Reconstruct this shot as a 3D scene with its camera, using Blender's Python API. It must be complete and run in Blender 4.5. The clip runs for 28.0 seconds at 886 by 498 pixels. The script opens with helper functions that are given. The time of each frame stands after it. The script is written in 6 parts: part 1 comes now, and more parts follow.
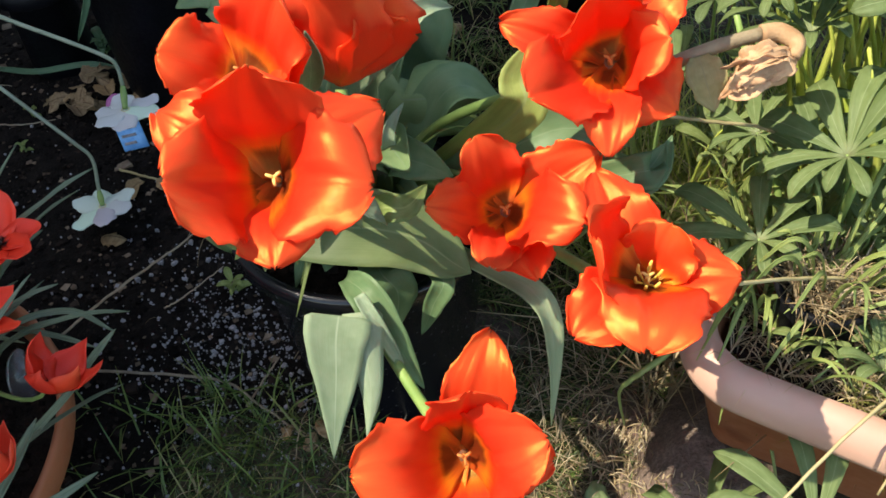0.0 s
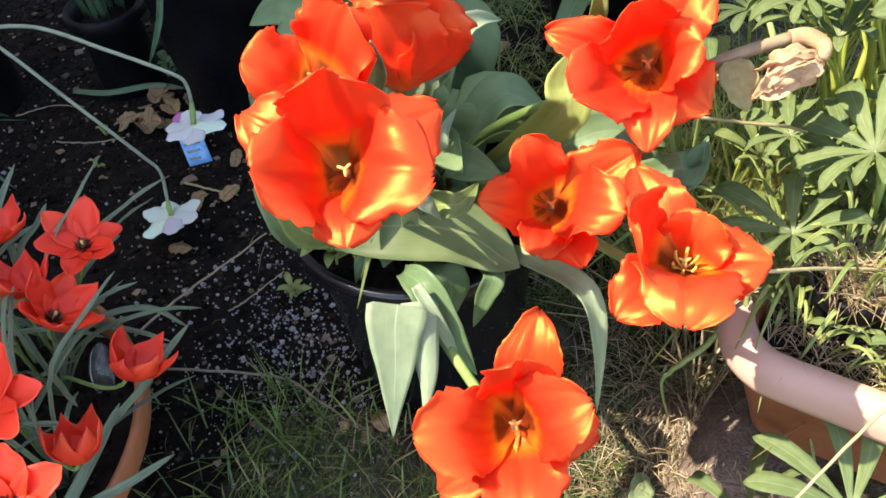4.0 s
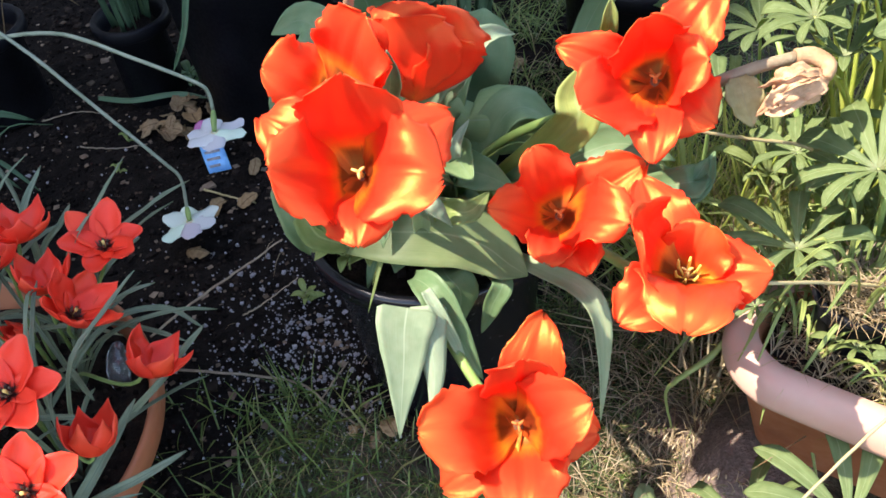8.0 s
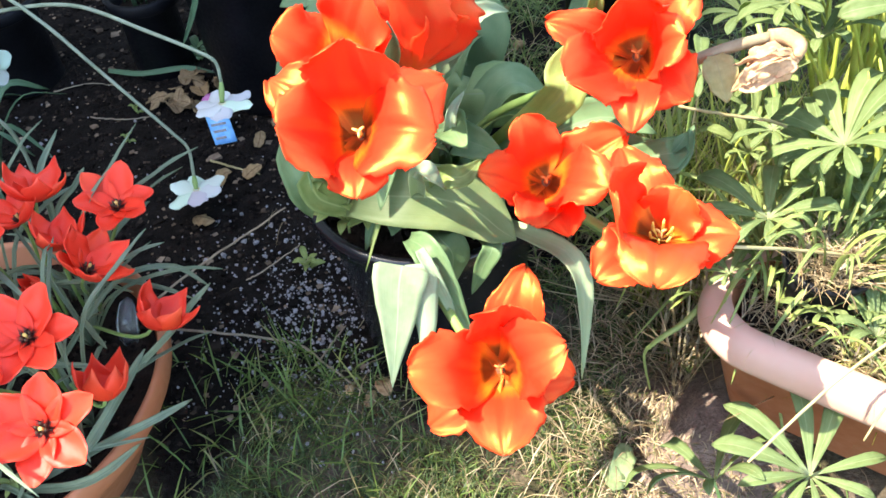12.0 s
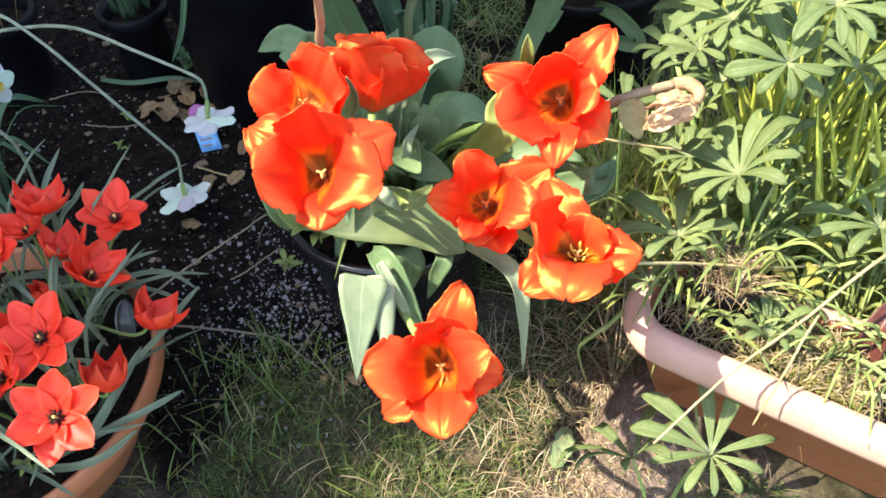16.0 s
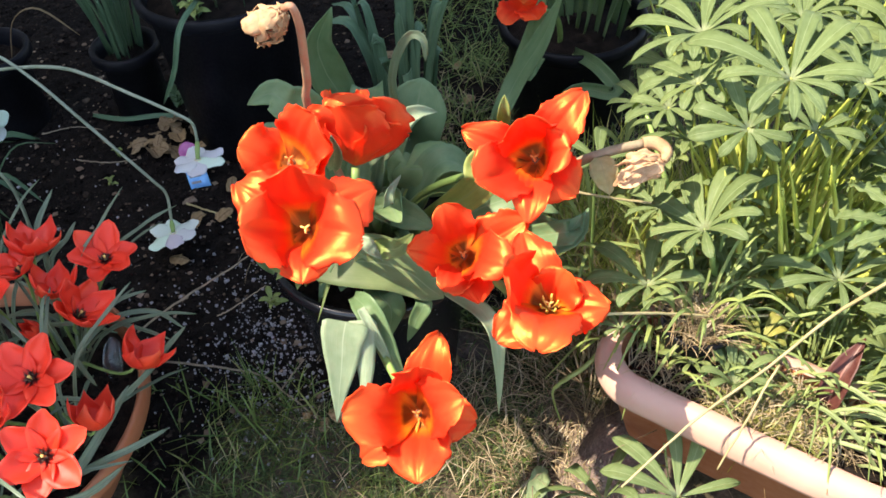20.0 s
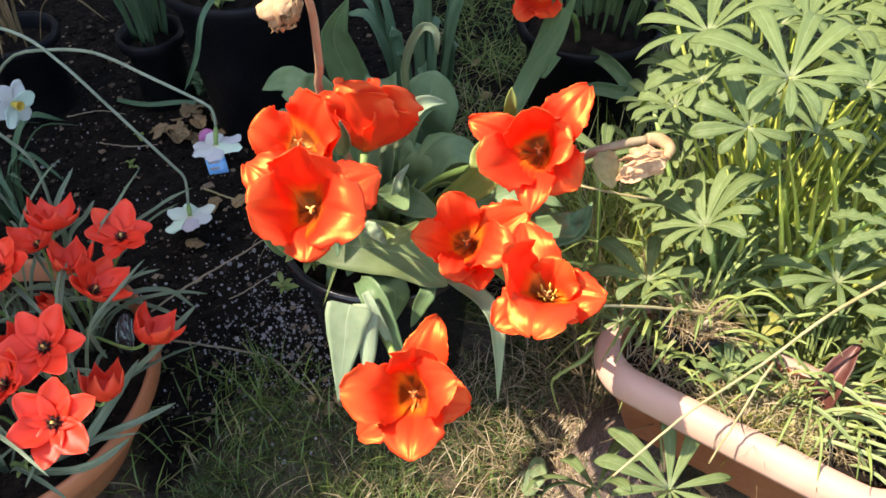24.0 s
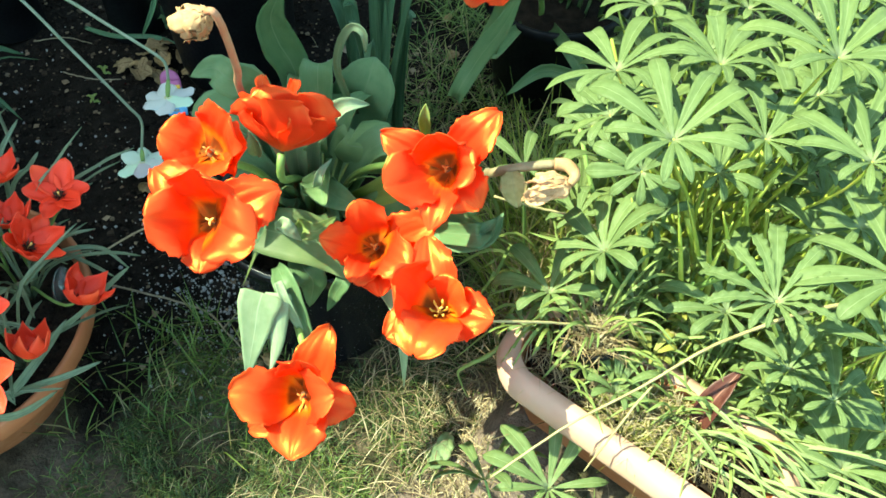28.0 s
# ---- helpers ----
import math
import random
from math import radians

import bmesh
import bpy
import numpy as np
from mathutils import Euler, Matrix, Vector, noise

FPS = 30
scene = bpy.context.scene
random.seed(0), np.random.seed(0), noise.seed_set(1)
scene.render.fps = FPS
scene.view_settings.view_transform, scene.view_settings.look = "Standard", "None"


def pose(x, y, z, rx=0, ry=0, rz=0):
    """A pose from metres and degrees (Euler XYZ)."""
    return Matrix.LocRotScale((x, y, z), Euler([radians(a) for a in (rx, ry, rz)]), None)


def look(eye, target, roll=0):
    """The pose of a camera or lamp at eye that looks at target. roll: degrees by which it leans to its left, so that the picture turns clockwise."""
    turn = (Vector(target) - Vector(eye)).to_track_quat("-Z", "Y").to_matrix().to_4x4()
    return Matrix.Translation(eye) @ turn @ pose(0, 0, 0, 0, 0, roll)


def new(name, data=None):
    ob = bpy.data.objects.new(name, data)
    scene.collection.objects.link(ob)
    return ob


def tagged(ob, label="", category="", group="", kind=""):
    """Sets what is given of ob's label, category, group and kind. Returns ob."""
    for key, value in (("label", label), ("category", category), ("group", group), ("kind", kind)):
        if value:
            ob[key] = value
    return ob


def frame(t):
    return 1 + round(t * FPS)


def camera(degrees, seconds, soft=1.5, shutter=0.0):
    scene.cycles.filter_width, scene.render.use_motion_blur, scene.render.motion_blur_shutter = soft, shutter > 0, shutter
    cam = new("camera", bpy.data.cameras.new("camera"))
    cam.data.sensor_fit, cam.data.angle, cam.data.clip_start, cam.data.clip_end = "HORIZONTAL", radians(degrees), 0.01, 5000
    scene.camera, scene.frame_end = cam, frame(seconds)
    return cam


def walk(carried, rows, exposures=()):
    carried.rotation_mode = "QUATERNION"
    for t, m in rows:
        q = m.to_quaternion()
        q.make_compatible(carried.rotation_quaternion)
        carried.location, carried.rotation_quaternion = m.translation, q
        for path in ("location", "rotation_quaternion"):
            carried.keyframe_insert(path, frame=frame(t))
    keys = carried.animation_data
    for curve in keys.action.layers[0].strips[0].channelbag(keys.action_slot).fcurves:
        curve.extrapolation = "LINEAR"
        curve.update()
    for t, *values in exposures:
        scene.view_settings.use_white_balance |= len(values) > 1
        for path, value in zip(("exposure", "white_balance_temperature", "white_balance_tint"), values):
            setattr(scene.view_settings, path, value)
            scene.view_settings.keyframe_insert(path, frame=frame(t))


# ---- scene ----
cam = camera(54.50, 28.0, soft=1.6)
# seconds, place, turn
ROWS = [
    (0.0, 0.0000, -0.0000, 0.7804, 41.52, 2.88, -3.25),
    (0.5, -0.0022, -0.0095, 0.7856, 42.24, 4.13, -3.70),
    (1.0, -0.0088, -0.0397, 0.7886, 42.85, 4.75, -2.83),
    (1.5, -0.0151, -0.0590, 0.7949, 43.07, 4.96, -2.01),
    (2.0, -0.0153, -0.0665, 0.7944, 43.18, 5.04, -1.66),
    (2.5, -0.0040, -0.0509, 0.8068, 43.14, 5.14, -1.71),
    (3.0, -0.0025, -0.0403, 0.8081, 43.17, 5.18, -1.74),
    (3.5, -0.0043, -0.0436, 0.8017, 43.13, 5.24, -1.56),
    (5.5, -0.0074, -0.0553, 0.8014, 43.32, 5.25, -1.28),
    (6.0, -0.0017, -0.0595, 0.8057, 43.28, 5.21, -1.07),
    (6.5, 0.0026, -0.0559, 0.8097, 43.51, 5.14, -0.65),
    (7.0, -0.0012, -0.0640, 0.8094, 43.95, 5.17, -0.05),
    (7.5, -0.0001, -0.0627, 0.8083, 44.17, 5.14, 0.09),
    (8.0, -0.0018, -0.0648, 0.8075, 44.47, 5.03, 0.28),
    (8.5, 0.0003, -0.0609, 0.8071, 44.90, 4.91, 0.38),
    (9.0, -0.0011, -0.0650, 0.8096, 45.04, 4.83, 0.39),
    (9.5, -0.0010, -0.0685, 0.8126, 44.99, 4.86, 0.53),
    (10.0, -0.0006, -0.0667, 0.8122, 44.75, 4.96, 0.67),
    (10.5, -0.0009, -0.0707, 0.8124, 44.80, 4.93, 0.70),
    (11.0, -0.0026, -0.0839, 0.8157, 44.70, 4.89, 0.97),
    (11.5, -0.0027, -0.0969, 0.8271, 44.80, 4.74, 3.07),
    (12.0, 0.0062, -0.1104, 0.8250, 43.69, 4.19, 1.21),
    (12.5, 0.0149, -0.1010, 0.8293, 43.38, 3.71, -2.93),
    (14.5, 0.0291, -0.1613, 0.9237, 44.08, 4.61, -3.19),
    (15.0, 0.0295, -0.1677, 0.9208, 44.12, 4.48, -2.30),
    (15.5, 0.0328, -0.1650, 0.9256, 43.35, 4.46, -1.08),
    (16.0, 0.0437, -0.1673, 0.9255, 42.44, 3.56, 0.63),
    (16.5, 0.0522, -0.1584, 0.9475, 43.41, 2.87, 0.76),
    (17.0, 0.0533, -0.1632, 0.9428, 44.52, 2.58, 0.18),
    (17.5, 0.0535, -0.1618, 0.9396, 44.64, 2.51, 0.10),
    (18.0, 0.0601, -0.1552, 0.9447, 44.68, 2.50, 0.07),
    (18.5, 0.0569, -0.1606, 0.9396, 44.37, 2.51, 0.20),
    (19.0, 0.0512, -0.1625, 0.9380, 44.06, 2.43, 0.54),
    (19.5, 0.0513, -0.1685, 0.9423, 44.07, 2.43, 0.59),
    (20.0, 0.0547, -0.1733, 0.9655, 44.03, 2.53, 0.57),
    (20.5, 0.0614, -0.1738, 0.9589, 44.04, 2.62, 0.51),
    (21.0, 0.0650, -0.1716, 0.9659, 44.03, 2.68, 0.51),
    (21.5, 0.0570, -0.1863, 0.9652, 43.69, 2.45, 1.29),
    (23.5, 0.0686, -0.1908, 0.9649, 43.54, 1.94, 2.77),
    (24.0, 0.0719, -0.1948, 0.9689, 44.19, 2.07, 3.03),
    (24.5, 0.0754, -0.2080, 0.9862, 43.29, 1.43, 5.75),
    (25.0, 0.0951, -0.2402, 1.0504, 38.28, -0.83, 8.72),
    (25.5, 0.1173, -0.2455, 1.1369, 36.83, -1.77, 9.19),
    (26.0, 0.1158, -0.2088, 1.1476, 37.54, -1.40, 8.26),
    (26.5, 0.1311, -0.1874, 1.1168, 37.38, -0.97, 7.27),
    (27.0, 0.1434, -0.1589, 1.0731, 37.44, -0.90, 7.04),
    (27.5, 0.1527, -0.1402, 1.0651, 37.66, -0.97, 6.77),
    (28.0, 0.1619, -0.1336, 1.0590, 37.83, -0.92, 6.71),
]
BASE = 1.58
LIGHT = ((0.0, -0.35, 7300, 4), (0.9, 0.05, 7300, 4), (1.5, 0.25, 7300, 6), (2.0, 0.55, 7300, 6), (2.6, 0.25, 7300, 10), (5.5, 0.3, 7200, 10), (7.0, 0.4, 7000, 8), (8.0, 0.3, 6900, 12), (10.0, 0.4, 6900, 11), (11.0, 0.55, 6900, 8), (11.8, 1.1, 7000, 4), (12.4, 0.3, 7000, 10),
         (14.5, 0.4, 7200, 8), (16.0, 0.5, 7200, 8), (17.0, 0.35, 7300, 10), (21.5, 0.2, 7400, 10), (24.2, 0.15, 7500, 10), (24.7, 0.3, 7500, 10), (25.1, 1.5, 7300, 12), (25.4, 0.85, 7500, 10), (25.9, -0.02, 7500, 10), (26.5, 0.1, 7500, -8), (27.2, 0.4, 7500, -22), (28.0, 0.5, 7500, -28))
EXPOSURES = [(t, e + BASE, warm, tint) for t, e, warm, tint in LIGHT]
walk(cam, [(t, pose(x, y, z, rx, ry, rz)) for t, x, y, z, rx, ry, rz in ROWS], EXPOSURES)

# ---- light: a high sun from behind and one side, clear sky ----
SUN = Vector((-0.68, -0.10, 1.0)).normalized()
sky_world = bpy.data.worlds.new("sky")
scene.world = sky_world
sky_world.use_nodes = True
sky_nodes = sky_world.node_tree.nodes
sky = sky_nodes.new("ShaderNodeTexSky")
sky.sky_type, sky.sun_disc = "NISHITA", False
sky.sun_elevation = math.asin(SUN.z)
sky.sun_rotation = math.atan2(SUN.x, SUN.y)
sky_world.node_tree.links.new(sky.outputs[0], sky_nodes["Background"].inputs[0])
sky_nodes["Background"].inputs[1].default_value = 0.18
sun = new("sun", bpy.data.lights.new("sun", "SUN"))
sun.data.energy, sun.data.angle, sun.data.color = 3.7, radians(0.53), (1.0, 0.95, 0.86)
sun.matrix_world = look(SUN * 10, (0, 0, 0))


# ---- materials ----
def mat(name):
    m = bpy.data.materials.new(name)
    m.use_nodes = True
    return m, m.node_tree.nodes, m.node_tree.links, m.node_tree.nodes["Principled BSDF"]


def ramp(nodes, links, src, stops):
    r = nodes.new("ShaderNodeValToRGB")
    e = r.color_ramp.elements
    e[0].position, e[0].color = stops[0][0], (*stops[0][1], 1)
    e[1].position, e[1].color = stops[-1][0], (*stops[-1][1], 1)
    for p, c in stops[1:-1]:
        n = e.new(p)
        n.color = (*c, 1)
    links.new(src, r.inputs[0])
    return r.outputs[0]


def tex(nodes, links, scale, detail=4.0, coords="Object", stretch=(1, 1, 1), rough=0.55):
    co = nodes.new("ShaderNodeTexCoord")
    mp = nodes.new("ShaderNodeMapping")
    mp.inputs["Scale"].default_value = stretch
    links.new(co.outputs[coords], mp.inputs[0])
    n = nodes.new("ShaderNodeTexNoise")
    n.inputs["Scale"].default_value, n.inputs["Detail"].default_value, n.inputs["Roughness"].default_value = scale, detail, rough
    links.new(mp.outputs[0], n.inputs["Vector"])
    return n.outputs[0]


def mix(nodes, links, a, b, fac, kind="MIX"):
    n = nodes.new("ShaderNodeMix")
    n.data_type, n.blend_type = "RGBA", kind
    for sock, v in ((n.inputs[0], fac), (n.inputs[6], a), (n.inputs[7], b)):
        if hasattr(v, "links"):
            links.new(v, sock)
        elif isinstance(v, (int, float)):
            sock.default_value = v
        else:
            sock.default_value = (*v, 1)
    return n.outputs[2]


def bump(nodes, links, bsdf, height, strength, dist=0.001):
    b = nodes.new("ShaderNodeBump")
    b.inputs["Strength"].default_value, b.inputs["Distance"].default_value = strength, dist
    links.new(height, b.inputs["Height"])
    links.new(b.outputs[0], bsdf.inputs["Normal"])
    return b.outputs[0]


def uv_axis(nodes, links, axis):
    co = nodes.new("ShaderNodeTexCoord")
    sp = nodes.new("ShaderNodeSeparateXYZ")
    links.new(co.outputs["UV"], sp.inputs[0])
    return sp.outputs[axis]


def thin(nodes, links, bsdf, colour, share):
    """Light that shines through a thin petal or leaf."""
    t = nodes.new("ShaderNodeBsdfTranslucent")
    links.new(colour, t.inputs[0])
    ms = nodes.new("ShaderNodeMixShader")
    ms.inputs[0].default_value = share
    links.new(bsdf.outputs[0], ms.inputs[1])
    links.new(t.outputs[0], ms.inputs[2])
    links.new(ms.outputs[0], nodes["Material Output"].inputs[0])


def random_of(nodes, links, island=False):
    n = nodes.new("ShaderNodeNewGeometry" if island else "ShaderNodeObjectInfo")
    return n.outputs["Random Per Island" if island else "Random"]


def petal_material(name, along, share, rough=0.38, streak=0.45, coat=0.0, heart=None, glow=(1, 1, 1), spec=0.22, tint=(1, 1, 1), ior=1.5):
    m, nodes, links, b = mat(name)
    u = uv_axis(nodes, links, 0)
    wobble = tex(nodes, links, 7, 3, "UV", (0.6, 7, 1))
    add = nodes.new("ShaderNodeMath")
    add.operation = "MULTIPLY_ADD"
    links.new(wobble, add.inputs[0])
    add.inputs[1].default_value = 0.18
    links.new(u, add.inputs[2])
    col = ramp(nodes, links, add.outputs[0], along)
    veins = tex(nodes, links, 4, 5, "UV", (0.7, 42, 1), 0.65)
    dark = ramp(nodes, links, veins, [(0.3, (0.80, 0.66, 0.70)), (0.7, (1.0, 1.12, 1.0))])
    col = mix(nodes, links, col, dark, streak, "MULTIPLY")
    tone = ramp(nodes, links, random_of(nodes, links), [(0.0, (0.92, 0.80, 0.9)), (0.6, (1, 1, 1)), (1.0, (1, 1.3, 1))])
    col = mix(nodes, links, col, tone, 1.0, "MULTIPLY")
    if heart:
        # one dark blotch at the foot of each petal
        fine = nodes.new("ShaderNodeMath")
        fine.operation = "MULTIPLY_ADD"
        links.new(wobble, fine.inputs[0])
        fine.inputs[1].default_value = 0.05
        links.new(u, fine.inputs[2])
        reach = ramp(nodes, links, fine.outputs[0], [(0.07, (0, 0, 0)), (0.10, (1, 1, 1)), (0.21, (1, 1, 1)), (0.26, (0, 0, 0))])
        mid = ramp(nodes, links, uv_axis(nodes, links, 1), [(0.20, (0, 0, 0)), (0.32, (1, 1, 1)), (0.68, (1, 1, 1)), (0.80, (0, 0, 0))])
        spot = mix(nodes, links, reach, mid, 1.0, "MULTIPLY")
        col = mix(nodes, links, col, heart, spot)
    links.new(col, b.inputs["Base Color"])
    b.inputs["Roughness"].default_value = rough
    b.inputs["Specular IOR Level"].default_value = spec
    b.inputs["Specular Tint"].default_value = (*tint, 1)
    b.inputs["IOR"].default_value = ior
    b.inputs["Coat Weight"].default_value, b.inputs["Coat Roughness"].default_value = coat, 0.3
    bump(nodes, links, b, veins, 0.22, 0.0008)
    lit = mix(nodes, links, col, glow, 1.0, "MULTIPLY")
    thin(nodes, links, b, lit, share)
    return m


def leaf_material(name, dark, light, rib, share=0.3, rough=0.45, veins=30, rib_width=0.06, island=False, pale_foot=False, vary=1.0):
    m, nodes, links, b = mat(name)
    v = uv_axis(nodes, links, 1)
    blot = tex(nodes, links, 3, 4, "UV", (2, 1, 1))
    col = mix(nodes, links, dark, light, ramp(nodes, links, blot, [(0.3, (0, 0, 0)), (0.7, (1, 1, 1))]))
    tone = ramp(nodes, links, random_of(nodes, links, island), [(0.0, (0.72, 0.76, 0.66)), (0.5, (0.95, 0.97, 0.95)), (1.0, (1.1, 1.06, 0.9))])
    col = mix(nodes, links, col, tone, vary, "MULTIPLY")
    line = tex(nodes, links, 3, 3, "UV", (0.5, veins, 1))
    stripes = ramp(nodes, links, line, [(0.35, (0.82, 0.85, 0.82)), (0.65, (1, 1, 1))])
    col = mix(nodes, links, col, stripes, 0.6, "MULTIPLY")
    off = nodes.new("ShaderNodeMath")
    off.operation = "SUBTRACT"
    links.new(v, off.inputs[0])
    off.inputs[1].default_value = 0.5
    ab = nodes.new("ShaderNodeMath")
    ab.operation = "ABSOLUTE"
    links.new(off.outputs[0], ab.inputs[0])
    mid = ramp(nodes, links, ab.outputs[0], [(rib_width * 0.4, (1, 1, 1)), (rib_width, (0, 0, 0))])
    col = mix(nodes, links, col, rib, mid)
    if pale_foot:
        col = mix(nodes, links, col, (0.40, 0.44, 0.25), ramp(nodes, links, uv_axis(nodes, links, 0), [(0.02, (1, 1, 1)), (0.10, (0, 0, 0))]))
    links.new(col, b.inputs["Base Color"])
    b.inputs["Roughness"].default_value = rough
    b.inputs["Specular IOR Level"].default_value = 0.22
    bump(nodes, links, b, line, 0.3, 0.0006)
    through_col = mix(nodes, links, col, (1.0, 1.15, 0.45), 1.0, "MULTIPLY")
    thin(nodes, links, b, through_col, share)
    return m


def plain_material(name, a, c, scale=20, rough=0.6, bumpy=0.2, island=False, spread=0.15, spec=0.4, dist=0.001):
    m, nodes, links, b = mat(name)
    big = tex(nodes, links, scale, 5)
    fine = tex(nodes, links, scale * 9, 3)
    col = mix(nodes, links, a, c, ramp(nodes, links, big, [(0.35, (0, 0, 0)), (0.65, (1, 1, 1))]))
    tone = ramp(nodes, links, random_of(nodes, links, island), [(0.0, (1 - spread,) * 3), (1.0, (1 + spread,) * 3)])
    col = mix(nodes, links, col, tone, 1.0, "MULTIPLY")
    links.new(col, b.inputs["Base Color"])
    r = ramp(nodes, links, fine, [(0.3, (rough * 0.85,) * 3), (0.7, (min(1, rough * 1.15),) * 3)])
    links.new(r, b.inputs["Roughness"])
    b.inputs["Specular IOR Level"].default_value = spec
    bump(nodes, links, b, fine, bumpy, dist)
    return m


RED = (0.95, 0.058, 0.026)
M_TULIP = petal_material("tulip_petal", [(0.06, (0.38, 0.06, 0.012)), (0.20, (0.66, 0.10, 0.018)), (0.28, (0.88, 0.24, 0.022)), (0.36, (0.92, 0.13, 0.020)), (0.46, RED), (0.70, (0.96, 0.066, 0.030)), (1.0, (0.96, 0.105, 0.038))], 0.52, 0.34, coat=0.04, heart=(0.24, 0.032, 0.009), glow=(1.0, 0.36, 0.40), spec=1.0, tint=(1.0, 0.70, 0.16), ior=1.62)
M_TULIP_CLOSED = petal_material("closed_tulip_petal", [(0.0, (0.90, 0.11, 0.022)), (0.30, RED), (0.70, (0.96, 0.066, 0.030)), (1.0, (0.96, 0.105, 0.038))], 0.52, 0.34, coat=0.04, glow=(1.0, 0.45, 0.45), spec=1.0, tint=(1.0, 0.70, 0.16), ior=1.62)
M_SMALL = petal_material("small_tulip_petal", [(0.06, (0.02, 0.012, 0.012)), (0.12, (0.04, 0.01, 0.01)), (0.17, (0.95, 0.045, 0.018)), (0.7, (0.98, 0.065, 0.034)), (1.0, (0.98, 0.095, 0.052))], 0.20, 0.38, glow=(1, 1.2, 1.1), spec=0.35)
M_WHITE = petal_material("narcissus_petal", [(0.0, (0.78, 0.80, 0.60)), (0.25, (0.72, 0.74, 0.71)), (1.0, (0.76, 0.78, 0.77))], 0.3, 0.5, 0.15)
M_CORONA = petal_material("corona_petal", [(0.0, (0.70, 0.55, 0.10)), (1.0, (0.80, 0.52, 0.12))], 0.3, 0.5, 0.15)
M_LEAF = leaf_material("tulip_leaf", (0.155, 0.245, 0.125), (0.225, 0.315, 0.175), (0.20, 0.275, 0.155), 0.30, 0.38, 34, 0.02)
M_PALE = leaf_material("tulip_leaf_pale", (0.27, 0.34, 0.22), (0.36, 0.42, 0.30), (0.33, 0.39, 0.27), 0.25, 0.42, 34, 0.02)
# olive leaf colour, lightened as well to stand in for sun on the broad leaf
M_OLIVE = leaf_material("tulip_leaf_olive", (0.21, 0.265, 0.125), (0.31, 0.355, 0.19), (0.27, 0.315, 0.16), 0.28, 0.40, 34, 0.02)
M_SLIM = leaf_material("small_tulip_leaf", (0.14, 0.18, 0.12), (0.25, 0.29, 0.215), (0.12, 0.16, 0.11), 0.2, 0.42, 8, 0.05)
M_STRAP = leaf_material("narcissus_leaf", (0.075, 0.145, 0.085), (0.14, 0.22, 0.14), (0.115, 0.19, 0.11), 0.22, 0.4, 14, 0.04)
M_LUPIN = leaf_material("lupin_leaf", (0.175, 0.232, 0.090), (0.250, 0.315, 0.145), (0.31, 0.365, 0.195), 0.46, 0.50, 6, 0.022, pale_foot=True, vary=0.6)
M_LUPIN_YOUNG = leaf_material("young_lupin_leaf", (0.22, 0.272, 0.095), (0.305, 0.36, 0.155), (0.345, 0.39, 0.19), 0.46, 0.5, 6, 0.022, pale_foot=True, vary=0.6)
M_LUPIN_YELLOW = leaf_material("yellowed_lupin_leaf", (0.30, 0.29, 0.075), (0.42, 0.39, 0.13), (0.44, 0.40, 0.16), 0.4, 0.5, 6, 0.022)
M_SWEEP = leaf_material("pale_strap_leaf", (0.26, 0.31, 0.13), (0.40, 0.44, 0.23), (0.28, 0.34, 0.14), 0.3, 0.4, 8, 0.05)
M_BLADE = leaf_material("grass_leaf", (0.22, 0.275, 0.085), (0.34, 0.39, 0.15), (0.30, 0.35, 0.135), 0.3, 0.42, 6, 0.05)
M_STEM = plain_material("green_stem", (0.16, 0.25, 0.07), (0.24, 0.33, 0.10), 30, 0.45, 0.15)
M_STEM_Y = plain_material("yellow_green_stem", (0.32, 0.39, 0.06), (0.46, 0.48, 0.11), 30, 0.5, 0.15)
M_STRAW_STEM = plain_material("straw_stem", (0.42, 0.34, 0.18), (0.30, 0.24, 0.11), 40, 0.6, 0.2)
M_PEACH = plain_material("papery_petal", (0.62, 0.38, 0.22), (0.42, 0.23, 0.12), 90, 0.7, 0.6)
M_GREY_STEM = plain_material("withered_grey_stem", (0.27, 0.215, 0.135), (0.17, 0.125, 0.075), 60, 0.6, 0.5)
M_DRY = plain_material("withered_petal", (0.50, 0.31, 0.17), (0.30, 0.16, 0.08), 60, 0.75, 0.5)
M_DRY_STEM = plain_material("withered_stem", (0.38, 0.165, 0.095), (0.36, 0.225, 0.145), 50, 0.6, 0.3)
M_STAMEN = plain_material("stamen", (0.75, 0.55, 0.08), (0.80, 0.62, 0.14), 200, 0.7, 0.3)
M_STAMEN_PALE = plain_material("pistil", (0.70, 0.52, 0.16), (0.62, 0.42, 0.12), 200, 0.6, 0.2)
M_FLOOR = plain_material("tulip_heart", (0.16, 0.06, 0.014), (0.11, 0.03, 0.010), 120, 0.7, 0.2)
M_PISTIL = plain_material("orange_pistil", (0.55, 0.20, 0.05), (0.45, 0.15, 0.03), 200, 0.7, 0.2)
M_DARK = plain_material("dark_anther", (0.03, 0.02, 0.02), (0.10, 0.06, 0.03), 200, 0.8, 0.3)
M_BLACK = plain_material("black_plastic", (0.005, 0.005, 0.007), (0.010, 0.010, 0.013), 25, 0.45, 0.08, spec=0.12)
M_POT = plain_material("glossy_black_plastic", (0.006, 0.006, 0.009), (0.010, 0.010, 0.014), 25, 0.24, 0.05, spec=0.5)
M_TERRA = plain_material("terracotta_plastic", (0.36, 0.122, 0.056), (0.43, 0.163, 0.08), 9, 0.5, 0.1)
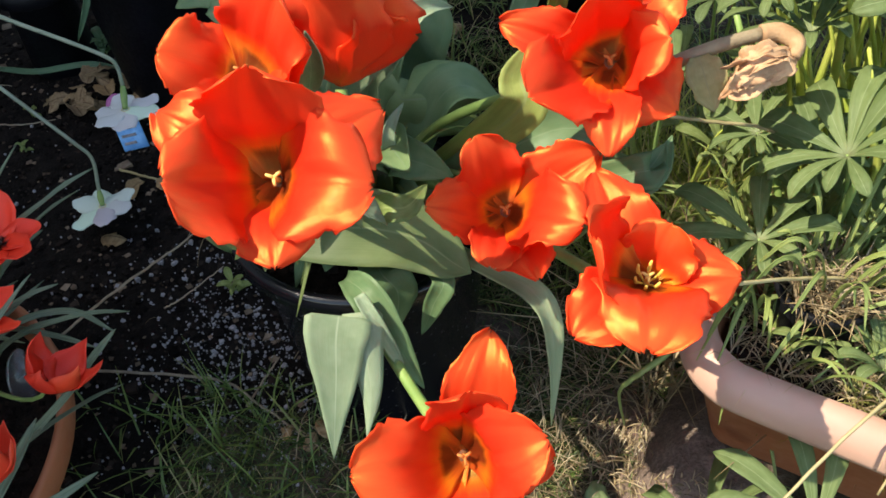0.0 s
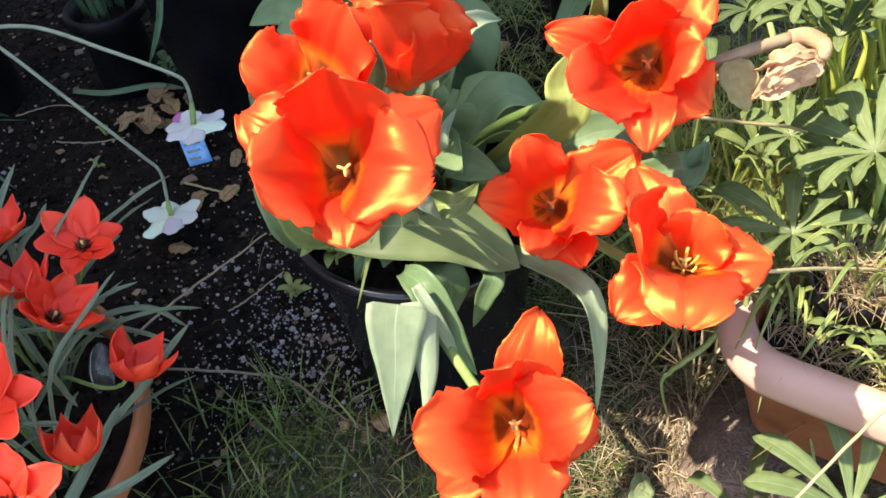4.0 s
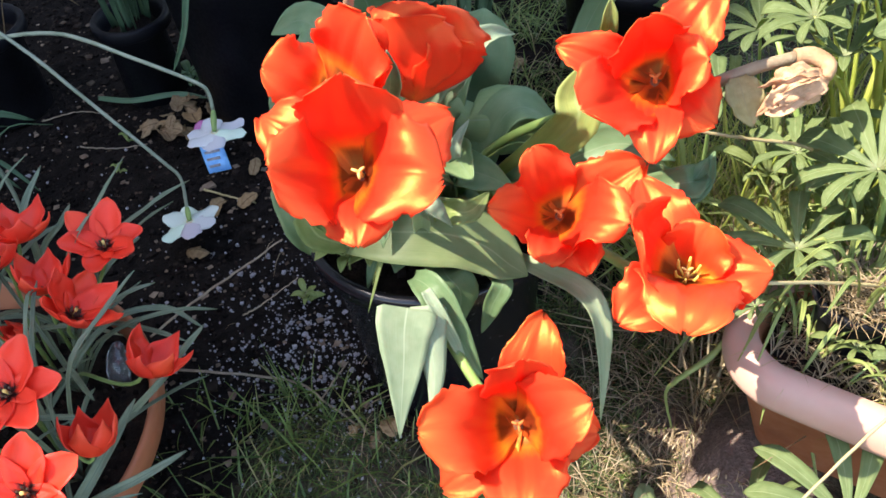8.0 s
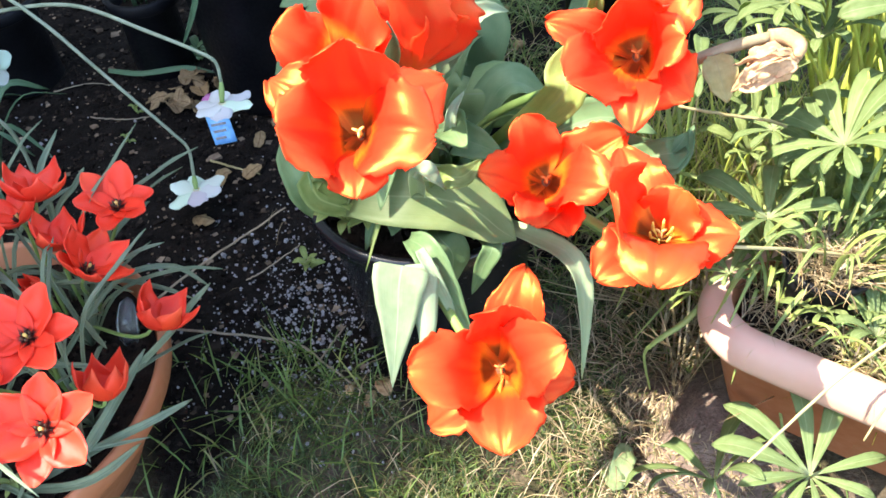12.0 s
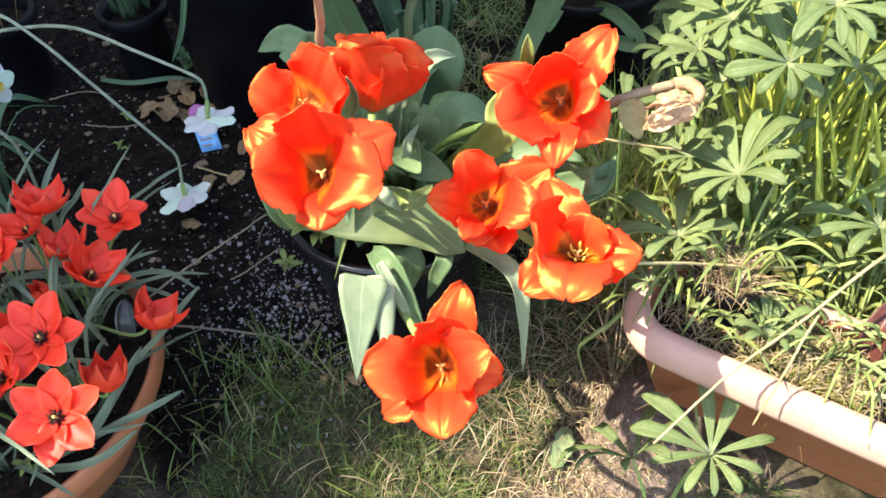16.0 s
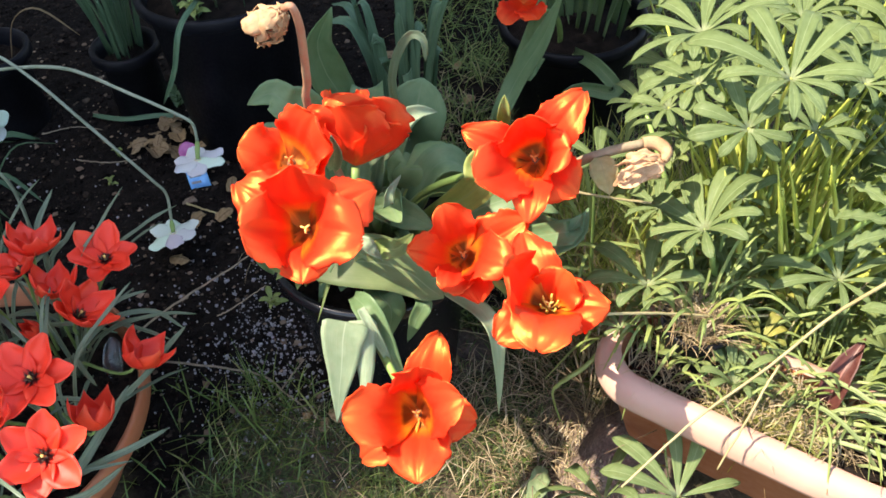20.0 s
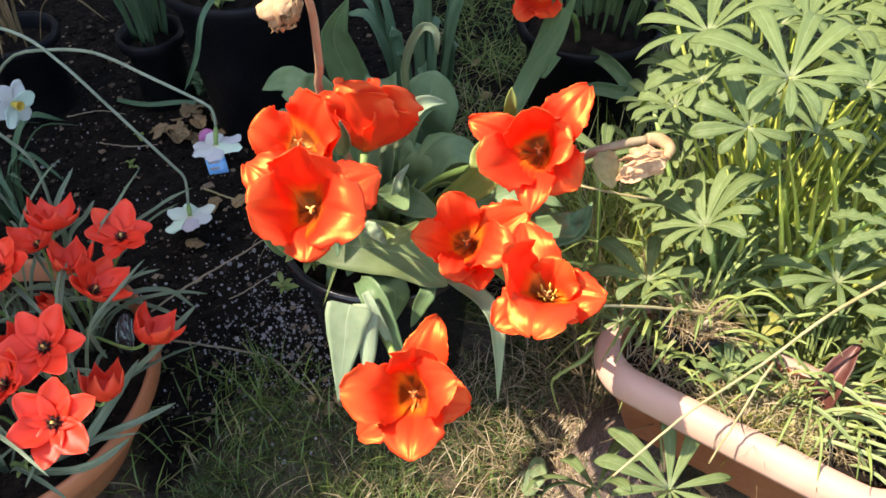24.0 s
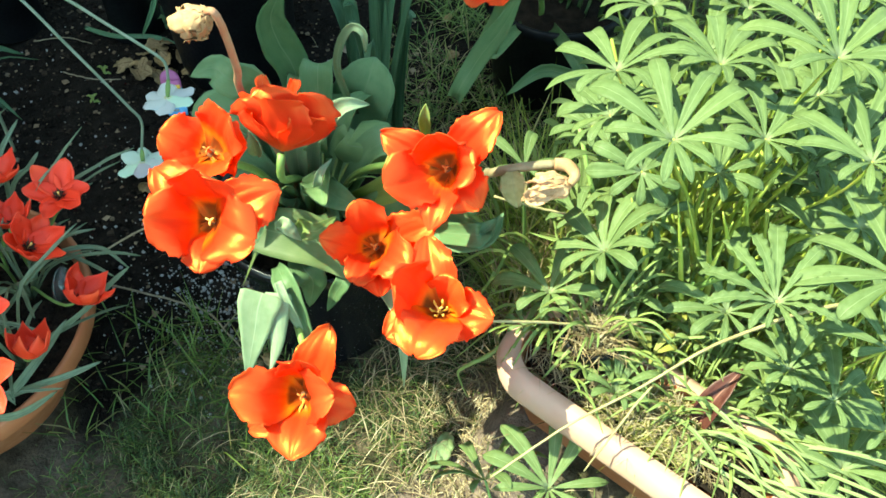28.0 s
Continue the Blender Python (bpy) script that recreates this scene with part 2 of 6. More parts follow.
M_TROUGH = plain_material("faded_trough_plastic", (0.46, 0.265, 0.20), (0.53, 0.335, 0.27), 9, 0.42, 0.08)
M_SOIL = plain_material("potting_soil", (0.008, 0.006, 0.005), (0.026, 0.018, 0.014), 60, 0.9, 0.9, spec=0.08, dist=0.004)
M_CRUMB = plain_material("soil_crumbs", (0.006, 0.0045, 0.004), (0.026, 0.018, 0.014), 30, 0.9, 0.5, island=True, spread=0.7, spec=0.08)
M_PERLITE = plain_material("perlite", (0.20, 0.185, 0.20), (0.34, 0.32, 0.34), 300, 0.85, 0.5, island=True, spread=0.2)
M_BARK = plain_material("bark_flakes", (0.10, 0.065, 0.045), (0.20, 0.15, 0.11), 40, 0.9, 0.4, island=True, spread=0.6, spec=0.1)
M_TWIG = plain_material("dry_twig", (0.30, 0.24, 0.17), (0.20, 0.15, 0.11), 60, 0.8, 0.4)
M_DEADLEAF = leaf_material("dead_leaf", (0.20, 0.12, 0.065), (0.38, 0.26, 0.16), (0.12, 0.07, 0.04), 0.15, 0.75, 5, 0.05)
M_SPATHE = leaf_material("dry_sheath", (0.27, 0.225, 0.115), (0.37, 0.315, 0.18), (0.30, 0.25, 0.13), 0.2, 0.6, 12, 0.02)
M_MAROON = leaf_material("dark_red_leaf", (0.075, 0.022, 0.022), (0.15, 0.05, 0.042), (0.25, 0.10, 0.08), 0.15, 0.4, 9, 0.05)
M_WALL = plain_material("shade_wall_surface", (0.35, 0.32, 0.28), (0.42, 0.39, 0.35), 2, 0.9, 0.3)


def ground_material():
    m, nodes, links, b = mat("garden_soil")
    co = nodes.new("ShaderNodeTexCoord")
    zone = nodes.new("ShaderNodeVertexColor")
    zone.layer_name = "bed"
    big, mid, fine = tex(nodes, links, 7, 5), tex(nodes, links, 45, 5), tex(nodes, links, 260, 4)
    dirt = mix(nodes, links, (0.085, 0.060, 0.050), (0.215, 0.155, 0.130), ramp(nodes, links, mid, [(0.3, (0, 0, 0)), (0.7, (1, 1, 1))]))
    turf = mix(nodes, links, (0.020, 0.020, 0.010), (0.075, 0.062, 0.034), ramp(nodes, links, mid, [(0.35, (0, 0, 0)), (0.65, (1, 1, 1))]))
    split = nodes.new("ShaderNodeSeparateColor")
    links.new(zone.outputs[0], split.inputs[0])
    turf = mix(nodes, links, turf, dirt, split.outputs[1])
    lawn = mix(nodes, links, turf, dirt, ramp(nodes, links, big, [(0.45, (0.05, 0.05, 0.05)), (0.68, (0.8, 0.8, 0.8))]))
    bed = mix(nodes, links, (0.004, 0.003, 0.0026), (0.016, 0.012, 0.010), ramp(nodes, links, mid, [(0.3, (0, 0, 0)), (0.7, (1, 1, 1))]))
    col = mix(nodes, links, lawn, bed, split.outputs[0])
    speck = ramp(nodes, links, fine, [(0.3, (0.6, 0.6, 0.6)), (0.7, (1.25, 1.25, 1.25))])
    col = mix(nodes, links, col, speck, 0.8, "MULTIPLY")
    links.new(col, b.inputs["Base Color"])
    b.inputs["Roughness"].default_value = 0.92
    b.inputs["Specular IOR Level"].default_value = 0.08
    bump(nodes, links, b, fine, 0.8, 0.004)
    return m


M_GROUND = ground_material()


def island_blades(name, stops, share):
    m, nodes, links, b = mat(name)
    col = ramp(nodes, links, random_of(nodes, links, True), stops)
    u = uv_axis(nodes, links, 0)
    tip = ramp(nodes, links, u, [(0.0, (0.75, 0.75, 0.6)), (0.6, (1, 1, 1)), (1.0, (1.2, 1.1, 0.8))])
    col = mix(nodes, links, col, tip, 1.0, "MULTIPLY")
    links.new(col, b.inputs["Base Color"])
    b.inputs["Roughness"].default_value = 0.5
    thin(nodes, links, b, col, share)
    return m


M_GRASS = island_blades("lawn_grass", [(0.0, (0.05, 0.10, 0.020)), (0.4, (0.105, 0.17, 0.036)), (0.84, (0.17, 0.225, 0.055)), (0.95, (0.25, 0.24, 0.10)), (1.0, (0.36, 0.30, 0.17))], 0.33)
M_TURF = island_blades("turf", [(0.0, (0.024, 0.046, 0.012)), (0.5, (0.055, 0.090, 0.024)), (0.85, (0.11, 0.135, 0.044)), (0.94, (0.22, 0.18, 0.095)), (1.0, (0.34, 0.27, 0.16))], 0.3)
M_HAY = island_blades("dry_grass", [(0.0, (0.11, 0.075, 0.045)), (0.5, (0.25, 0.185, 0.115)), (1.0, (0.46, 0.365, 0.245))], 0.15)
M_FRESH = island_blades("fresh_grass", [(0.0, (0.16, 0.22, 0.035)), (0.45, (0.30, 0.36, 0.07)), (0.8, (0.42, 0.45, 0.12)), (0.92, (0.46, 0.42, 0.2)), (1.0, (0.56, 0.46, 0.28))], 0.4)
M_MOSS = island_blades("moss_sprigs", [(0.0, (0.11, 0.14, 0.03)), (0.45, (0.25, 0.25, 0.07)), (0.75, (0.36, 0.31, 0.13)), (1.0, (0.52, 0.43, 0.27))], 0.3)


# ---- mesh helpers ----
class Geo:
    """Gathers quads and their texture places."""

    def __init__(self):
        self.v, self.f, self.t, self.n = [], [], [], 0

    def add(self, verts, faces, uv):
        self.v.append(np.asarray(verts, float))
        self.f.append(np.asarray(faces, int) + self.n)
        self.t.append(np.asarray(uv, float))
        self.n += len(verts)

    def grid(self, p, thick=0.0):
        """A sheet of nu x nv places, with a front, a back and a rim if thick."""
        nu, nv = p.shape[:2]
        uu, vv = np.meshgrid(np.linspace(0, 1, nu), np.linspace(0, 1, nv), indexing="ij")
        uv = np.stack([uu, vv], -1).reshape(-1, 2)
        i = np.arange(nu * nv).reshape(nu, nv)
        q = np.stack([i[:-1, :-1], i[1:, :-1], i[1:, 1:], i[:-1, 1:]], -1).reshape(-1, 4)
        if thick <= 0:
            self.add(p.reshape(-1, 3), q, uv)
            return
        nrm = np.cross(np.gradient(p, axis=0), np.gradient(p, axis=1))
        nrm /= np.maximum(np.linalg.norm(nrm, axis=2, keepdims=True), 1e-9)
        a, b = p + nrm * thick / 2, p - nrm * thick / 2
        k = nu * nv
        loop = np.concatenate([i[0, :-1], i[:-1, -1], i[-1, :0:-1], i[:0:-1, 0]])
        nxt = np.roll(loop, -1)
        rim = np.stack([loop, nxt, nxt + k, loop + k], -1)
        self.add(np.concatenate([a.reshape(-1, 3), b.reshape(-1, 3)]), np.concatenate([q, q[:, ::-1] + k, rim]), np.concatenate([uv, uv]))

    def tube(self, path, radii, n=8):
        """A round stem along a path, closed at both ends."""
        path = np.asarray(path, float)
        m = len(path)
        radii = np.broadcast_to(np.asarray(radii, float), (m,)) if np.ndim(radii) < 1 or len(radii) == m else np.interp(np.linspace(0, 1, m), np.linspace(0, 1, len(radii)), radii)
        tan = np.gradient(path, axis=0)
        tan /= np.linalg.norm(tan, axis=1, keepdims=True) + 1e-12
        ref = np.array([0.31, 0.55, 0.77]) if abs(tan[0] @ np.array([0.31, 0.55, 0.77])) < 0.9 else np.array([1.0, 0, 0])
        rings = []
        for p, t, r in zip(path, tan, radii):
            s = np.cross(t, ref)
            s /= np.linalg.norm(s) + 1e-12
            ref = np.cross(s, t)
            a = np.linspace(0, 2 * np.pi, n, endpoint=False)
            rings.append(p + r * (np.cos(a)[:, None] * s + np.sin(a)[:, None] * ref))
        rings = [np.repeat(path[:1], n, 0)] + rings + [np.repeat(path[-1:], n, 0)]
        p = np.array(rings)
        i = np.arange(p.shape[0] * n).reshape(-1, n)
        j = np.roll(i, -1, axis=1)
        q = np.stack([i[:-1], j[:-1], j[1:], i[1:]], -1).reshape(-1, 4)
        uu, vv = np.meshgrid(np.linspace(0, 1, p.shape[0]), np.linspace(0, 1, n), indexing="ij")
        self.add(p.reshape(-1, 3), q, np.stack([uu, vv], -1).reshape(-1, 2))

    def lathe(self, profile, centre, n=64, wobble=0.0):
        """A turned form from (radius, height) places."""
        a = np.linspace(0, 2 * np.pi, n, endpoint=False)
        pr = np.asarray(profile, float)
        w = 1 + wobble * np.sin(a * 3 + 0.7)
        p = np.stack([pr[:, :1] * np.cos(a) * w + centre[0], pr[:, :1] * np.sin(a) * w + centre[1], np.repeat(pr[:, 1:] + centre[2], n, 1)], -1)
        i = np.arange(len(pr) * n).reshape(-1, n)
        j = np.roll(i, -1, axis=1)
        q = np.stack([i[:-1], j[:-1], j[1:], i[1:]], -1).reshape(-1, 4)
        uu, vv = np.meshgrid(np.linspace(0, 1, len(pr)), np.linspace(0, 1, n), indexing="ij")
        self.add(p.reshape(-1, 3), q, np.stack([uu, vv], -1).reshape(-1, 2))

    def mesh(self, name, material, smooth=True):
        v, f, t = np.concatenate(self.v), np.concatenate(self.f), np.concatenate(self.t)
        me = bpy.data.meshes.new(name)
        me.vertices.add(len(v))
        me.vertices.foreach_set("co", v.ravel())
        me.loops.add(f.size)
        me.loops.foreach_set("vertex_index", f.ravel())
        me.polygons.add(len(f))
        me.polygons.foreach_set("loop_start", np.arange(0, f.size, 4))
        me.polygons.foreach_set("use_smooth", np.full(len(f), smooth))
        me.uv_layers.new(name="UVMap").data.foreach_set("uv", t[f.ravel()].ravel())
        me.materials.append(material)
        me.update(calc_edges=True)
        me.validate()
        return me


def part(name, geo, material, parent=None, label="", smooth=True):
    ob = new(name, geo.mesh(name, material, smooth) if isinstance(geo, Geo) else geo)
    ob.parent = parent
    return tagged(ob, label)


def thing(name, label, category, group="", kind=""):
    return tagged(new(name), label, category, group, kind)


def unit(v):
    v = np.asarray(v, float)
    return v / (np.linalg.norm(v) + 1e-12)


def curve(points, n):
    """A smooth line through the places given."""
    p = np.asarray(points, float)
    if len(p) == 2:
        return p[0] + (p[1] - p[0]) * np.linspace(0, 1, n)[:, None]
    p = np.vstack([2 * p[0] - p[1], p, 2 * p[-1] - p[-2]])
    out = []
    for s in np.linspace(0, len(p) - 3 - 1e-6, n):
        i, t = int(s), s - int(s)
        a, b, c, d = p[i:i + 4]
        out.append(0.5 * (2 * b + (c - a) * t + (2 * a - 5 * b + 4 * c - d) * t ** 2 + (3 * b - a - 3 * c + d) * t ** 3))
    return np.array(out)


SHAPES = {
    "tulip": ((0, .1, .22, .38, .55, .70, .82, .91, .96, .985, 1), (.22, .48, .78, .96, 1, .95, .83, .66, .50, .36, .16)),
    "tulip_outer": ((0, .1, .25, .45, .62, .78, .89, .96, 1), (.22, .48, .85, 1, .95, .76, .52, .30, .10)),
    "pointed": ((0, .12, .3, .45, .6, .78, .9, 1), (.28, .55, .95, 1, .80, .42, .17, .01)),
    "star": ((0, .1, .25, .40, .52, .64, .76, .88, .94, 1), (.42, .72, .95, 1, .89, .66, .42, .19, .09, .004)),
    "dome": ((0, .20, .34, .45, .6, .76, .88, .96, 1), (.30, .36, .55, .86, 1, .90, .62, .28, .04)),
    "spear": ((0, .15, .35, .6, .8, .93, 1), (.22, .40, .80, 1, .72, .32, .02)),
    "banner": ((0, .04, .2, .4, .6, .8, .93, 1), (.80, 1, .96, .80, .55, .28, .10, .01)),
    "leaf": ((0, .1, .3, .5, .7, .85, .95, 1), (.45, .62, .92, 1, .82, .5, .2, .02)),
    "broad": ((0, .1, .25, .5, .75, .9, .97, 1), (.5, .75, .95, 1, .88, .6, .3, .04)),
    "strap": ((0, .1, .5, .8, .93, 1), (.75, .9, 1, .85, .5, .05)),
    "leaflet": ((0, .05, .2, .38, .58, .73, .85, .93, .975, 1), (.10, .19, .50, .82, 1, .93, .68, .38, .16, .01)),
}


def sheet(path, width, facing, shape="leaf", cup=0.2, nv=7, twist=0.0, ruffle=0.0, seed=0, waves=3.0, fray=0.0):
    """Places of a blade: along a path, as wide as its shape says, its face turned to 'facing', its edges raised by cup."""
    path = np.asarray(path, float)
    nu = len(path)
    u = np.linspace(0, 1, nu)
    w = np.interp(u, *SHAPES[shape]) * width / 2
    tan = np.gradient(path, axis=0)
    tan /= np.linalg.norm(tan, axis=1, keepdims=True) + 1e-12
    face = np.asarray(facing, float)
    face = np.broadcast_to(face, (nu, 3)) if face.ndim == 1 else face
    side = np.cross(tan, face)
    side /= np.linalg.norm(side, axis=1, keepdims=True) + 1e-9
    up = np.cross(side, tan)
    ang = radians(twist) * u
    side, up = side * np.cos(ang)[:, None] + up * np.sin(ang)[:, None], up * np.cos(ang)[:, None] - side * np.sin(ang)[:, None]
    rng = np.random.RandomState(seed)
    ph = rng.uniform(0, 6.3, 4)
    v = np.linspace(-1, 1, nv)
    lift = cup * w[:, None] * (v ** 2)[None]
    wave = ruffle * width * np.abs(v)[None] ** 2 * (np.sin(u * waves * 6.3 + ph[0])[:, None] * (v > 0) + np.sin(u * waves * 5.3 + ph[1])[:, None] * (v < 0)) * np.sin(np.pi * np.clip(u, 0, 1))[:, None] ** 0.5
    edge = 1 + 0.05 * ruffle * 10 * np.sin(u * 23 + ph[2])[:, None] * np.abs(v)[None]
    edge = edge + fray * rng.uniform(-1, 1, (nu, nv)) * (np.abs(v)[None] > 0.95) * (u > 0.3)[:, None]
    return path[:, None] + side[:, None] * (w[:, None] * v[None] * edge)[..., None] + up[:, None] * (lift + wave)[..., None]


def tulip_petal(seat, axis, tip, width, base=75.0, flare=20.0, cup=0.7, tip_cup=0.2, seed=0, nu=36, nv=21, shape="tulip"):
    """A big tulip petal: it leaves the seat at 'base' degrees from the axis, turns up to reach its tip, and flares there."""
    seat, tip, axis = np.asarray(seat, float), np.asarray(tip, float), unit(axis)
    d = tip - seat
    rise = d @ axis
    r = unit(d - rise * axis)
    out = d @ r
    u = np.linspace(0, 1, nu)
    rng = np.random.RandomState(seed + 500)

    def line(mid):
        phi = np.radians(np.interp(u, (0, 0.12, 0.36, 0.7, 1.0), (base, base * 0.75 + mid * 0.25, mid, mid + flare * 0.35, mid + flare)))
        phi = np.convolve(np.pad(phi, 3, mode="edge"), np.ones(7) / 7, mode="valid")
        step = np.stack([np.sin(phi), np.cos(phi)], -1)
        return np.concatenate([np.zeros((1, 2)), np.cumsum((step[1:] + step[:-1]) / 2, 0)]), phi

    lo, hi = -90.0, 170.0
    for _ in range(40):
        mid = (lo + hi) / 2
        end = line(mid)[0][-1]
        if math.atan2(end[0], end[1]) < math.atan2(out, rise):
            lo = mid
        else:
            hi = mid
    way, phi = line(mid)
    way = way * (math.hypot(out, rise) / np.linalg.norm(way[-1]))
    path = seat + r * way[:, :1] + axis * way[:, 1:]
    side = np.cross(axis, r)
    inner = -r * np.cos(phi)[:, None] + axis * np.sin(phi)[:, None]
    v = np.linspace(-1, 1, nv)
    w = np.interp(u, *SHAPES[shape]) * width / 2
    w = np.convolve(np.pad(w, 1, mode="edge"), (0.2, 0.6, 0.2), mode="valid")
    bend = (cup + (tip_cup - cup) * u ** 1.3)[:, None]
    bend = np.where(np.abs(bend) < 0.02, 0.02, bend)
    ph = rng.uniform(0, 6.3, 6)
    calm = np.clip((u - 0.30) / 0.3, 0, 1)[:, None]
    hem = calm * np.abs(v)[None] ** 3
    wave = hem * width * 0.085 * np.where(v[None] > 0, np.sin(u * 11 + ph[0])[:, None], np.sin(u * 13 + ph[1])[:, None])
    notch = 1 + hem * (0.05 * np.sin(u * 19 + ph[2])[:, None] + rng.uniform(-0.06, 0.06, (nu, nv)) * (np.abs(v)[None] > 0.93) + 0.025 * np.sin(u * 47 + ph[0])[:, None])
    furrow = width * np.sin(np.pi * np.clip(u, 0.02, 0.98))[:, None] ** 0.7 * (
        0.026 * np.sin(v * 5 + ph[3])[None] * np.sin(u * 6 + ph[4])[:, None] * calm + 0.007 * np.sin(v * 19 + ph[5] + u[:, None] * 3)
        - 0.035 * np.exp(-(v / 0.10) ** 2)[None] * (0.2 + 0.8 * u)[:, None] + 0.018 * np.exp(-((np.abs(v) - 0.30) / 0.14) ** 2)[None] * calm)
    lateral = w[:, None] * np.sin(bend * v[None]) / bend * notch
    lift = w[:, None] * (1 - np.cos(bend * v[None])) / bend + wave + furrow
    p = path[:, None] + side * lateral[..., None] + inner[:, None] * lift[..., None]
    along = np.gradient(p, axis=0)
    ragged = rng.uniform(-0.9, 0.7, (1, nv)) * (u > 0.94)[:, None] * (1 - 0.5 * np.abs(v))[None]
    return p + along * ragged[..., None]


def petal(c, axis, tip, width, belly=0.5, curl=0.25, cup=0.35, shape="tulip", seed=0, ruffle=0.035, nu=20, nv=9):
    """One petal from the seat c to its tip: belly pushes it outwards first, curl (plus) bends the tip up along the axis."""
    c, tip, axis = np.asarray(c, float), np.asarray(tip, float), unit(axis)
    d = tip - c
    rise = d @ axis
    out = d - rise * axis
    length = np.linalg.norm(d)
    r = unit(out)
    p1 = c + r * length * (0.20 + 0.35 * belly) + axis * length * 0.06
    p2 = tip - axis * length * curl + r * length * 0.12 * belly
    t = np.linspace(0, 1, nu)[:, None]
    mid = (1 - t) ** 3 * c + 3 * (1 - t) ** 2 * t * p1 + 3 * (1 - t) * t ** 2 * p2 + t ** 3 * tip
    tan = np.gradient(mid, axis=0)
    side = np.cross(axis, r)
    face = np.cross(side, tan)
    face *= np.sign((face @ (axis - r * 0.3)).sum() or 1)
    p = sheet(mid, width, face, shape, cup, nv, 0, ruffle, seed, 2.2, 0.02)
    return p


def facing_cam(p):
    return unit(np.array([0.06, -0.18, 0.98]) - np.asarray(p))


# ---- the ground: one sheet out to the horizon, fine in the middle ----
def spaced(near, step, far):
    inner = np.arange(0, near, step)
    outer = [near]
    while outer[-1] < far:
        outer.append(outer[-1] * 1.35)
    h = np.concatenate([inner, outer])
    return np.concatenate([-h[:0:-1], h])


def bed_and_shade_share(x, y):
    """1 on the dark soil bed and shade painted beside it, 0 on worn lawn."""
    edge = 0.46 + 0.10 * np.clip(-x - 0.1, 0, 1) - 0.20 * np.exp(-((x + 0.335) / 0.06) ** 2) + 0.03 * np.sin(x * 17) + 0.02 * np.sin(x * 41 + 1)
    # the reach behind the pot is soil, plus shade put into the ground colour
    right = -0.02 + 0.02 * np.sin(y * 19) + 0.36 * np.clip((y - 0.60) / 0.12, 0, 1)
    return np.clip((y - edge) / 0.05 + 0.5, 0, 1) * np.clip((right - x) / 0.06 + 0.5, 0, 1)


def bare_share(x, y):
    """1 where the turf is worn through to the earth."""
    b = np.zeros_like(x)
    for cx, cy, rx, ry, a in ((-0.43, 0.10, 0.17, 0.09, 1.3), (-0.49, 0.185, 0.09, 0.05, 1.2), (-0.17, 0.12, 0.13, 0.06, 1.0), (0.13, 0.26, 0.08, 0.07, 1.2), (0.19, 0.31, 0.075, 0.085, 1.4), (0.17, 0.42, 0.05, 0.07, 1.0), (0.05, 0.56, 0.05, 0.05, 0.7)):
        b = np.maximum(b, a * np.exp(-((x - cx) / rx) ** 2 - ((y - cy) / ry) ** 2))
    return np.clip(b * 1.6 - 0.35 + 0.15 * np.sin(x * 63 + y * 31) * np.sin(y * 57), 0, 1)


MOUND = 0.095


def ground_height(x, y):
    z = np.zeros_like(x)
    for k, (fx, fy, a) in enumerate(((9, 7, .004), (17, 23, .003), (41, 37, .0018), (83, 71, .0012))):
        z += a * np.sin(x * fx + k * 1.7) * np.sin(y * fy + k * 0.9)
    # the turf is humped under the trough
    ex, ey = 0.854, -0.521
    px, py = x - 0.320, y - 0.326
    s, d = px * ex + py * ey, px * 0.521 + py * 0.854
    far = np.hypot(np.maximum(np.abs(s) - 0.10, 0), np.maximum(np.abs(d) - 0.035, 0))
    h = np.clip(1 - (far - 0.015) / 0.07, 0, 1)
    h = h * h * (3 - 2 * h)
    return z * (1 - h) + (MOUND - 0.003) * h


gx, gy = spaced(1.15, 0.012, 300), spaced(1.15, 0.012, 300) + 0.7
GX, GY = np.meshgrid(gx, gy, indexing="ij")
near = np.clip(1.5 - np.hypot(GX, GY - 0.7), 0, 1)
GZ = ground_height(GX, GY) * np.clip(near * 3, 0, 1) + np.random.RandomState(3).uniform(-1, 1, GX.shape) * 0.0022 * (near > 0) * (0.5 + bed_and_shade_share(GX, GY))
geo = Geo()
geo.grid(np.stack([GX, GY, GZ], -1))
ground = part("ground", geo, M_GROUND)
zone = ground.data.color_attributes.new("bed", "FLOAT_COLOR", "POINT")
# the soft patch beside the bowl paints shade into the ground as darker soil
share = np.maximum(bed_and_shade_share(GX, GY), 0.55 * np.exp(-((GX + 0.47) / 0.16) ** 2 - ((GY - 0.17) / 0.12) ** 2)).ravel()
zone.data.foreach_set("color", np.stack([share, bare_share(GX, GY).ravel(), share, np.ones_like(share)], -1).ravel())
tagged(ground, "worn lawn and dark crumbly garden soil with bare patches and painted shade", "ground", kind="structure")

# unseen walls, added beyond the view so that their shadow lies over the bed
def shade_wall(name, x0, x1, away, turn):
    g = Geo()
    corner = [(x0, 0), (x1, 0), (x1, 0.3), (x0, 0.3)]
    g.add([(x, y, z) for z in (-0.05, 9.0) for x, y in corner], [(0, 1, 5, 4), (1, 2, 6, 5), (2, 3, 7, 6), (3, 0, 4, 7), (4, 5, 6, 7), (3, 2, 1, 0)], [(0, 0)] * 8)
    ob = part(name, g, M_WALL, smooth=False)
    ob.matrix_world = pose(-away * math.sin(radians(turn)), away * math.cos(radians(turn)), 0, 0, 0, turn)
    return tagged(ob, "plain unseen wall added to cast shade over the garden bed", "wall", kind="structure")


shade_wall("wall_north", -5.67, 3.53, 0.320 + 0.279 * 9.0, 32.3)
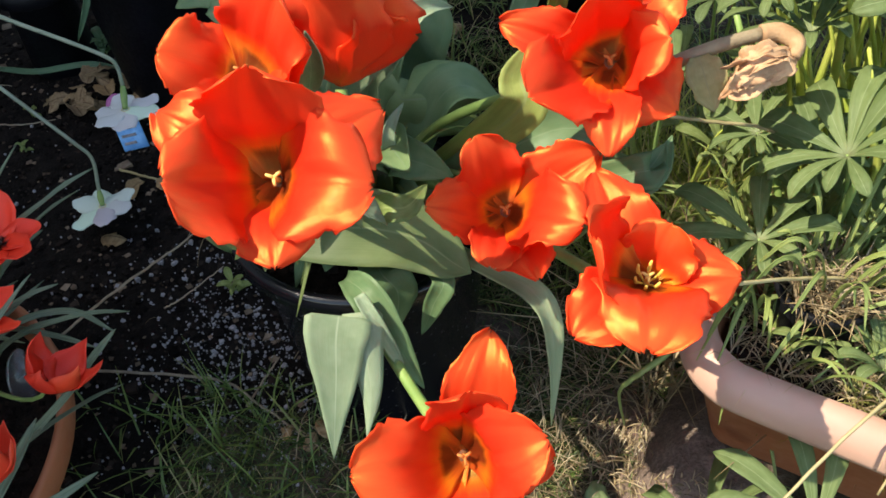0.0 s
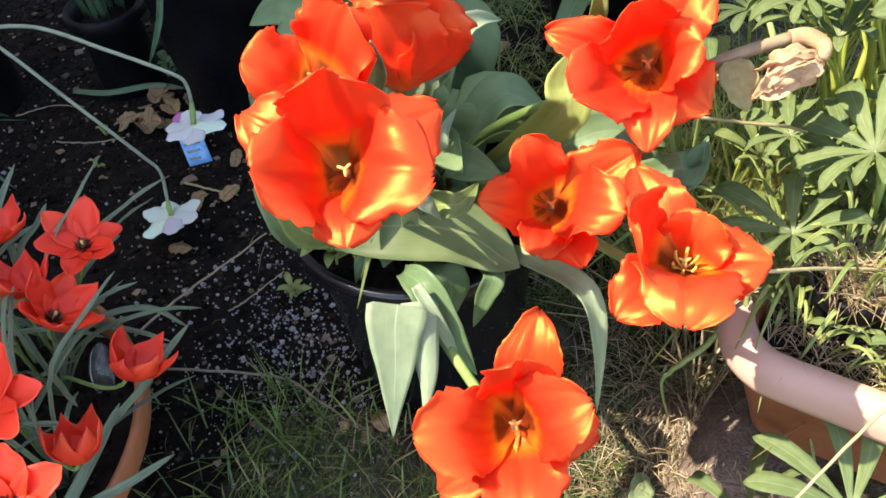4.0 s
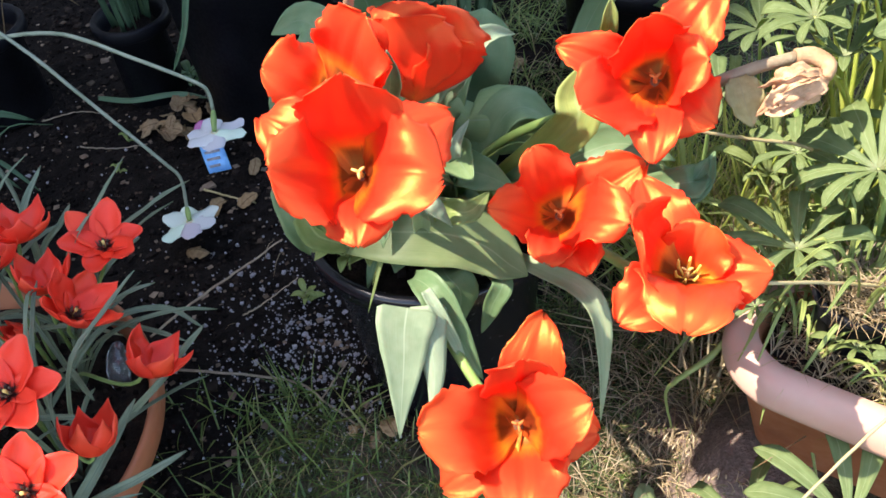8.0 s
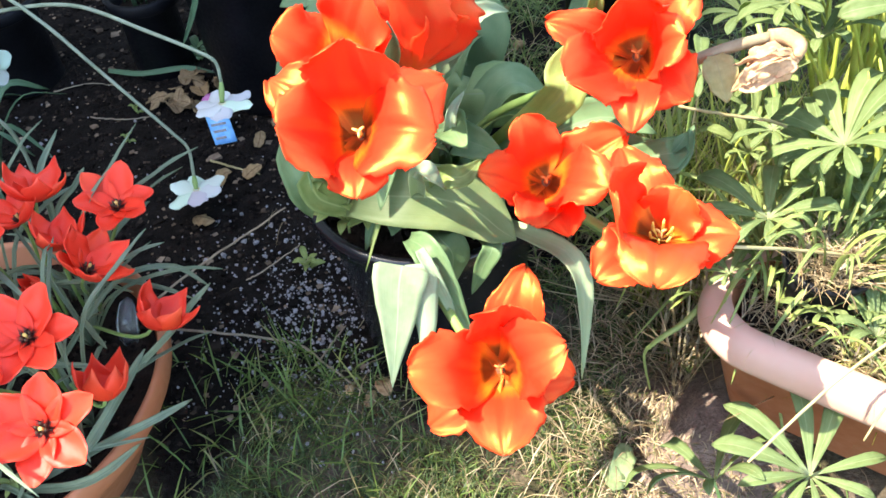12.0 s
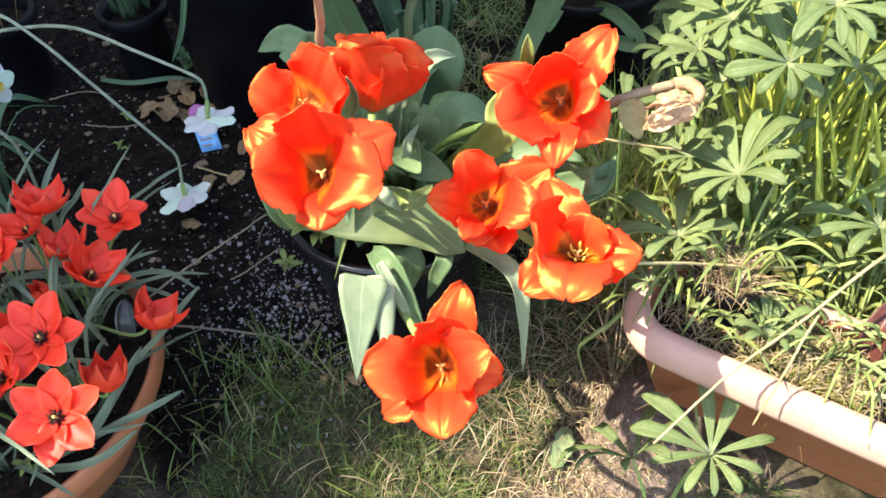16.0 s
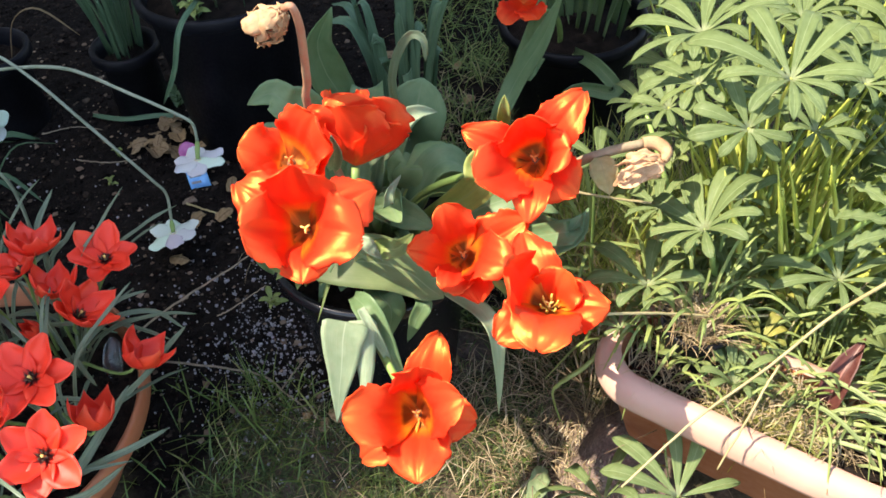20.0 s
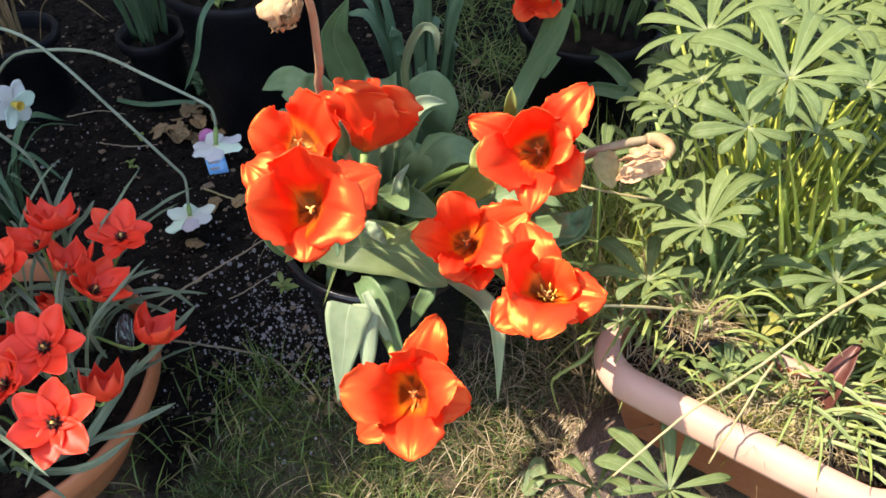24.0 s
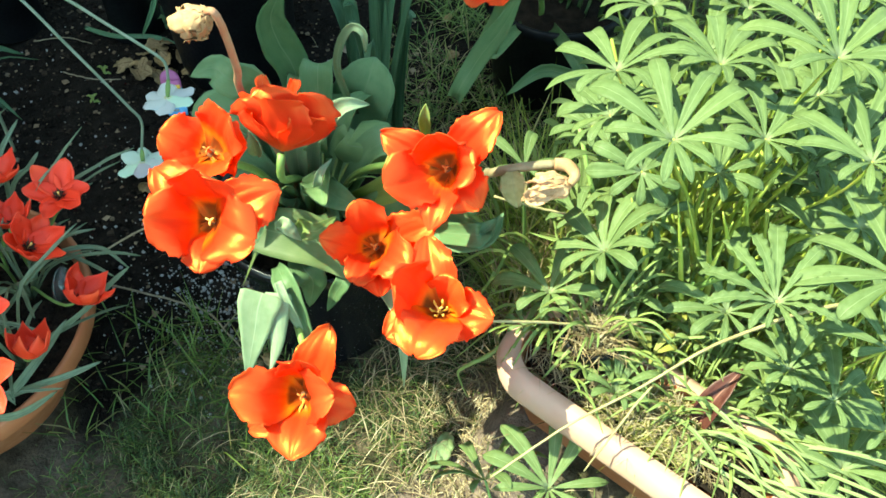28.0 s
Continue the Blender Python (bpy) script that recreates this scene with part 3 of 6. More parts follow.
shade_wall("wall_west", -10.2, -2.52, 0.255 + 0.619 * 9.0, 72.5)

# ---- pots ----
def pot(name, label, centre, radius, height, base, rim=0.012, material=None, soil=0.03, soil_name="soil", group="", lip=0.022, heap=0.02):
    ob = thing(name, label, "plant pot", group)
    r = radius
    g = Geo()
    g.lathe([(0.0, 0.0), (base, 0.0), (base + 0.004, 0.004), (r - rim - 0.004, height - lip - 0.006), (r - rim * 0.4, height - lip), (r, height - lip + 0.003), (r, height - 0.004), (r - 0.003, height),
             (r - rim * 0.7, height - 0.001), (r - rim, height - 0.006), (r - rim - 0.004, height - 0.03), (base * 0.96, 0.008), (0, 0.008)], (0, 0, 0), 72)
    part("body", g, material or M_BLACK, ob)
    g = Geo()
    rr = np.linspace(0, 1, 16)
    inner = r - rim - 0.006
    n = 48
    a = np.linspace(0, 2 * np.pi, n + 1)
    rng = np.random.RandomState(len(name) + int(radius * 1000))
    z = (height - soil + heap * (1 - rr[:, None] ** 2)) + rng.uniform(-1, 1, (16, n + 1)) * 0.003
    z[:, -1] = z[:, 0]
    g.grid(np.stack([inner * rr[:, None] * np.cos(a), inner * rr[:, None] * np.sin(a), z], -1))
    part(soil_name, g, M_SOIL, ob, "dark crumbly potting soil")
    ob.location = centre
    return ob


POT_OLD = np.array((-0.035, 0.582, 0.0))
POT = np.array((-0.066, 0.548, 0.0))
pot("flower_pot", "large black plastic pot crowded with orange-red tulips", POT, 0.127, 0.250, 0.085, material=M_POT)
pot("flower_pot", "big black plastic pot full of narcissus leaves", (-0.345, 1.085, 0), 0.138, 0.30, 0.10, group="black pots behind the bed")
pot("flower_pot", "small black plastic pot with narcissus leaves", (-0.56, 1.14, 0), 0.062, 0.15, 0.045, group="black pots behind the bed")
pot("flower_pot", "small dark plastic pot with withered stems", (-0.80, 1.12, 0), 0.075, 0.16, 0.055, group="black pots behind the bed")
pot("flower_pot", "black plastic pot of tulips standing on the grass", (0.225, 1.10, 0), 0.125, 0.20, 0.095, group="black pots behind the bed")

BOWL = np.array((-0.534, 0.375, 0.0))
bowl = pot("bowl_planter", "wide round terracotta plastic bowl of small red tulips", BOWL, 0.200, 0.150, 0.13, 0.009, M_TERRA, 0.030, heap=0.008, lip=0.030)


# ---- the trough ----
def trough():
    a, b = np.array((0.152, 0.350)), np.array((0.447, 0.1624))
    along = unit(b - a)
    across = np.array((-along[1], along[0]))
    if across[0] < 0:
        across = -across
    length, wide, height = np.linalg.norm(b - a), 0.140, 0.150
    ob = thing("trough_planter", "long faded terracotta plastic trough overgrown with grass and lupin seedlings", "planter")

    def ring(inset, z, n=80):
        """A rounded oblong, inset from the outer edge."""
        hl, hw = length / 2 - inset, wide / 2 - inset
        rad = max(0.004, 0.065 - inset)
        t = np.linspace(0, 2 * np.pi, n, endpoint=False)
        cx = np.sign(np.cos(t)) * (hl - rad) * np.minimum(1, np.abs(np.cos(t)) * 6) + rad * np.cos(t)
        cy = np.sign(np.sin(t)) * (hw - rad) * np.minimum(1, np.abs(np.sin(t)) * 3) + rad * np.sin(t)
        return np.stack([cx, cy, np.full(n, z)], -1)

    rows = [ring(0.075, 0.0), ring(0.050, 0.0), ring(0.046, 0.004), ring(0.016, height - 0.040), ring(0.010, height - 0.036), ring(0.001, height - 0.030), ring(0.000, height - 0.024), ring(0.004, height - 0.008), ring(0.012, height - 0.0015), ring(0.020, height),
            ring(0.026, height - 0.003), ring(0.030, height - 0.012), ring(0.034, height - 0.05), ring(0.042, 0.05)]
    for name, lo, hi, material, text in (("body", 0, 5, M_TERRA, "orange-brown plastic wall"), ("rim", 4, 11, M_TROUGH, "broad sun-faded pink rim"), ("lining", 10, 14, M_TERRA, "")):
        p = np.array(rows[lo:hi])
        n = p.shape[1]
        i = np.arange(p.shape[0] * n).reshape(-1, n)
        j = np.roll(i, -1, axis=1)
        q = np.stack([i[:-1], j[:-1], j[1:], i[1:]], -1).reshape(-1, 4)
        g = Geo()
        g.add(p.reshape(-1, 3), q, np.zeros((p.shape[0] * n, 2)))
        part(name, g, material, ob, text)
    g = Geo()
    r = ring(0.036, height - 0.045)
    k = np.linspace(0, 1, 8)[:, None, None]
    lay = r[None] * np.array([1, 1, 0]) * k + np.array([0, 0, height - 0.015])
    lay[..., 2] += np.random.RandomState(8).uniform(-0.004, 0.004, lay.shape[:2])
    lay = np.concatenate([lay, lay[:, :1]], 1)
    g.grid(lay)
    part("soil", g, M_SOIL, ob, "dark mossy soil")
    turn = math.degrees(math.atan2(along[1], along[0]))
    mid = (a + b) / 2 + across * wide / 2
    ob.matrix_world = pose(mid[0], mid[1], MOUND, 0, 0, turn)
    return ob


trough()


# ---- tulips ----
def stem_path(top, axis, foot, n=16):
    top, foot, axis = np.asarray(top, float), np.asarray(foot, float), unit(axis)
    l = np.linalg.norm(top - foot)
    t = np.linspace(0, 1, n)[:, None]
    p1, p2 = foot + np.array([0, 0, l * 0.4]), top - axis * l * 0.25
    return (1 - t) ** 3 * foot + 3 * (1 - t) ** 2 * t * p1 + 3 * (1 - t) * t ** 2 * p2 + t ** 3 * top


def tulip(c, axis, petals, foot, label, seed, stamens=True, group="tulips in the black pot", sunk=0.022):
    """petals: tip, width, angle at the seat, flare at the tip, cupping low down and at the tip."""
    c, axis = np.asarray(c, float), unit(axis)
    ob = thing("tulip", label, "tulip", group)
    if "black pot" in group:
        foot = POT + (np.asarray(foot) - POT_OLD) * (0.6, 0.6, 0) + (0, 0, 0.232)
    ob.location = foot
    off = np.asarray(foot, float)
    seat = c - axis * sunk - off
    g = Geo()
    way = stem_path(seat - axis * 0.004, axis, (0, 0, 0))
    if seed == 7:
        way = curve([(0, 0, 0), (0.0, -0.07, 0.035), seat * 0.72 + (0, 0, -0.045), seat - axis * 0.004], 18)
    g.tube(way, [0.0048, 0.0042, 0.004], 8)
    part("stem", g, M_STEM, ob)
    for k, (tip, width, base, flare, cup, tip_cup) in enumerate(petals):
        g = Geo()
        g.grid(tulip_petal(seat - axis * 0.001 * (k % 3), axis, np.asarray(tip) - off, width, base, flare, cup, tip_cup, seed * 10 + k, shape="tulip" if k < 3 else "tulip_outer"), 0.0005)
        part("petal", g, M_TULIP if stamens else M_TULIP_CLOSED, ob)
    if stamens:
        s = unit(np.cross(axis, (0.3, 0.2, 0.9)))
        w = np.cross(axis, s)
        floor = Geo()
        floor.tube(curve([seat - axis * 0.003, seat + axis * 0.001], 4), [0.0055, 0.0055, 0.004], 14)
        part("receptacle", floor, M_FLOOR, ob)
        g = Geo()
        g.tube(curve([seat, seat + axis * 0.011], 4), [0.0016, 0.0014, 0.0016], 8)
        for a in (0, 2.1, 4.2):
            d = s * np.cos(a) + w * np.sin(a)
            g.tube(curve([seat + axis * 0.011, seat + axis * 0.0128 + d * 0.002, seat + axis * 0.0122 + d * 0.0042], 5), [0.0008, 0.0010, 0.0007], 6)
        part("pistil", g, M_STAMEN_PALE if seed in (1, 5) else M_PISTIL, ob)
        for a in np.arange(6 if seed == 5 else 0) * 1.047 + seed:
            d = s * np.cos(a) + w * np.sin(a)
            g = Geo()
            g.tube(curve([seat, seat + axis * 0.006 + d * 0.005, seat + axis * 0.008 + d * 0.007, seat + axis * 0.016 + d * 0.008], 7), [0.0006, 0.0006, 0.0011, 0.0013, 0.0007], 6)
            part("stamen", g, M_STAMEN, ob)
    return ob


TA = tulip((-0.0789, 0.2998, 0.5045), (-0.03, -0.62, 0.78), [
    ((-0.0760, 0.3018, 0.5652), 0.064, 76, 12, 0.55, 0.45), ((-0.1204, 0.2795, 0.5237), 0.062, 76, 30, 0.45, 0.25), ((-0.0290, 0.2770, 0.5160), 0.060, 34, 105, 0.8, -0.1),
    ((-0.0783, 0.2618, 0.4815), 0.050, 80, 55, 0.7, -0.3), ((-0.0257, 0.3394, 0.5070), 0.052, 82, 50, 0.5, -0.4), ((-0.1383, 0.3480, 0.5090), 0.050, 82, 55, 0.5, -0.4)],
    (-0.075, 0.50, 0.235), "wide open orange-red tulip with a dark heart in the black pot", 1, sunk=0.021)
TB = tulip((-0.0974, 0.3670, 0.5216), (0.02, -0.50, 0.86), [
    ((-0.0700, 0.3740, 0.5560), 0.058, 84, 25, 0.8, 0.1), ((-0.1367, 0.3719, 0.5285), 0.048, 84, 40, 0.7, -0.1), ((-0.0904, 0.3410, 0.5101), 0.050, 84, 20, 0.8, 0.4),
    ((-0.1218, 0.3989, 0.5121), 0.05, 82, 45, 0.5, -0.3), ((-0.0596, 0.3713, 0.5238), 0.050, 82, 40, 0.5, -0.3), ((-0.1290, 0.3547, 0.5115), 0.044, 82, 40, 0.5, -0.3)],
    (-0.09, 0.54, 0.238), "open orange-red tulip half hidden behind a larger bloom", 2)
TG = tulip((-0.0560, 0.4480, 0.4500), (0.05, 0.72, 0.70), [
    ((-0.0675, 0.4442, 0.5120), 0.090, 80, 14, 0.7, 0.3), ((-0.0354, 0.4545, 0.5120), 0.098, 80, 16, 0.7, 0.3), ((-0.0120, 0.4621, 0.4780), 0.070, 80, 25, 0.9, 0.2),
    ((-0.1026, 0.4756, 0.4780), 0.080, 82, 30, 0.8, 0.2), ((-0.0843, 0.4986, 0.4900), 0.070, 60, 20, 0.9, 0.4), ((-0.0490, 0.4954, 0.4920), 0.060, 60, 20, 0.9, 0.4)],
    (-0.05, 0.60, 0.24), "drooping orange-red tulip with its petals closed over", 3, False, sunk=0.006)
TC = tulip((0.1075, 0.4151, 0.4736), (-0.12, -0.62, 0.77), [
    ((0.0954, 0.4116, 0.5180), 0.058, 86, 15, 0.9, 0.3), ((0.0556, 0.3864, 0.4696), 0.060, 84, 20, 0.8, 0.4), ((0.1370, 0.4030, 0.4900), 0.048, 74, 60, 0.8, 0.2),
    ((0.0445, 0.4418, 0.4820), 0.040, 82, 55, 0.5, 0.6), ((0.1534, 0.4599, 0.5075), 0.046, 80, 60, 0.5, 0.5), ((0.1457, 0.3940, 0.4442), 0.052, 80, 50, 0.6, -0.4), ((0.1008, 0.3684, 0.4357), 0.038, 80, 60, 0.6, 0.1)],
    (0.02, 0.60, 0.24), "open orange-red tulip with curled back petals in the black pot", 4)
TD = tulip((0.0426, 0.3808, 0.3882), (0.0, -0.55, 0.83), [
    ((0.0256, 0.4050, 0.4265), 0.043, 84, 40, 0.7, -0.1), ((0.0290, 0.3428, 0.3731), 0.039, 84, 35, 0.8, 0.2), ((0.0843, 0.3427, 0.4088), 0.052, 55, 80, 0.7, 0.1),
    ((-0.0085, 0.3735, 0.4006), 0.046, 82, 50, 0.6, -0.2), ((0.0571, 0.3335, 0.3696), 0.042, 82, 50, 0.6, -0.2), ((0.1037, 0.4033, 0.4067), 0.050, 82, 40, 0.6, 0.3)],
    (0.0, 0.57, 0.24), "smaller open orange-red tulip among grey-green leaves", 6)
TE = tulip((0.1167, 0.3110, 0.3919), (-0.05, -0.30, 0.95), [
    ((0.0757, 0.2972, 0.4518), 0.067, 80, -5, 0.9, 0.7), ((0.1013, 0.2491, 0.4080), 0.062, 40, 110, 0.6, -0.2), ((0.1315, 0.3289, 0.4168), 0.047, 80, 20, 0.8, 0.4),
    ((0.0708, 0.2839, 0.3766), 0.052, 80, 45, 0.6, 0.2), ((0.1678, 0.3026, 0.3964), 0.052, 80, 50, 0.6, -0.5), ((0.0970, 0.3800, 0.4124), 0.046, 75, 40, 0.6, 0.3)],
    (0.05, 0.53, 0.238), "open orange-red tulip showing yellow stamens", 5, sunk=0.010)
TF = tulip((0.0032, 0.2143, 0.3741), (0.0, -0.55, 0.83), [
    ((0.0083, 0.2201, 0.4295), 0.048, 86, 15, 0.8, 0.4), ((-0.0536, 0.2020, 0.3900), 0.052, 66, 75, 0.7, 0.0), ((0.0411, 0.1974, 0.4195), 0.050, 50, 85, 0.8, 0.0),
    ((0.0226, 0.2730, 0.4035), 0.042, 78, 50, 0.5, 0.8), ((0.0035, 0.1659, 0.3496), 0.056, 82, 50, 0.7, -0.3), ((0.0509, 0.2210, 0.3516), 0.042, 78, 45, 0.6, 0.1), ((-0.0453, 0.2000, 0.3295), 0.040, 78, 50, 0.6, 0.2)],
    (-0.03, 0.46, 0.235), "large open orange-red tulip nodding low over the grass", 7)


# ---- leaves of the big tulips ----
def leaf(parent, points, width, shape="leaf", cup=0.25, twist=0.0, material=None, facing=None, name="leaf", seed=0, ruffle=0.03, thick=0.0008, n=18, label="", nv=9, hole=None):
    points = [np.asarray(q, float) for q in points]
    if 0.24 <= points[0][2] <= 0.271 and np.hypot(*(points[0] - POT_OLD)[:2]) < 0.12:
        points[0] = POT + (points[0] - POT_OLD) * (0.6, 0.6, 0) + (0, 0, 0.235)
    p = curve(points, n)
    face = np.array([facing_cam(q) for q in p]) if facing is None else np.asarray(facing, float)
    g = Geo()
    off = np.asarray(parent.location)
    g.grid(sheet(p, width, face, shape, cup, nv, twist, ruffle, seed) - off, thick)
    if hole:
        # a nibbled hole through both faces
        u, v = g.t[0][:, 0] - hole[0], g.t[0][:, 1] - hole[1]
        inside = (np.abs(u) < hole[2]) & (np.abs(v) < hole[3])
        g.f[0] = g.f[0][~inside[g.f[0]].all(axis=1)]
    return part(name, g, material or M_LEAF, parent, label)


leaf(TD, [(-0.03, 0.56, 0.25), (-0.0352, 0.5886, 0.3145), (-0.0232, 0.5756, 0.3240), (0.0048, 0.5708, 0.3275), (0.0328, 0.5756, 0.3240), (0.0468, 0.5902, 0.3134)], 0.066, "dome", -0.55, label="round grey-green leaf arched like a dome with a nibbled hole", n=48, nv=23, hole=(0.62, 0.27, 0.022, 0.055))
leaf(TB, [(-0.06, 0.56, 0.25), (-0.0732, 0.5823, 0.2800), (-0.0651, 0.5584, 0.3400), (-0.0509, 0.5627, 0.3700)], 0.052, "broad", 0.2)
leaf(TG, [(-0.02, 0.60, 0.25), (-0.0324, 0.6402, 0.3000), (-0.0134, 0.6463, 0.3500), (-0.0030, 0.6650, 0.3860)], 0.080, "broad", 0.15)
leaf(TG, [(-0.06, 0.63, 0.25), (-0.0937, 0.6370, 0.3600), (-0.1095, 0.6358, 0.4200), (-0.1111, 0.6302, 0.4600), (-0.0893, 0.6257, 0.5040)], 0.044, "leaf", 0.35, -25)
leaf(TB, [(-0.07, 0.60, 0.25), (-0.1092, 0.5485, 0.4200), (-0.1286, 0.5257, 0.4550), (-0.1470, 0.5317, 0.4650), (-0.1676, 0.5168, 0.4630)], 0.038, "leaf", 0.2)
leaf(TB, [(-0.09, 0.60, 0.25), (-0.1326, 0.5640, 0.3400), (-0.1621, 0.5616, 0.3750), (-0.1967, 0.5505, 0.3600)], 0.056, "broad", 0.15)
leaf(TG, [(-0.04, 0.58, 0.26), (-0.0489, 0.5302, 0.3700), (-0.0270, 0.5074, 0.4200), (-0.0044, 0.5012, 0.4550), (0.0193, 0.5166, 0.4480)], 0.024, "leaf", 0.9, 30, M_PALE)
leaf(TG, [(-0.05, 0.57, 0.26), (-0.0675, 0.5190, 0.3700), (-0.0451, 0.4957, 0.4200), (-0.0142, 0.4882, 0.4350)], 0.026, "leaf", 0.8, -20, M_PALE)
leaf(TB, [(-0.0731, 0.4193, 0.4600), (-0.0664, 0.4029, 0.4900), (-0.0641, 0.3924, 0.5200)], 0.014, "leaf", 0.6, 0, M_PALE)
leaf(TC, [(0.0819, 0.4864, 0.4400), (0.0832, 0.4693, 0.4800), (0.0836, 0.4696, 0.5000)], 0.012, "leaf", 0.7, 0, M_BLADE)
leaf(TA, [(-0.06, 0.50, 0.25), (-0.1251, 0.4653, 0.3000), (-0.0874, 0.4404, 0.3180), (-0.0498, 0.4358, 0.3180), (-0.0165, 0.4316, 0.3060), (0.0056, 0.4221, 0.2900), (0.0197, 0.4138, 0.2850)], 0.058, "leaf", 0.22, 10, M_OLIVE, label="broad olive-green leaf flecked with sun", n=30)
leaf(TA, [(-0.05, 0.49, 0.25), (-0.0571, 0.4085, 0.3700), (-0.0458, 0.3960, 0.3750), (-0.0366, 0.3987, 0.3600)], 0.016, "leaf", 0.7, 60, M_PALE)
leaf(TF, [(-0.0739, 0.3575, 0.3180), (-0.0769, 0.3440, 0.3080), (-0.0789, 0.3275, 0.2900), (-0.0824, 0.3087, 0.2680), (-0.0862, 0.2914, 0.2430)], 0.046, "banner", 0.10, 8, M_PALE, ruffle=0.015, n=26, label="pale grey-green leaf folded over the rim")
leaf(TF, [(-0.0594, 0.3606, 0.3160), (-0.0583, 0.3430, 0.3000), (-0.0567, 0.3208, 0.2750), (-0.0624, 0.3013, 0.2500)], 0.030, "banner", -0.35, -12, M_PALE, ruffle=0.01, n=20)
leaf(TF, [(-0.0723, 0.4050, 0.3000), (-0.0565, 0.3790, 0.3120), (-0.0411, 0.3586, 0.2900), (-0.0213, 0.3411, 0.2450)], 0.026, "leaf", 0.45, -10, M_LEAF, ruffle=0.02, n=22, label="striped green leaf bent over the rim")
leaf(TF, [(-0.0600, 0.3708, 0.3220), (-0.0489, 0.3559, 0.3060), (-0.0345, 0.3468, 0.2620)], 0.010, "strap", 0.5, 0, M_PALE, ruffle=0.0)
leaf(TE, [(0.02, 0.52, 0.25), (0.0296, 0.4160, 0.2900), (0.0586, 0.3782, 0.3050), (0.0712, 0.3627, 0.2900), (0.0747, 0.3493, 0.2500), (0.0748, 0.3425, 0.1750)], 0.018, "leaf", 0.4, 30, M_PALE)
leaf(TD, [(-0.01, 0.52, 0.25), (-0.0497, 0.4255, 0.2850), (-0.0367, 0.4114, 0.2700), (-0.0445, 0.4071, 0.2250)], 0.036, "leaf", 0.15, 20, ruffle=0.08)
leaf(TD, [(0.0, 0.51, 0.25), (-0.0030, 0.4188, 0.2800), (-0.0105, 0.4057, 0.2600), (-0.0218, 0.4003, 0.2300)], 0.018, "leaf", 0.3)
leaf(TC, [(0.03, 0.58, 0.25), (0.0297, 0.4793, 0.3300), (0.0656, 0.4722, 0.3600), (0.1001, 0.4711, 0.3700), (0.1395, 0.4586, 0.3600)], 0.040, "leaf", 0.35, 10)
leaf(TC, [(0.03, 0.56, 0.25), (0.0717, 0.4864, 0.3300), (0.1056, 0.4586, 0.3500), (0.1518, 0.4487, 0.3500)], 0.030, "leaf", 0.35, -10)
leaf(TE, [(0.04, 0.56, 0.25), (0.0829, 0.4647, 0.3300), (0.1218, 0.4387, 0.3400), (0.1544, 0.4405, 0.3500), (0.1680, 0.4552, 0.3700)], 0.030, "leaf", 0.4)
leaf(TC, [(0.02, 0.60, 0.25), (0.0534, 0.4519, 0.4000), (0.0596, 0.4562, 0.4300), (0.0676, 0.4675, 0.4500)], 0.034, "leaf", 0.3, 0, M_BLADE)
leaf(TA, [(-0.10, 0.50, 0.25), (-0.1736, 0.4860, 0.3350), (-0.1724, 0.4580, 0.3150), (-0.1682, 0.4617, 0.2750)], 0.026, "leaf", 0.4)
leaf(TA, [(-0.09, 0.49, 0.25), (-0.1572, 0.4653, 0.3200), (-0.1568, 0.4566, 0.3050), (-0.1402, 0.4599, 0.2900), (-0.1196, 0.4612, 0.2800)], 0.026, "leaf", 0.4, 0, M_BLADE)
leaf(TD, [(-0.01, 0.56, 0.25), (-0.0388, 0.4971, 0.3300), (-0.0143, 0.4750, 0.3450), (0.0120, 0.4726, 0.3300)], 0.034, "leaf", 0.3, label="grey-green leaf with pale stripes")
leaf(TD, [(-0.03, 0.56, 0.27), (-0.0372, 0.4771, 0.3500), (-0.0312, 0.4758, 0.3800), (-0.0204, 0.4895, 0.3900)], 0.010, "leaf", 0.5, 0, M_PALE)
leaf(TD, [(-0.02, 0.54, 0.27), (-0.0418, 0.4246, 0.3500), (-0.0225, 0.4095, 0.3650), (-0.0074, 0.4353, 0.3600)], 0.020, "leaf", 0.3, 0, M_BLADE)
leaf(TE, [(0.05, 0.55, 0.25), (0.1276, 0.4291, 0.3600), (0.1476, 0.4338, 0.3600), (0.1618, 0.4472, 0.3700)], 0.026, "leaf", 0.4)
rng = np.random.RandomState(21)
for k in range(26):
    a = rng.uniform(0, 6.28)
    r0, r1 = rng.uniform(0.01, 0.05), rng.uniform(0.07, 0.14)
    d = np.array([np.cos(a), np.sin(a), 0])
    base = POT + d * r0 + (0, 0, 0.232)
    top = rng.uniform(0.27, 0.36) if d[1] < 0.2 else rng.uniform(0.30, 0.42)
    own = (TA, TB, TC, TD, TE, TF, TG)[k % 7]
    leaf(own, [base, POT + d * (r0 + r1) * 0.5 + (0, 0, top), POT + d * r1 + (0, 0, top - rng.uniform(-0.02, 0.05))], rng.uniform(0.022, 0.045), "leaf", 0.35, rng.uniform(-30, 30), M_LEAF, (0, -0.3, 1), seed=k)


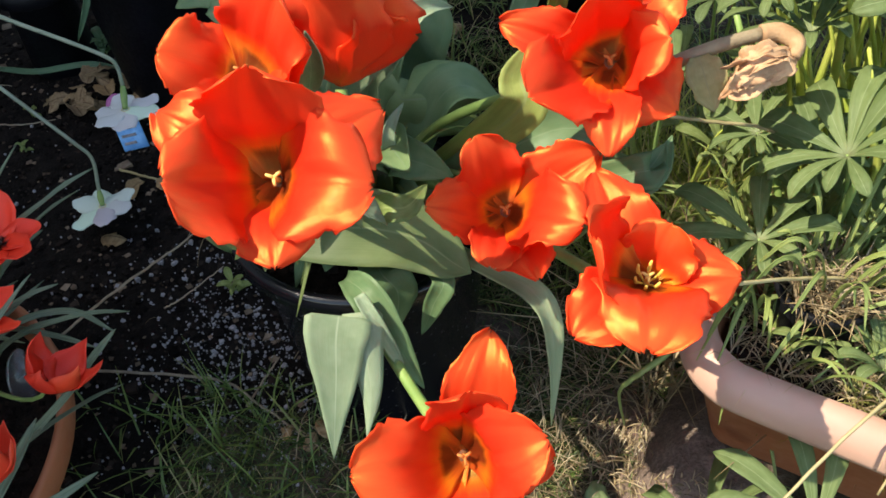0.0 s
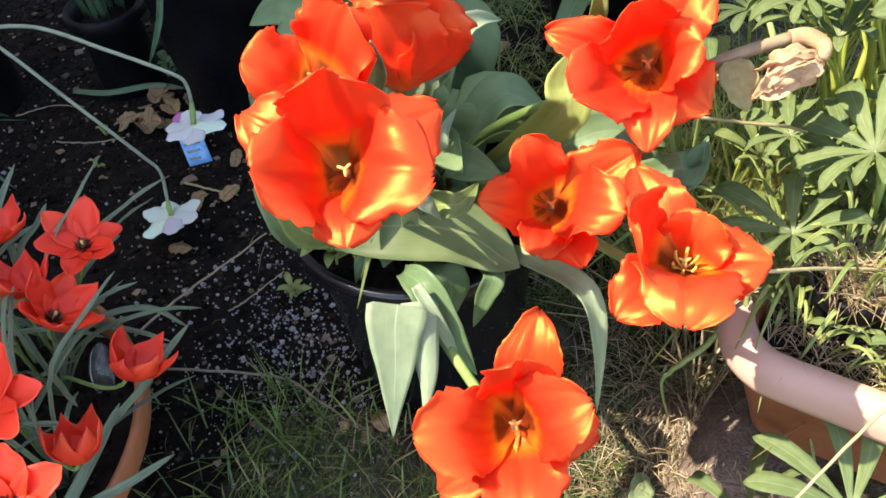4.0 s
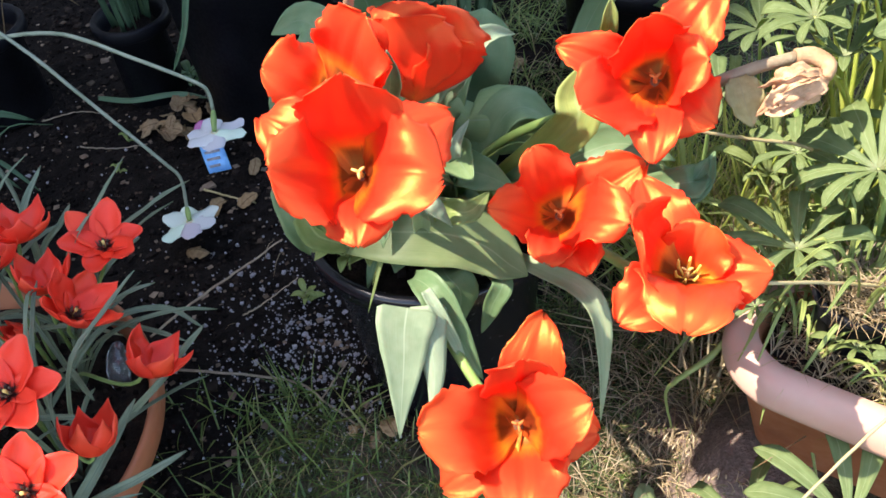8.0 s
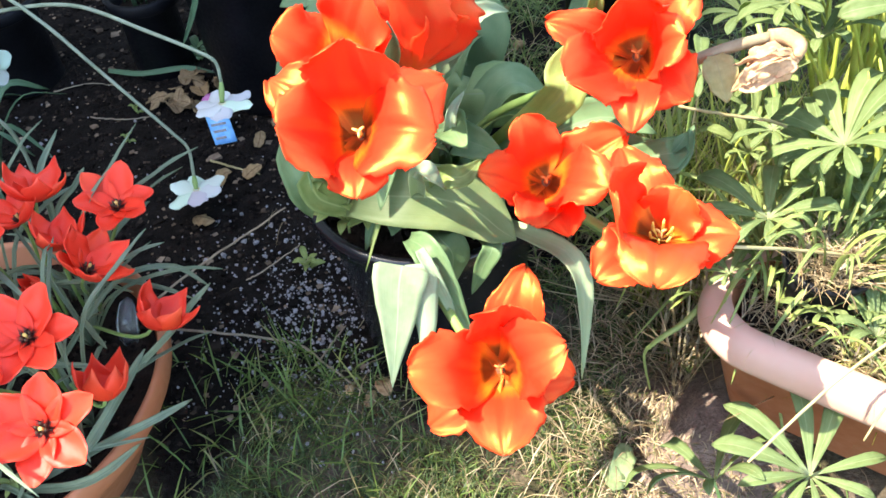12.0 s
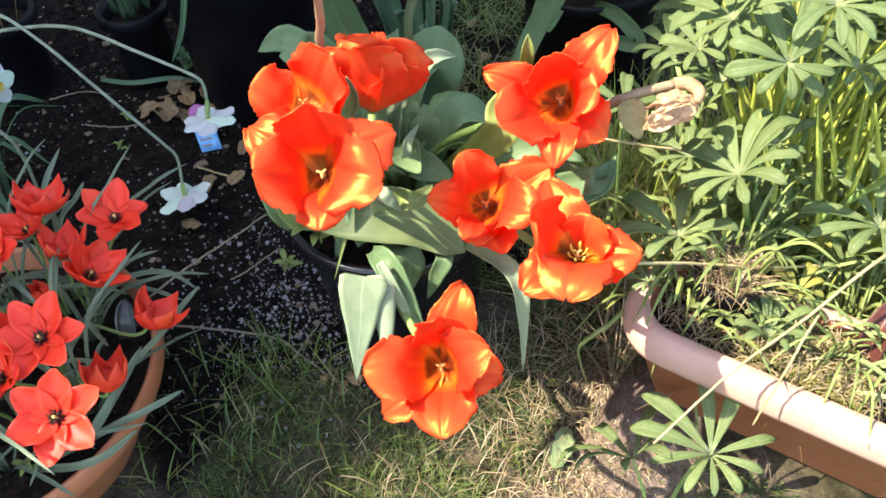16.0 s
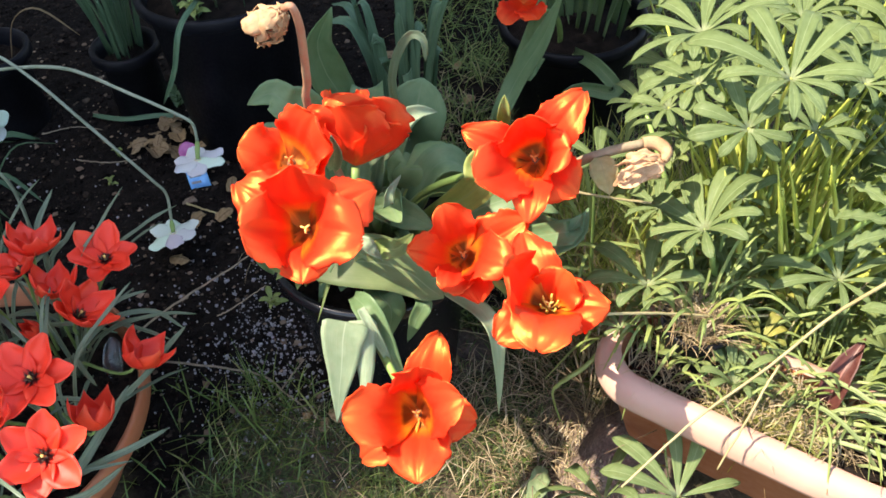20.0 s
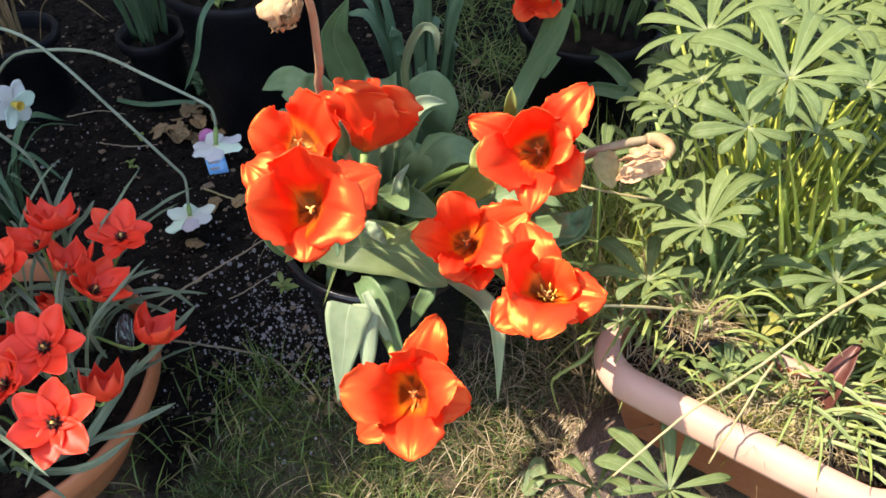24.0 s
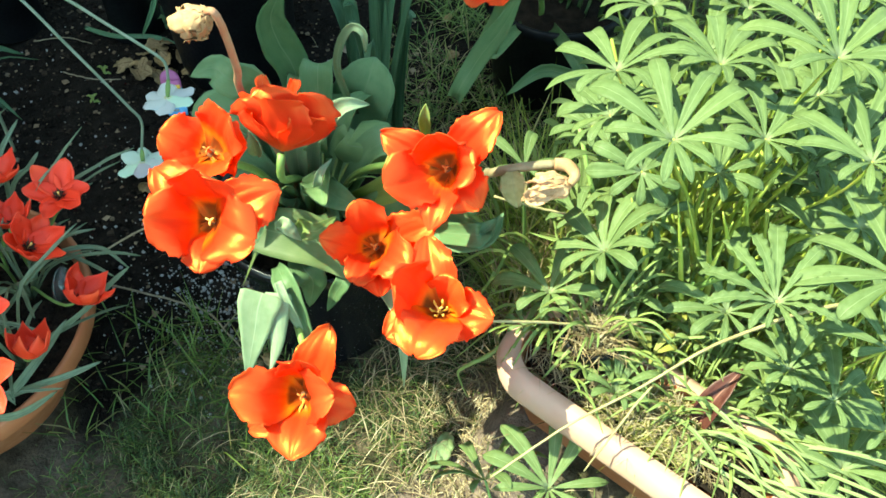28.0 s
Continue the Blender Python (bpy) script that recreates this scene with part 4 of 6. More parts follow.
# ---- withered blooms ----
def withered(name, label, stem, head, size, stem_mat, radii, seed, axis=(0, 0, 1), group=""):
    ob = thing(name, label, "withered flower", group)
    ob.location = stem[0]
    off = np.asarray(stem[0], float)
    g = Geo()
    g.tube(curve(stem, 26) - off, radii, 10)
    part("stem", g, stem_mat, ob)
    rng = np.random.RandomState(seed)
    end = np.asarray(stem[-1], float)
    way = np.asarray(head, float) - end
    for k in range(9):
        a = rng.uniform(0, 6.28)
        s = unit(np.cross(way, axis))
        w = np.cross(unit(way), s)
        d = (s * np.cos(a) + w * np.sin(a)) * size
        g = Geo()
        p = curve([end, end + way * 0.5 + d * 0.7, end + way * rng.uniform(0.8, 1.25) + d * rng.uniform(0.3, 1.1), end + way * rng.uniform(0.9, 1.4) + d * rng.uniform(-0.4, 0.6)], 16)
        g.grid(sheet(p, size * rng.uniform(0.9, 1.5), d, "leaf", -0.5, 9, rng.uniform(-50, 50), 0.16, seed + k, 4.5) + rng.uniform(-1, 1, (16, 9, 3)) * size * 0.05 - off, 0.0005)
        part("petal", g, M_DRY, ob, "papery shrivelled petal")
    return ob


withered("withered_tulip", "papery withered tulip head on a reddish bent stem", [(-0.07, 0.555, 0.235), (-0.0967, 0.4796, 0.4700), (-0.0909, 0.4598, 0.5300), (-0.0812, 0.4268, 0.6000), (-0.0824, 0.4182, 0.6250), (-0.0902, 0.4223, 0.6220)], (-0.1126, 0.4290, 0.6000), 0.017, M_DRY_STEM, [0.0044, 0.0040, 0.0038, 0.0036, 0.0032, 0.003], 5)
old = withered("withered_narcissus", "withered narcissus bloom curled at the end of a pale ribbed stem", [(0.09, 0.72, 0.0), (0.1406, 0.5067, 0.3600), (0.1523, 0.4589, 0.4250), (0.1818, 0.4520, 0.4450), (0.2126, 0.4536, 0.4520)], (0.2134, 0.4519, 0.4520), 0.001, M_GREY_STEM, [0.0040, 0.0046, 0.0048, 0.0048, 0.0046], 9)
neck = Geo()
neck.tube(curve([(0.2116, 0.4537, 0.4520), (0.2240, 0.4531, 0.4520), (0.2320, 0.4437, 0.4500), (0.2279, 0.4342, 0.4460)], 14) - np.asarray(old.location), [0.0060, 0.0066, 0.0058, 0.0040], 10)
part("neck", neck, M_DRY, old, "shrunken light brown neck")
rng = np.random.RandomState(44)
for k in range(14):
    a, b = np.array((0.2268, 0.4347, 0.4470)), np.array((0.1904, 0.4336, 0.4300))
    d = rng.uniform(-1, 1, 3) * 0.012
    g = Geo()
    p = curve([a, a * 0.65 + b * 0.35 + d, a * 0.3 + b * 0.7 + d * rng.uniform(0.3, 1.4), b + rng.uniform(-1, 1, 3) * 0.009], 18)
    g.grid(sheet(p, rng.uniform(0.008, 0.017), d + (0, -0.006, 0.012), "broad", rng.uniform(-0.9, 0.9), 11, rng.uniform(-80, 80), 0.14, 90 + k, 4.5) + rng.uniform(-1, 1, (18, 11, 3)) * 0.0006 - np.asarray(old.location), 0.0004)
    part("petal", g, M_PEACH, old, "papery crumpled petal")
spathe = thing("withered_spathe", "dry brown papery sheath hanging from a withered stem", "withered leaf")
spathe.location = (0.1719, 0.4466, 0.4430)
leaf(spathe, [(0.1719, 0.4466, 0.4430), (0.1743, 0.4341, 0.4350), (0.1813, 0.4247, 0.4150)], 0.026, "leaf", 0.4, 15, M_SPATHE, name="sheath", ruffle=0.08)


# ---- narcissi over the bed ----
def narcissus(label, stem, centre, axis, size, seed, corona=True, group="white narcissi"):
    ob = thing("narcissus", label, "narcissus", group)
    ob.location = stem[0]
    off = np.asarray(stem[0], float)
    c, axis = np.asarray(centre, float) - off, unit(axis)
    path = curve(stem, 34) - off
    g = Geo()
    g.tube(path, [0.0027, 0.0027, 0.0026, 0.0024, 0.0022], 8)
    part("stem", g, M_STEM_PALE, ob)
    g = Geo()
    g.tube(curve([path[-1], path[-1] * 0.55 + c * 0.45, c], 8), [0.0026, 0.0042, 0.0028], 8)
    part("ovary", g, M_STEM, ob)
    s = unit(np.cross(axis, (0.2, 0.9, 0.3)))
    w = np.cross(axis, s)
    rng = np.random.RandomState(seed)
    for k in range(6):
        a = k * 1.047 + rng.uniform(-0.15, 0.15)
        d = s * np.cos(a) + w * np.sin(a)
        tip = c + d * size * rng.uniform(0.9, 1.1) + axis * size * rng.uniform(-0.05, 0.25)
        g = Geo()
        g.grid(petal(c, axis, tip, size * 0.72, 0.5, rng.uniform(-0.1, 0.15), 0.15, "pointed", seed + k, 0.06, 12, 7), 0.0006)
        part("petal", g, M_WHITE, ob)
    if corona:
        g = Geo()
        t = np.linspace(0, 1, 7)[:, None]
        a = np.linspace(0, 2 * np.pi, 25)[None]
        r = size * (0.10 + 0.05 * t + 0.04 * t ** 3 * (1 + 0.5 * np.sin(a * 8)))
        g.grid(c + axis * size * 0.45 * t[..., None] + (s * np.cos(a)[..., None] + w * np.sin(a)[..., None]) * r[..., None], 0.0006)
        part("corona", g, M_CORONA, ob, "small orange-yellow cup")
    return ob


M_STEM_PALE = plain_material("pale_green_stem", (0.21, 0.25, 0.165), (0.31, 0.34, 0.25), 30, 0.5, 0.3)
narcissus("nodding white narcissus with an orange cup on a long arching stem", [(-0.84, 0.98, 0.0), (-0.80, 0.97, 0.12), (-0.71, 0.945, 0.22), (-0.62, 0.915, 0.254), (-0.55, 0.895, 0.264), (-0.50, 0.873, 0.262), (-0.45, 0.848, 0.254), (-0.40, 0.824, 0.246), (-0.352, 0.803, 0.234), (-0.343, 0.799, 0.222), (-0.3403, 0.7882, 0.205)], (-0.3411, 0.7721, 0.1850), (0.05, -0.12, -1.0), 0.041, 3)
narcissus("white narcissus drooping to the soil on a long arching stem", [(-0.86, 0.95, 0.0), (-0.82, 0.955, 0.16), (-0.74, 0.945, 0.27), (-0.66, 0.922, 0.275), (-0.60, 0.901, 0.235), (-0.55, 0.883, 0.182), (-0.50, 0.865, 0.128), (-0.455, 0.848, 0.080), (-0.438, 0.840, 0.058), (-0.4118, 0.7710, 0.0662)], (-0.4098, 0.7590, 0.0522), (0.05, -0.05, -1.0), 0.040, 11)
narcissus("white narcissus in bloom among its leaves", [(-0.66, 0.80, 0.0), (-0.63, 0.77, 0.15), (-0.6499, 0.7470, 0.2400), (-0.6317, 0.7704, 0.2550)], (-0.6216, 0.7750, 0.2550), (0.85, -0.35, 0.05), 0.036, 17)
narcissus("white narcissus turned aside among its leaves", [(-0.70, 0.78, 0.0), (-0.68, 0.72, 0.15), (-0.6761, 0.6386, 0.2400), (-0.6546, 0.6295, 0.2450)], (-0.6427, 0.6230, 0.2450), (0.5, -0.5, -0.2), 0.034, 23)


def clump(name, label, centre, z0, count, length, width, lean, material, seed, spread=0.03, droop=0.3, shape="strap", category="plant", group="", bias=(0, 0)):
    """A tuft of long leaves, each a part."""
    ob = thing(name, label, category, group)
    ob.location = (centre[0], centre[1], z0)
    rng = np.random.RandomState(seed)
    for k in range(count):
        a = rng.uniform(0, 6.28)
        d = np.array([np.cos(a) + bias[0], np.sin(a) + bias[1], 0])
        b = d * rng.uniform(0, spread)
        l = rng.uniform(*length)
        le = rng.uniform(*lean)
        dr = droop * rng.uniform(0.2, 1.2)
        p1 = b + d * l * le * 0.35 + np.array([0, 0, l * 0.5])
        p2 = b + d * l * le * 0.9 + np.array([0, 0, l * (0.92 - dr * 0.4)])
        p3 = b + d * l * le * 1.5 + np.array([0, 0, l * (1.05 - dr * 1.1)])
        g = Geo()
        g.grid(sheet(curve([b, p1, p2, p3], 14), width * rng.uniform(0.7, 1.25), np.array([0, -0.3, 1]) - d * 0.2, shape, 0.35, 5, rng.uniform(-60, 60), 0.01, k), 0.0006)
        part("leaf", g, material, ob)
    return ob


clump("narcissus_clump", "clump of blue-green strap leaves of narcissus beside the bed", (-0.92, 0.97), 0.0, 20, (0.18, 0.28), 0.010, (0.2, 0.5), M_STRAP, 4, 0.04, 0.6)
clump("narcissus_clump", "arching blue-green narcissus leaves above the bowl", (-0.73, 0.80), 0.0, 18, (0.14, 0.24), 0.009, (0.2, 0.5), M_STRAP, 5, 0.03, 0.6)
clump("narcissus_leaves", "upright narcissus leaves growing in the big black pot", (-0.345, 1.085), 0.27, 46, (0.20, 0.34), 0.011, (0.05, 0.35), M_STRAP, 6, 0.09, 0.25)
clump("narcissus_leaves", "upright narcissus leaves in a small black pot", (-0.56, 1.14), 0.125, 22, (0.18, 0.30), 0.009, (0.05, 0.35), M_STRAP, 7, 0.035, 0.3)
clump("withered_plant", "brown withered stems in a small dark pot", (-0.80, 1.12), 0.135, 16, (0.10, 0.20), 0.008, (0.2, 0.6), M_DEADLEAF, 8, 0.05, 0.6)
fallen = thing("narcissus_leaf", "long narcissus leaf hanging over the rim of the big pot", "leaf")
fallen.location = (-0.36, 0.96, 0.30)
leaf(fallen, [(-0.355, 0.99, 0.315), (-0.3594, 0.8978, 0.3220), (-0.3791, 0.8799, 0.2627), (-0.4068, 0.8718, 0.2104)], 0.008, "strap", 0.4, 20, M_STRAP, name="blade")
ground_leaf = thing("narcissus_leaf", "long green leaf lying across the soil bed", "leaf")
ground_leaf.location = (-0.6493, 1.1151, 0.0120)
leaf(ground_leaf, [(-0.6558, 1.1189, 0.0120), (-0.5872, 1.0931, 0.0200), (-0.5093, 1.0880, 0.0300), (-0.4591, 1.0853, 0.0200)], 0.009, "strap", 0.3, 0, M_STRAP, name="blade")


def seedling(label, centre, count, size, seed, material=None, z=0.0):
    ob = thing("seedling", label, "seedling")
    ob.location = centre
    rng = np.random.RandomState(seed)
    g = Geo()
    g.tube(curve([(0, 0, -0.005), (0.001, 0, z + 0.01)], 4), 0.0012, 6)
    part("stem", g, M_STEM, ob)
    for k in range(count):
        a = k * 2.4 + rng.uniform(-0.3, 0.3)
        d = np.array([np.cos(a), np.sin(a), 0])
        h = z + 0.004 + 0.003 * k
        l = size * rng.uniform(0.7, 1.2)
        g = Geo()
        g.grid(sheet(curve([(0, 0, h), d * l * 0.5 + (0, 0, h + l * 0.35), d * l + (0, 0, h + l * 0.25)], 9), l * 0.42, (0, -0.2, 1), "leaf", 0.3, 5, 0, 0.02, k), 0.0005)
        part("leaf", g, material or M_BLADE, ob)
    return ob


seedling("bushy green seedling growing at the rim of the tulip pot", (-0.1389, 0.4706, 0.2500), 12, 0.032, 1)
seedling("small green seedling at the rim of the tulip pot", (-0.1175, 0.4760, 0.2500), 9, 0.028, 2)
seedling("green weed seedling in the soil of the big pot", (-0.365, 0.985, 0.285), 9, 0.026, 3)
seedling("small dull green weed on the soil bed", (-0.5025, 1.1519, 0.0000), 9, 0.03, 4, M_LEAF)
seedling("tiny green seedling in the soil bed", (-0.5689, 0.9295, 0.0000), 6, 0.012, 5)
seedling("small clover-like seedling in the terracotta bowl", (-0.4457, 0.2673, 0.1250), 6, 0.014, 6)
seedling("tiny green weed in the soil bed by the bowl", (-0.5760, 1.0054, 0.0000), 6, 0.012, 7)
seedling("small green weed on the soil beside the tulip pot", (-0.2470, 0.6475, 0.0000), 7, 0.02, 8)


# ---- the plant label ----
def plant_label():
    ob = thing("plant_label", "picture plant label in blue, pink and yellow stuck in the soil", "plant label")
    a, b = np.array((-0.4107, 0.9164, 0.0040)), np.array((-0.4356, 0.9707, 0.0550))
    ob.location = a
    rgt = np.array((0.96, 0.25, 0.0))
    up = b - a
    m = {}
    for key, c1, c2 in (("blue", (0.10, 0.30, 0.62), (0.20, 0.45, 0.75)), ("pink", (0.40, 0.09, 0.28), (0.48, 0.14, 0.34)), ("yellow", (0.75, 0.50, 0.05), (0.7, 0.42, 0.04))):
        m[key] = plain_material("label_" + key, c1, c2, 90, 0.35, 0.05)
    def plate(name, u0, u1, v0, v1, lift, material, label=""):
        g = Geo()
        nrm = unit(np.cross(rgt, up))
        uu, vv = np.meshgrid(np.linspace(u0, u1, 5), np.linspace(v0, v1, 5), indexing="ij")
        g.grid((uu[..., None] * rgt * 0.034 + vv[..., None] * up + nrm * lift), 0.0009)
        return part(name, g, material, ob, label)
    plate("card", -0.5, 0.5, 0.0, 0.62, 0.0, m["blue"])
    plate("picture", -0.5, 0.5, 0.62, 0.80, 0.0, m["pink"], "pink picture of the label")
    g = Geo()
    w, v = np.linspace(-1, 1, 7)[:, None], np.linspace(0, 1, 5)[None]
    g.grid((w * 0.5 * np.sqrt(np.maximum(1 - v ** 2, 0.02)))[..., None] * rgt * 0.034 + (0.80 + 0.25 * v + 0 * w)[..., None] * up, 0.0009)
    part("top", g, m["pink"], ob, "pink rounded top of the label")
    plate("dot", 0.15, 0.42, 0.52, 0.68, 0.0012, m["yellow"], "yellow mark on the label")
    for k in range(3):
        plate("print_bar", -0.38, 0.1 + 0.1 * k, 0.10 + 0.14 * k, 0.15 + 0.14 * k, 0.0012, M_PERLITE, "pale printed bar")


plant_label()


# ---- small red tulips in the bowl ----
def small_tulip(c, opening, size, seed, axis=(0.0, -0.35, 0.93), foot=None, label=""):
    """opening: 0 a closed bud, 1 a flat star."""
    c = np.asarray(c, float)
    ob = thing("small_tulip", label, "tulip", "small red tulips in the bowl")
    rng = np.random.RandomState(seed)
    if foot is None:
        foot = BOWL + np.clip((c[0] - BOWL[0], c[1] + 0.06 - BOWL[1], 0), -0.15, 0.13) * 0.8 + (0, 0, 0.122)
    ob.location = foot
    off = np.asarray(foot, float)
    size, opening = size * 1.06, opening * 0.88
    axis = unit(np.asarray(axis) + rng.uniform(-0.12, 0.12, 3))
    seat = c - off - axis * size * (0.15 + 0.5 * (1 - opening))
    g = Geo()
    g.tube(stem_path(seat, axis, (0, 0, 0), 12), [0.0022, 0.0019, 0.0018], 7)
    part("stem", g, M_STEM, ob)
    s = unit(np.cross(axis, (0.9, 0.2, 0.1)))
    w = np.cross(axis, s)
    a0 = rng.uniform(0, 1)
    for k in range(6):
        a = a0 + k * 1.047 + rng.uniform(-0.12, 0.12)
        d = s * np.cos(a) + w * np.sin(a)
        op = np.clip(opening + rng.uniform(-0.10, 0.10), 0.05, 1.05) - 0.06 * (k % 2)
        th = radians(12 + 72 * op)
        tip = seat + (d * math.sin(th) + axis * math.cos(th)) * size * rng.uniform(0.93, 1.08)
        g = Geo()
        g.grid(petal(seat, axis, tip, size * (0.68 if k % 2 else 0.60), 0.75 - 0.15 * opening, 0.50 - 0.62 * opening, 0.45, "star", seed * 7 + k, 0.06, 18, 7), 0.0005)
        part("petal", g, M_SMALL, ob)
    if opening > 0.45:
        g = Geo()
        g.tube(curve([seat, seat + axis * size * 0.22], 4), [0.0014, 0.0011, 0.0016], 7)
        part("pistil", g, M_STAMEN_PALE, ob)
        for k in range(6):
            d = s * np.cos(k * 1.047) + w * np.sin(k * 1.047)
            g = Geo()
            g.tube(curve([seat, seat + axis * size * 0.10 + d * size * 0.07, seat + axis * size * 0.20 + d * size * 0.09], 6), [0.0005, 0.0005, 0.0012, 0.0009], 6)
            part("stamen", g, M_DARK, ob)
    return ob


OPEN_L, HALF_L, BUD_L = "wide open small red tulip with a black heart in the bowl", "half open small scarlet tulip in the terracotta bowl", "closed red tulip bud on a thin stem in the bowl"
small_tulip((-0.5456, 0.4626, 0.3000), 0.85, 0.043, 1, label=OPEN_L)
small_tulip((-0.4764, 0.4182, 0.3000), 0.80, 0.042, 2, label=OPEN_L)
small_tulip((-0.4549, 0.5177, 0.2850), 0.50, 0.046, 3, (0.1, 0.3, 0.9), label=HALF_L)
small_tulip((-0.4666, 0.4839, 0.2800), 0.55, 0.040, 13, (-0.2, 0.0, 0.95), label=HALF_L)
small_tulip((-0.3756, 0.5088, 0.2640), 0.85, 0.042, 4, (0.1, -0.25, 0.93), label=OPEN_L)
small_tulip((-0.4240, 0.4714, 0.2620), 0.42, 0.042, 5, (0.15, 0.2, 0.95), label=HALF_L)
small_tulip((-0.3828, 0.4436, 0.2500), 0.58, 0.046, 6, (0.55, 0.25, 0.75), label=HALF_L)
small_tulip((-0.3164, 0.4044, 0.2180), 0.42, 0.044, 7, (0.60, 0.35, 0.70), label=HALF_L)
small_tulip((-0.3783, 0.3087, 0.3050), 0.92, 0.042, 8, (0.0, -0.5, 0.87), label=OPEN_L)
small_tulip((-0.4179, 0.2759, 0.2900), 0.65, 0.042, 9, (-0.1, -0.3, 0.93), label=HALF_L)
small_tulip((-0.3547, 0.2408, 0.2730), 0.92, 0.046, 10, (0.05, -0.4, 0.9), label=OPEN_L)
small_tulip((-0.3414, 0.3188, 0.2320), 0.28, 0.042, 11, (0.25, 0.45, 0.85), label=BUD_L)
small_tulip((-0.4647, 0.2478, 0.2750), 0.75, 0.044, 12, label=OPEN_L)
small_tulip((-0.4954, 0.3044, 0.2850), 0.70, 0.040, 14, label=OPEN_L)
small_tulip((-0.5560, 0.3840, 0.2900), 0.70, 0.042, 17, label=OPEN_L)
small_tulip((-0.4973, 0.3987, 0.2700), 0.35, 0.030, 18, label=HALF_L)
small_tulip((-0.5140, 0.3785, 0.2550), 0.05, 0.026, 15, label=BUD_L)
small_tulip((-0.4432, 0.4213, 0.2400), 0.05, 0.026, 16, label=BUD_L)
small_tulip((-0.4181, 0.3232, 0.2850), 0.45, 0.036, 19, label=HALF_L)


def bowl_tuft(centre, count, seed, reach=(0.07, 0.15), bias=(0, 0)):
    ob = thing("tulip_tuft", "tuft of narrow wavy grey-green tulip leaves in the bowl", "tulip leaves", "leaf tufts in the bowl")
    ob.location = centre
    rng = np.random.RandomState(seed)
    for k in range(count):
        a = rng.uniform(0, 6.28)
        d = np.array([np.cos(a) + bias[0], np.sin(a) + bias[1], 0])
        l = rng.uniform(*reach)
        h = rng.uniform(0.03, 0.11) if rng.rand() < 0.7 else rng.uniform(0.10, 0.16)
        p = curve([(0, 0, -0.004), d * l * 0.35 + (0, 0, h * 0.8), d * l * 0.8 + (0, 0, h), d * l * 1.1 + (0, 0, h * rng.uniform(0.75, 1.15))], 14)
        g = Geo()
        g.grid(sheet(p, rng.uniform(0.0034, 0.0062), (0, -0.25, 1), "strap", 0.6, 5, rng.uniform(-35, 35), 0.10, k, 4), 0.0006)
        part("leaf", g, M_SLIM, ob)
    return ob


for k, (x, y, n) in enumerate(((-0.47, 0.27, 9), (-0.40, 0.34, 11), (-0.43, 0.44, 12), (-0.50, 0.36, 10), (-0.52, 0.47, 12), (-0.57, 0.30, 9), (-0.60, 0.42, 10), (-0.44, 0.50, 8))):
    bowl_tuft((x, y, 0.124), n, 40 + k)
long_leaf = thing("tulip_tuft", "long grey-green tulip leaves arching over the rim of the bowl", "tulip leaves", "leaf tufts in the bowl")
long_leaf.location = (-0.43, 0.28, 0.124)
leaf(long_leaf, [(-0.43, 0.28, 0.124), (-0.3535, 0.2991, 0.1600), (-0.3178, 0.3094, 0.1720), (-0.2869, 0.3378, 0.1650)], 0.0079, "strap", 0.4, 0, M_SLIM)
leaf(long_leaf, [(-0.44, 0.27, 0.124), (-0.3840, 0.2587, 0.1500), (-0.3535, 0.2681, 0.1560), (-0.3288, 0.2980, 0.1550)], 0.0086, "strap", 0.4, 0, M_SLIM, ruffle=0.1)
leaf(long_leaf, [(-0.42, 0.29, 0.124), (-0.3778, 0.2866, 0.1600), (-0.3468, 0.3220, 0.1900), (-0.3219, 0.3599, 0.2150)], 0.0101, "strap", 0.5, 0, M_SLIM)
leaf(long_leaf, [(-0.48, 0.26, 0.124), (-0.4796, 0.2564, 0.1450), (-0.4991, 0.2400, 0.1500), (-0.5371, 0.2387, 0.1450)], 0.0086, "strap", 0.4, 0, M_SLIM)
leaf(long_leaf, [(-0.46, 0.40, 0.124), (-0.3858, 0.4527, 0.2000), (-0.3323, 0.4769, 0.2000), (-0.2915, 0.4616, 0.1850)], 0.0058, "strap", 0.4, 0, M_SLIM)
leaf(long_leaf, [(-0.40, 0.36, 0.124), (-0.3247, 0.3969, 0.1800), (-0.3035, 0.4305, 0.1900), (-0.2865, 0.4566, 0.1950)], 0.0065, "strap", 0.4, 0, M_SLIM)
leaf(long_leaf, [(-0.47, 0.50, 0.124), (-0.4702, 0.5414, 0.2200), (-0.4735, 0.5593, 0.2600), (-0.4630, 0.6076, 0.2800)], 0.0072, "strap", 0.4, 0, M_SLIM)
leaf(long_leaf, [(-0.45, 0.50, 0.124), (-0.4757, 0.5502, 0.2000), (-0.4517, 0.5736, 0.2300), (-0.4433, 0.5907, 0.2400)], 0.0058, "strap", 0.4, 0, M_SLIM)


def tag_stub(centre, seed):
    ob = thing("plant_tag", "small white plastic plant tag lying on the bowl soil", "plant label", "white tags in the bowl")
    g = Geo()
    uu, vv = np.meshgrid(np.linspace(-0.010, 0.010, 4), np.linspace(-0.0032, 0.0032, 3), indexing="ij")
    g.grid(np.stack([uu, vv * 0.8, vv * 0.6 + 0.004], -1), 0.001)
    part("strip", g, M_PERLITE, ob)
    for k in range(3):
        g = Geo()
        g.grid(np.stack([uu * 0.15 - 0.006 + 0.006 * k, vv * 0.5 - 0.0004, vv * 0.4 + 0.0050], -1), 0.0004)
        part("print_bar", g, M_BLACK, ob, "dark printed bar")
    ob.matrix_world = pose(*centre, 0, 0, seed * 9 - 10)
    return ob


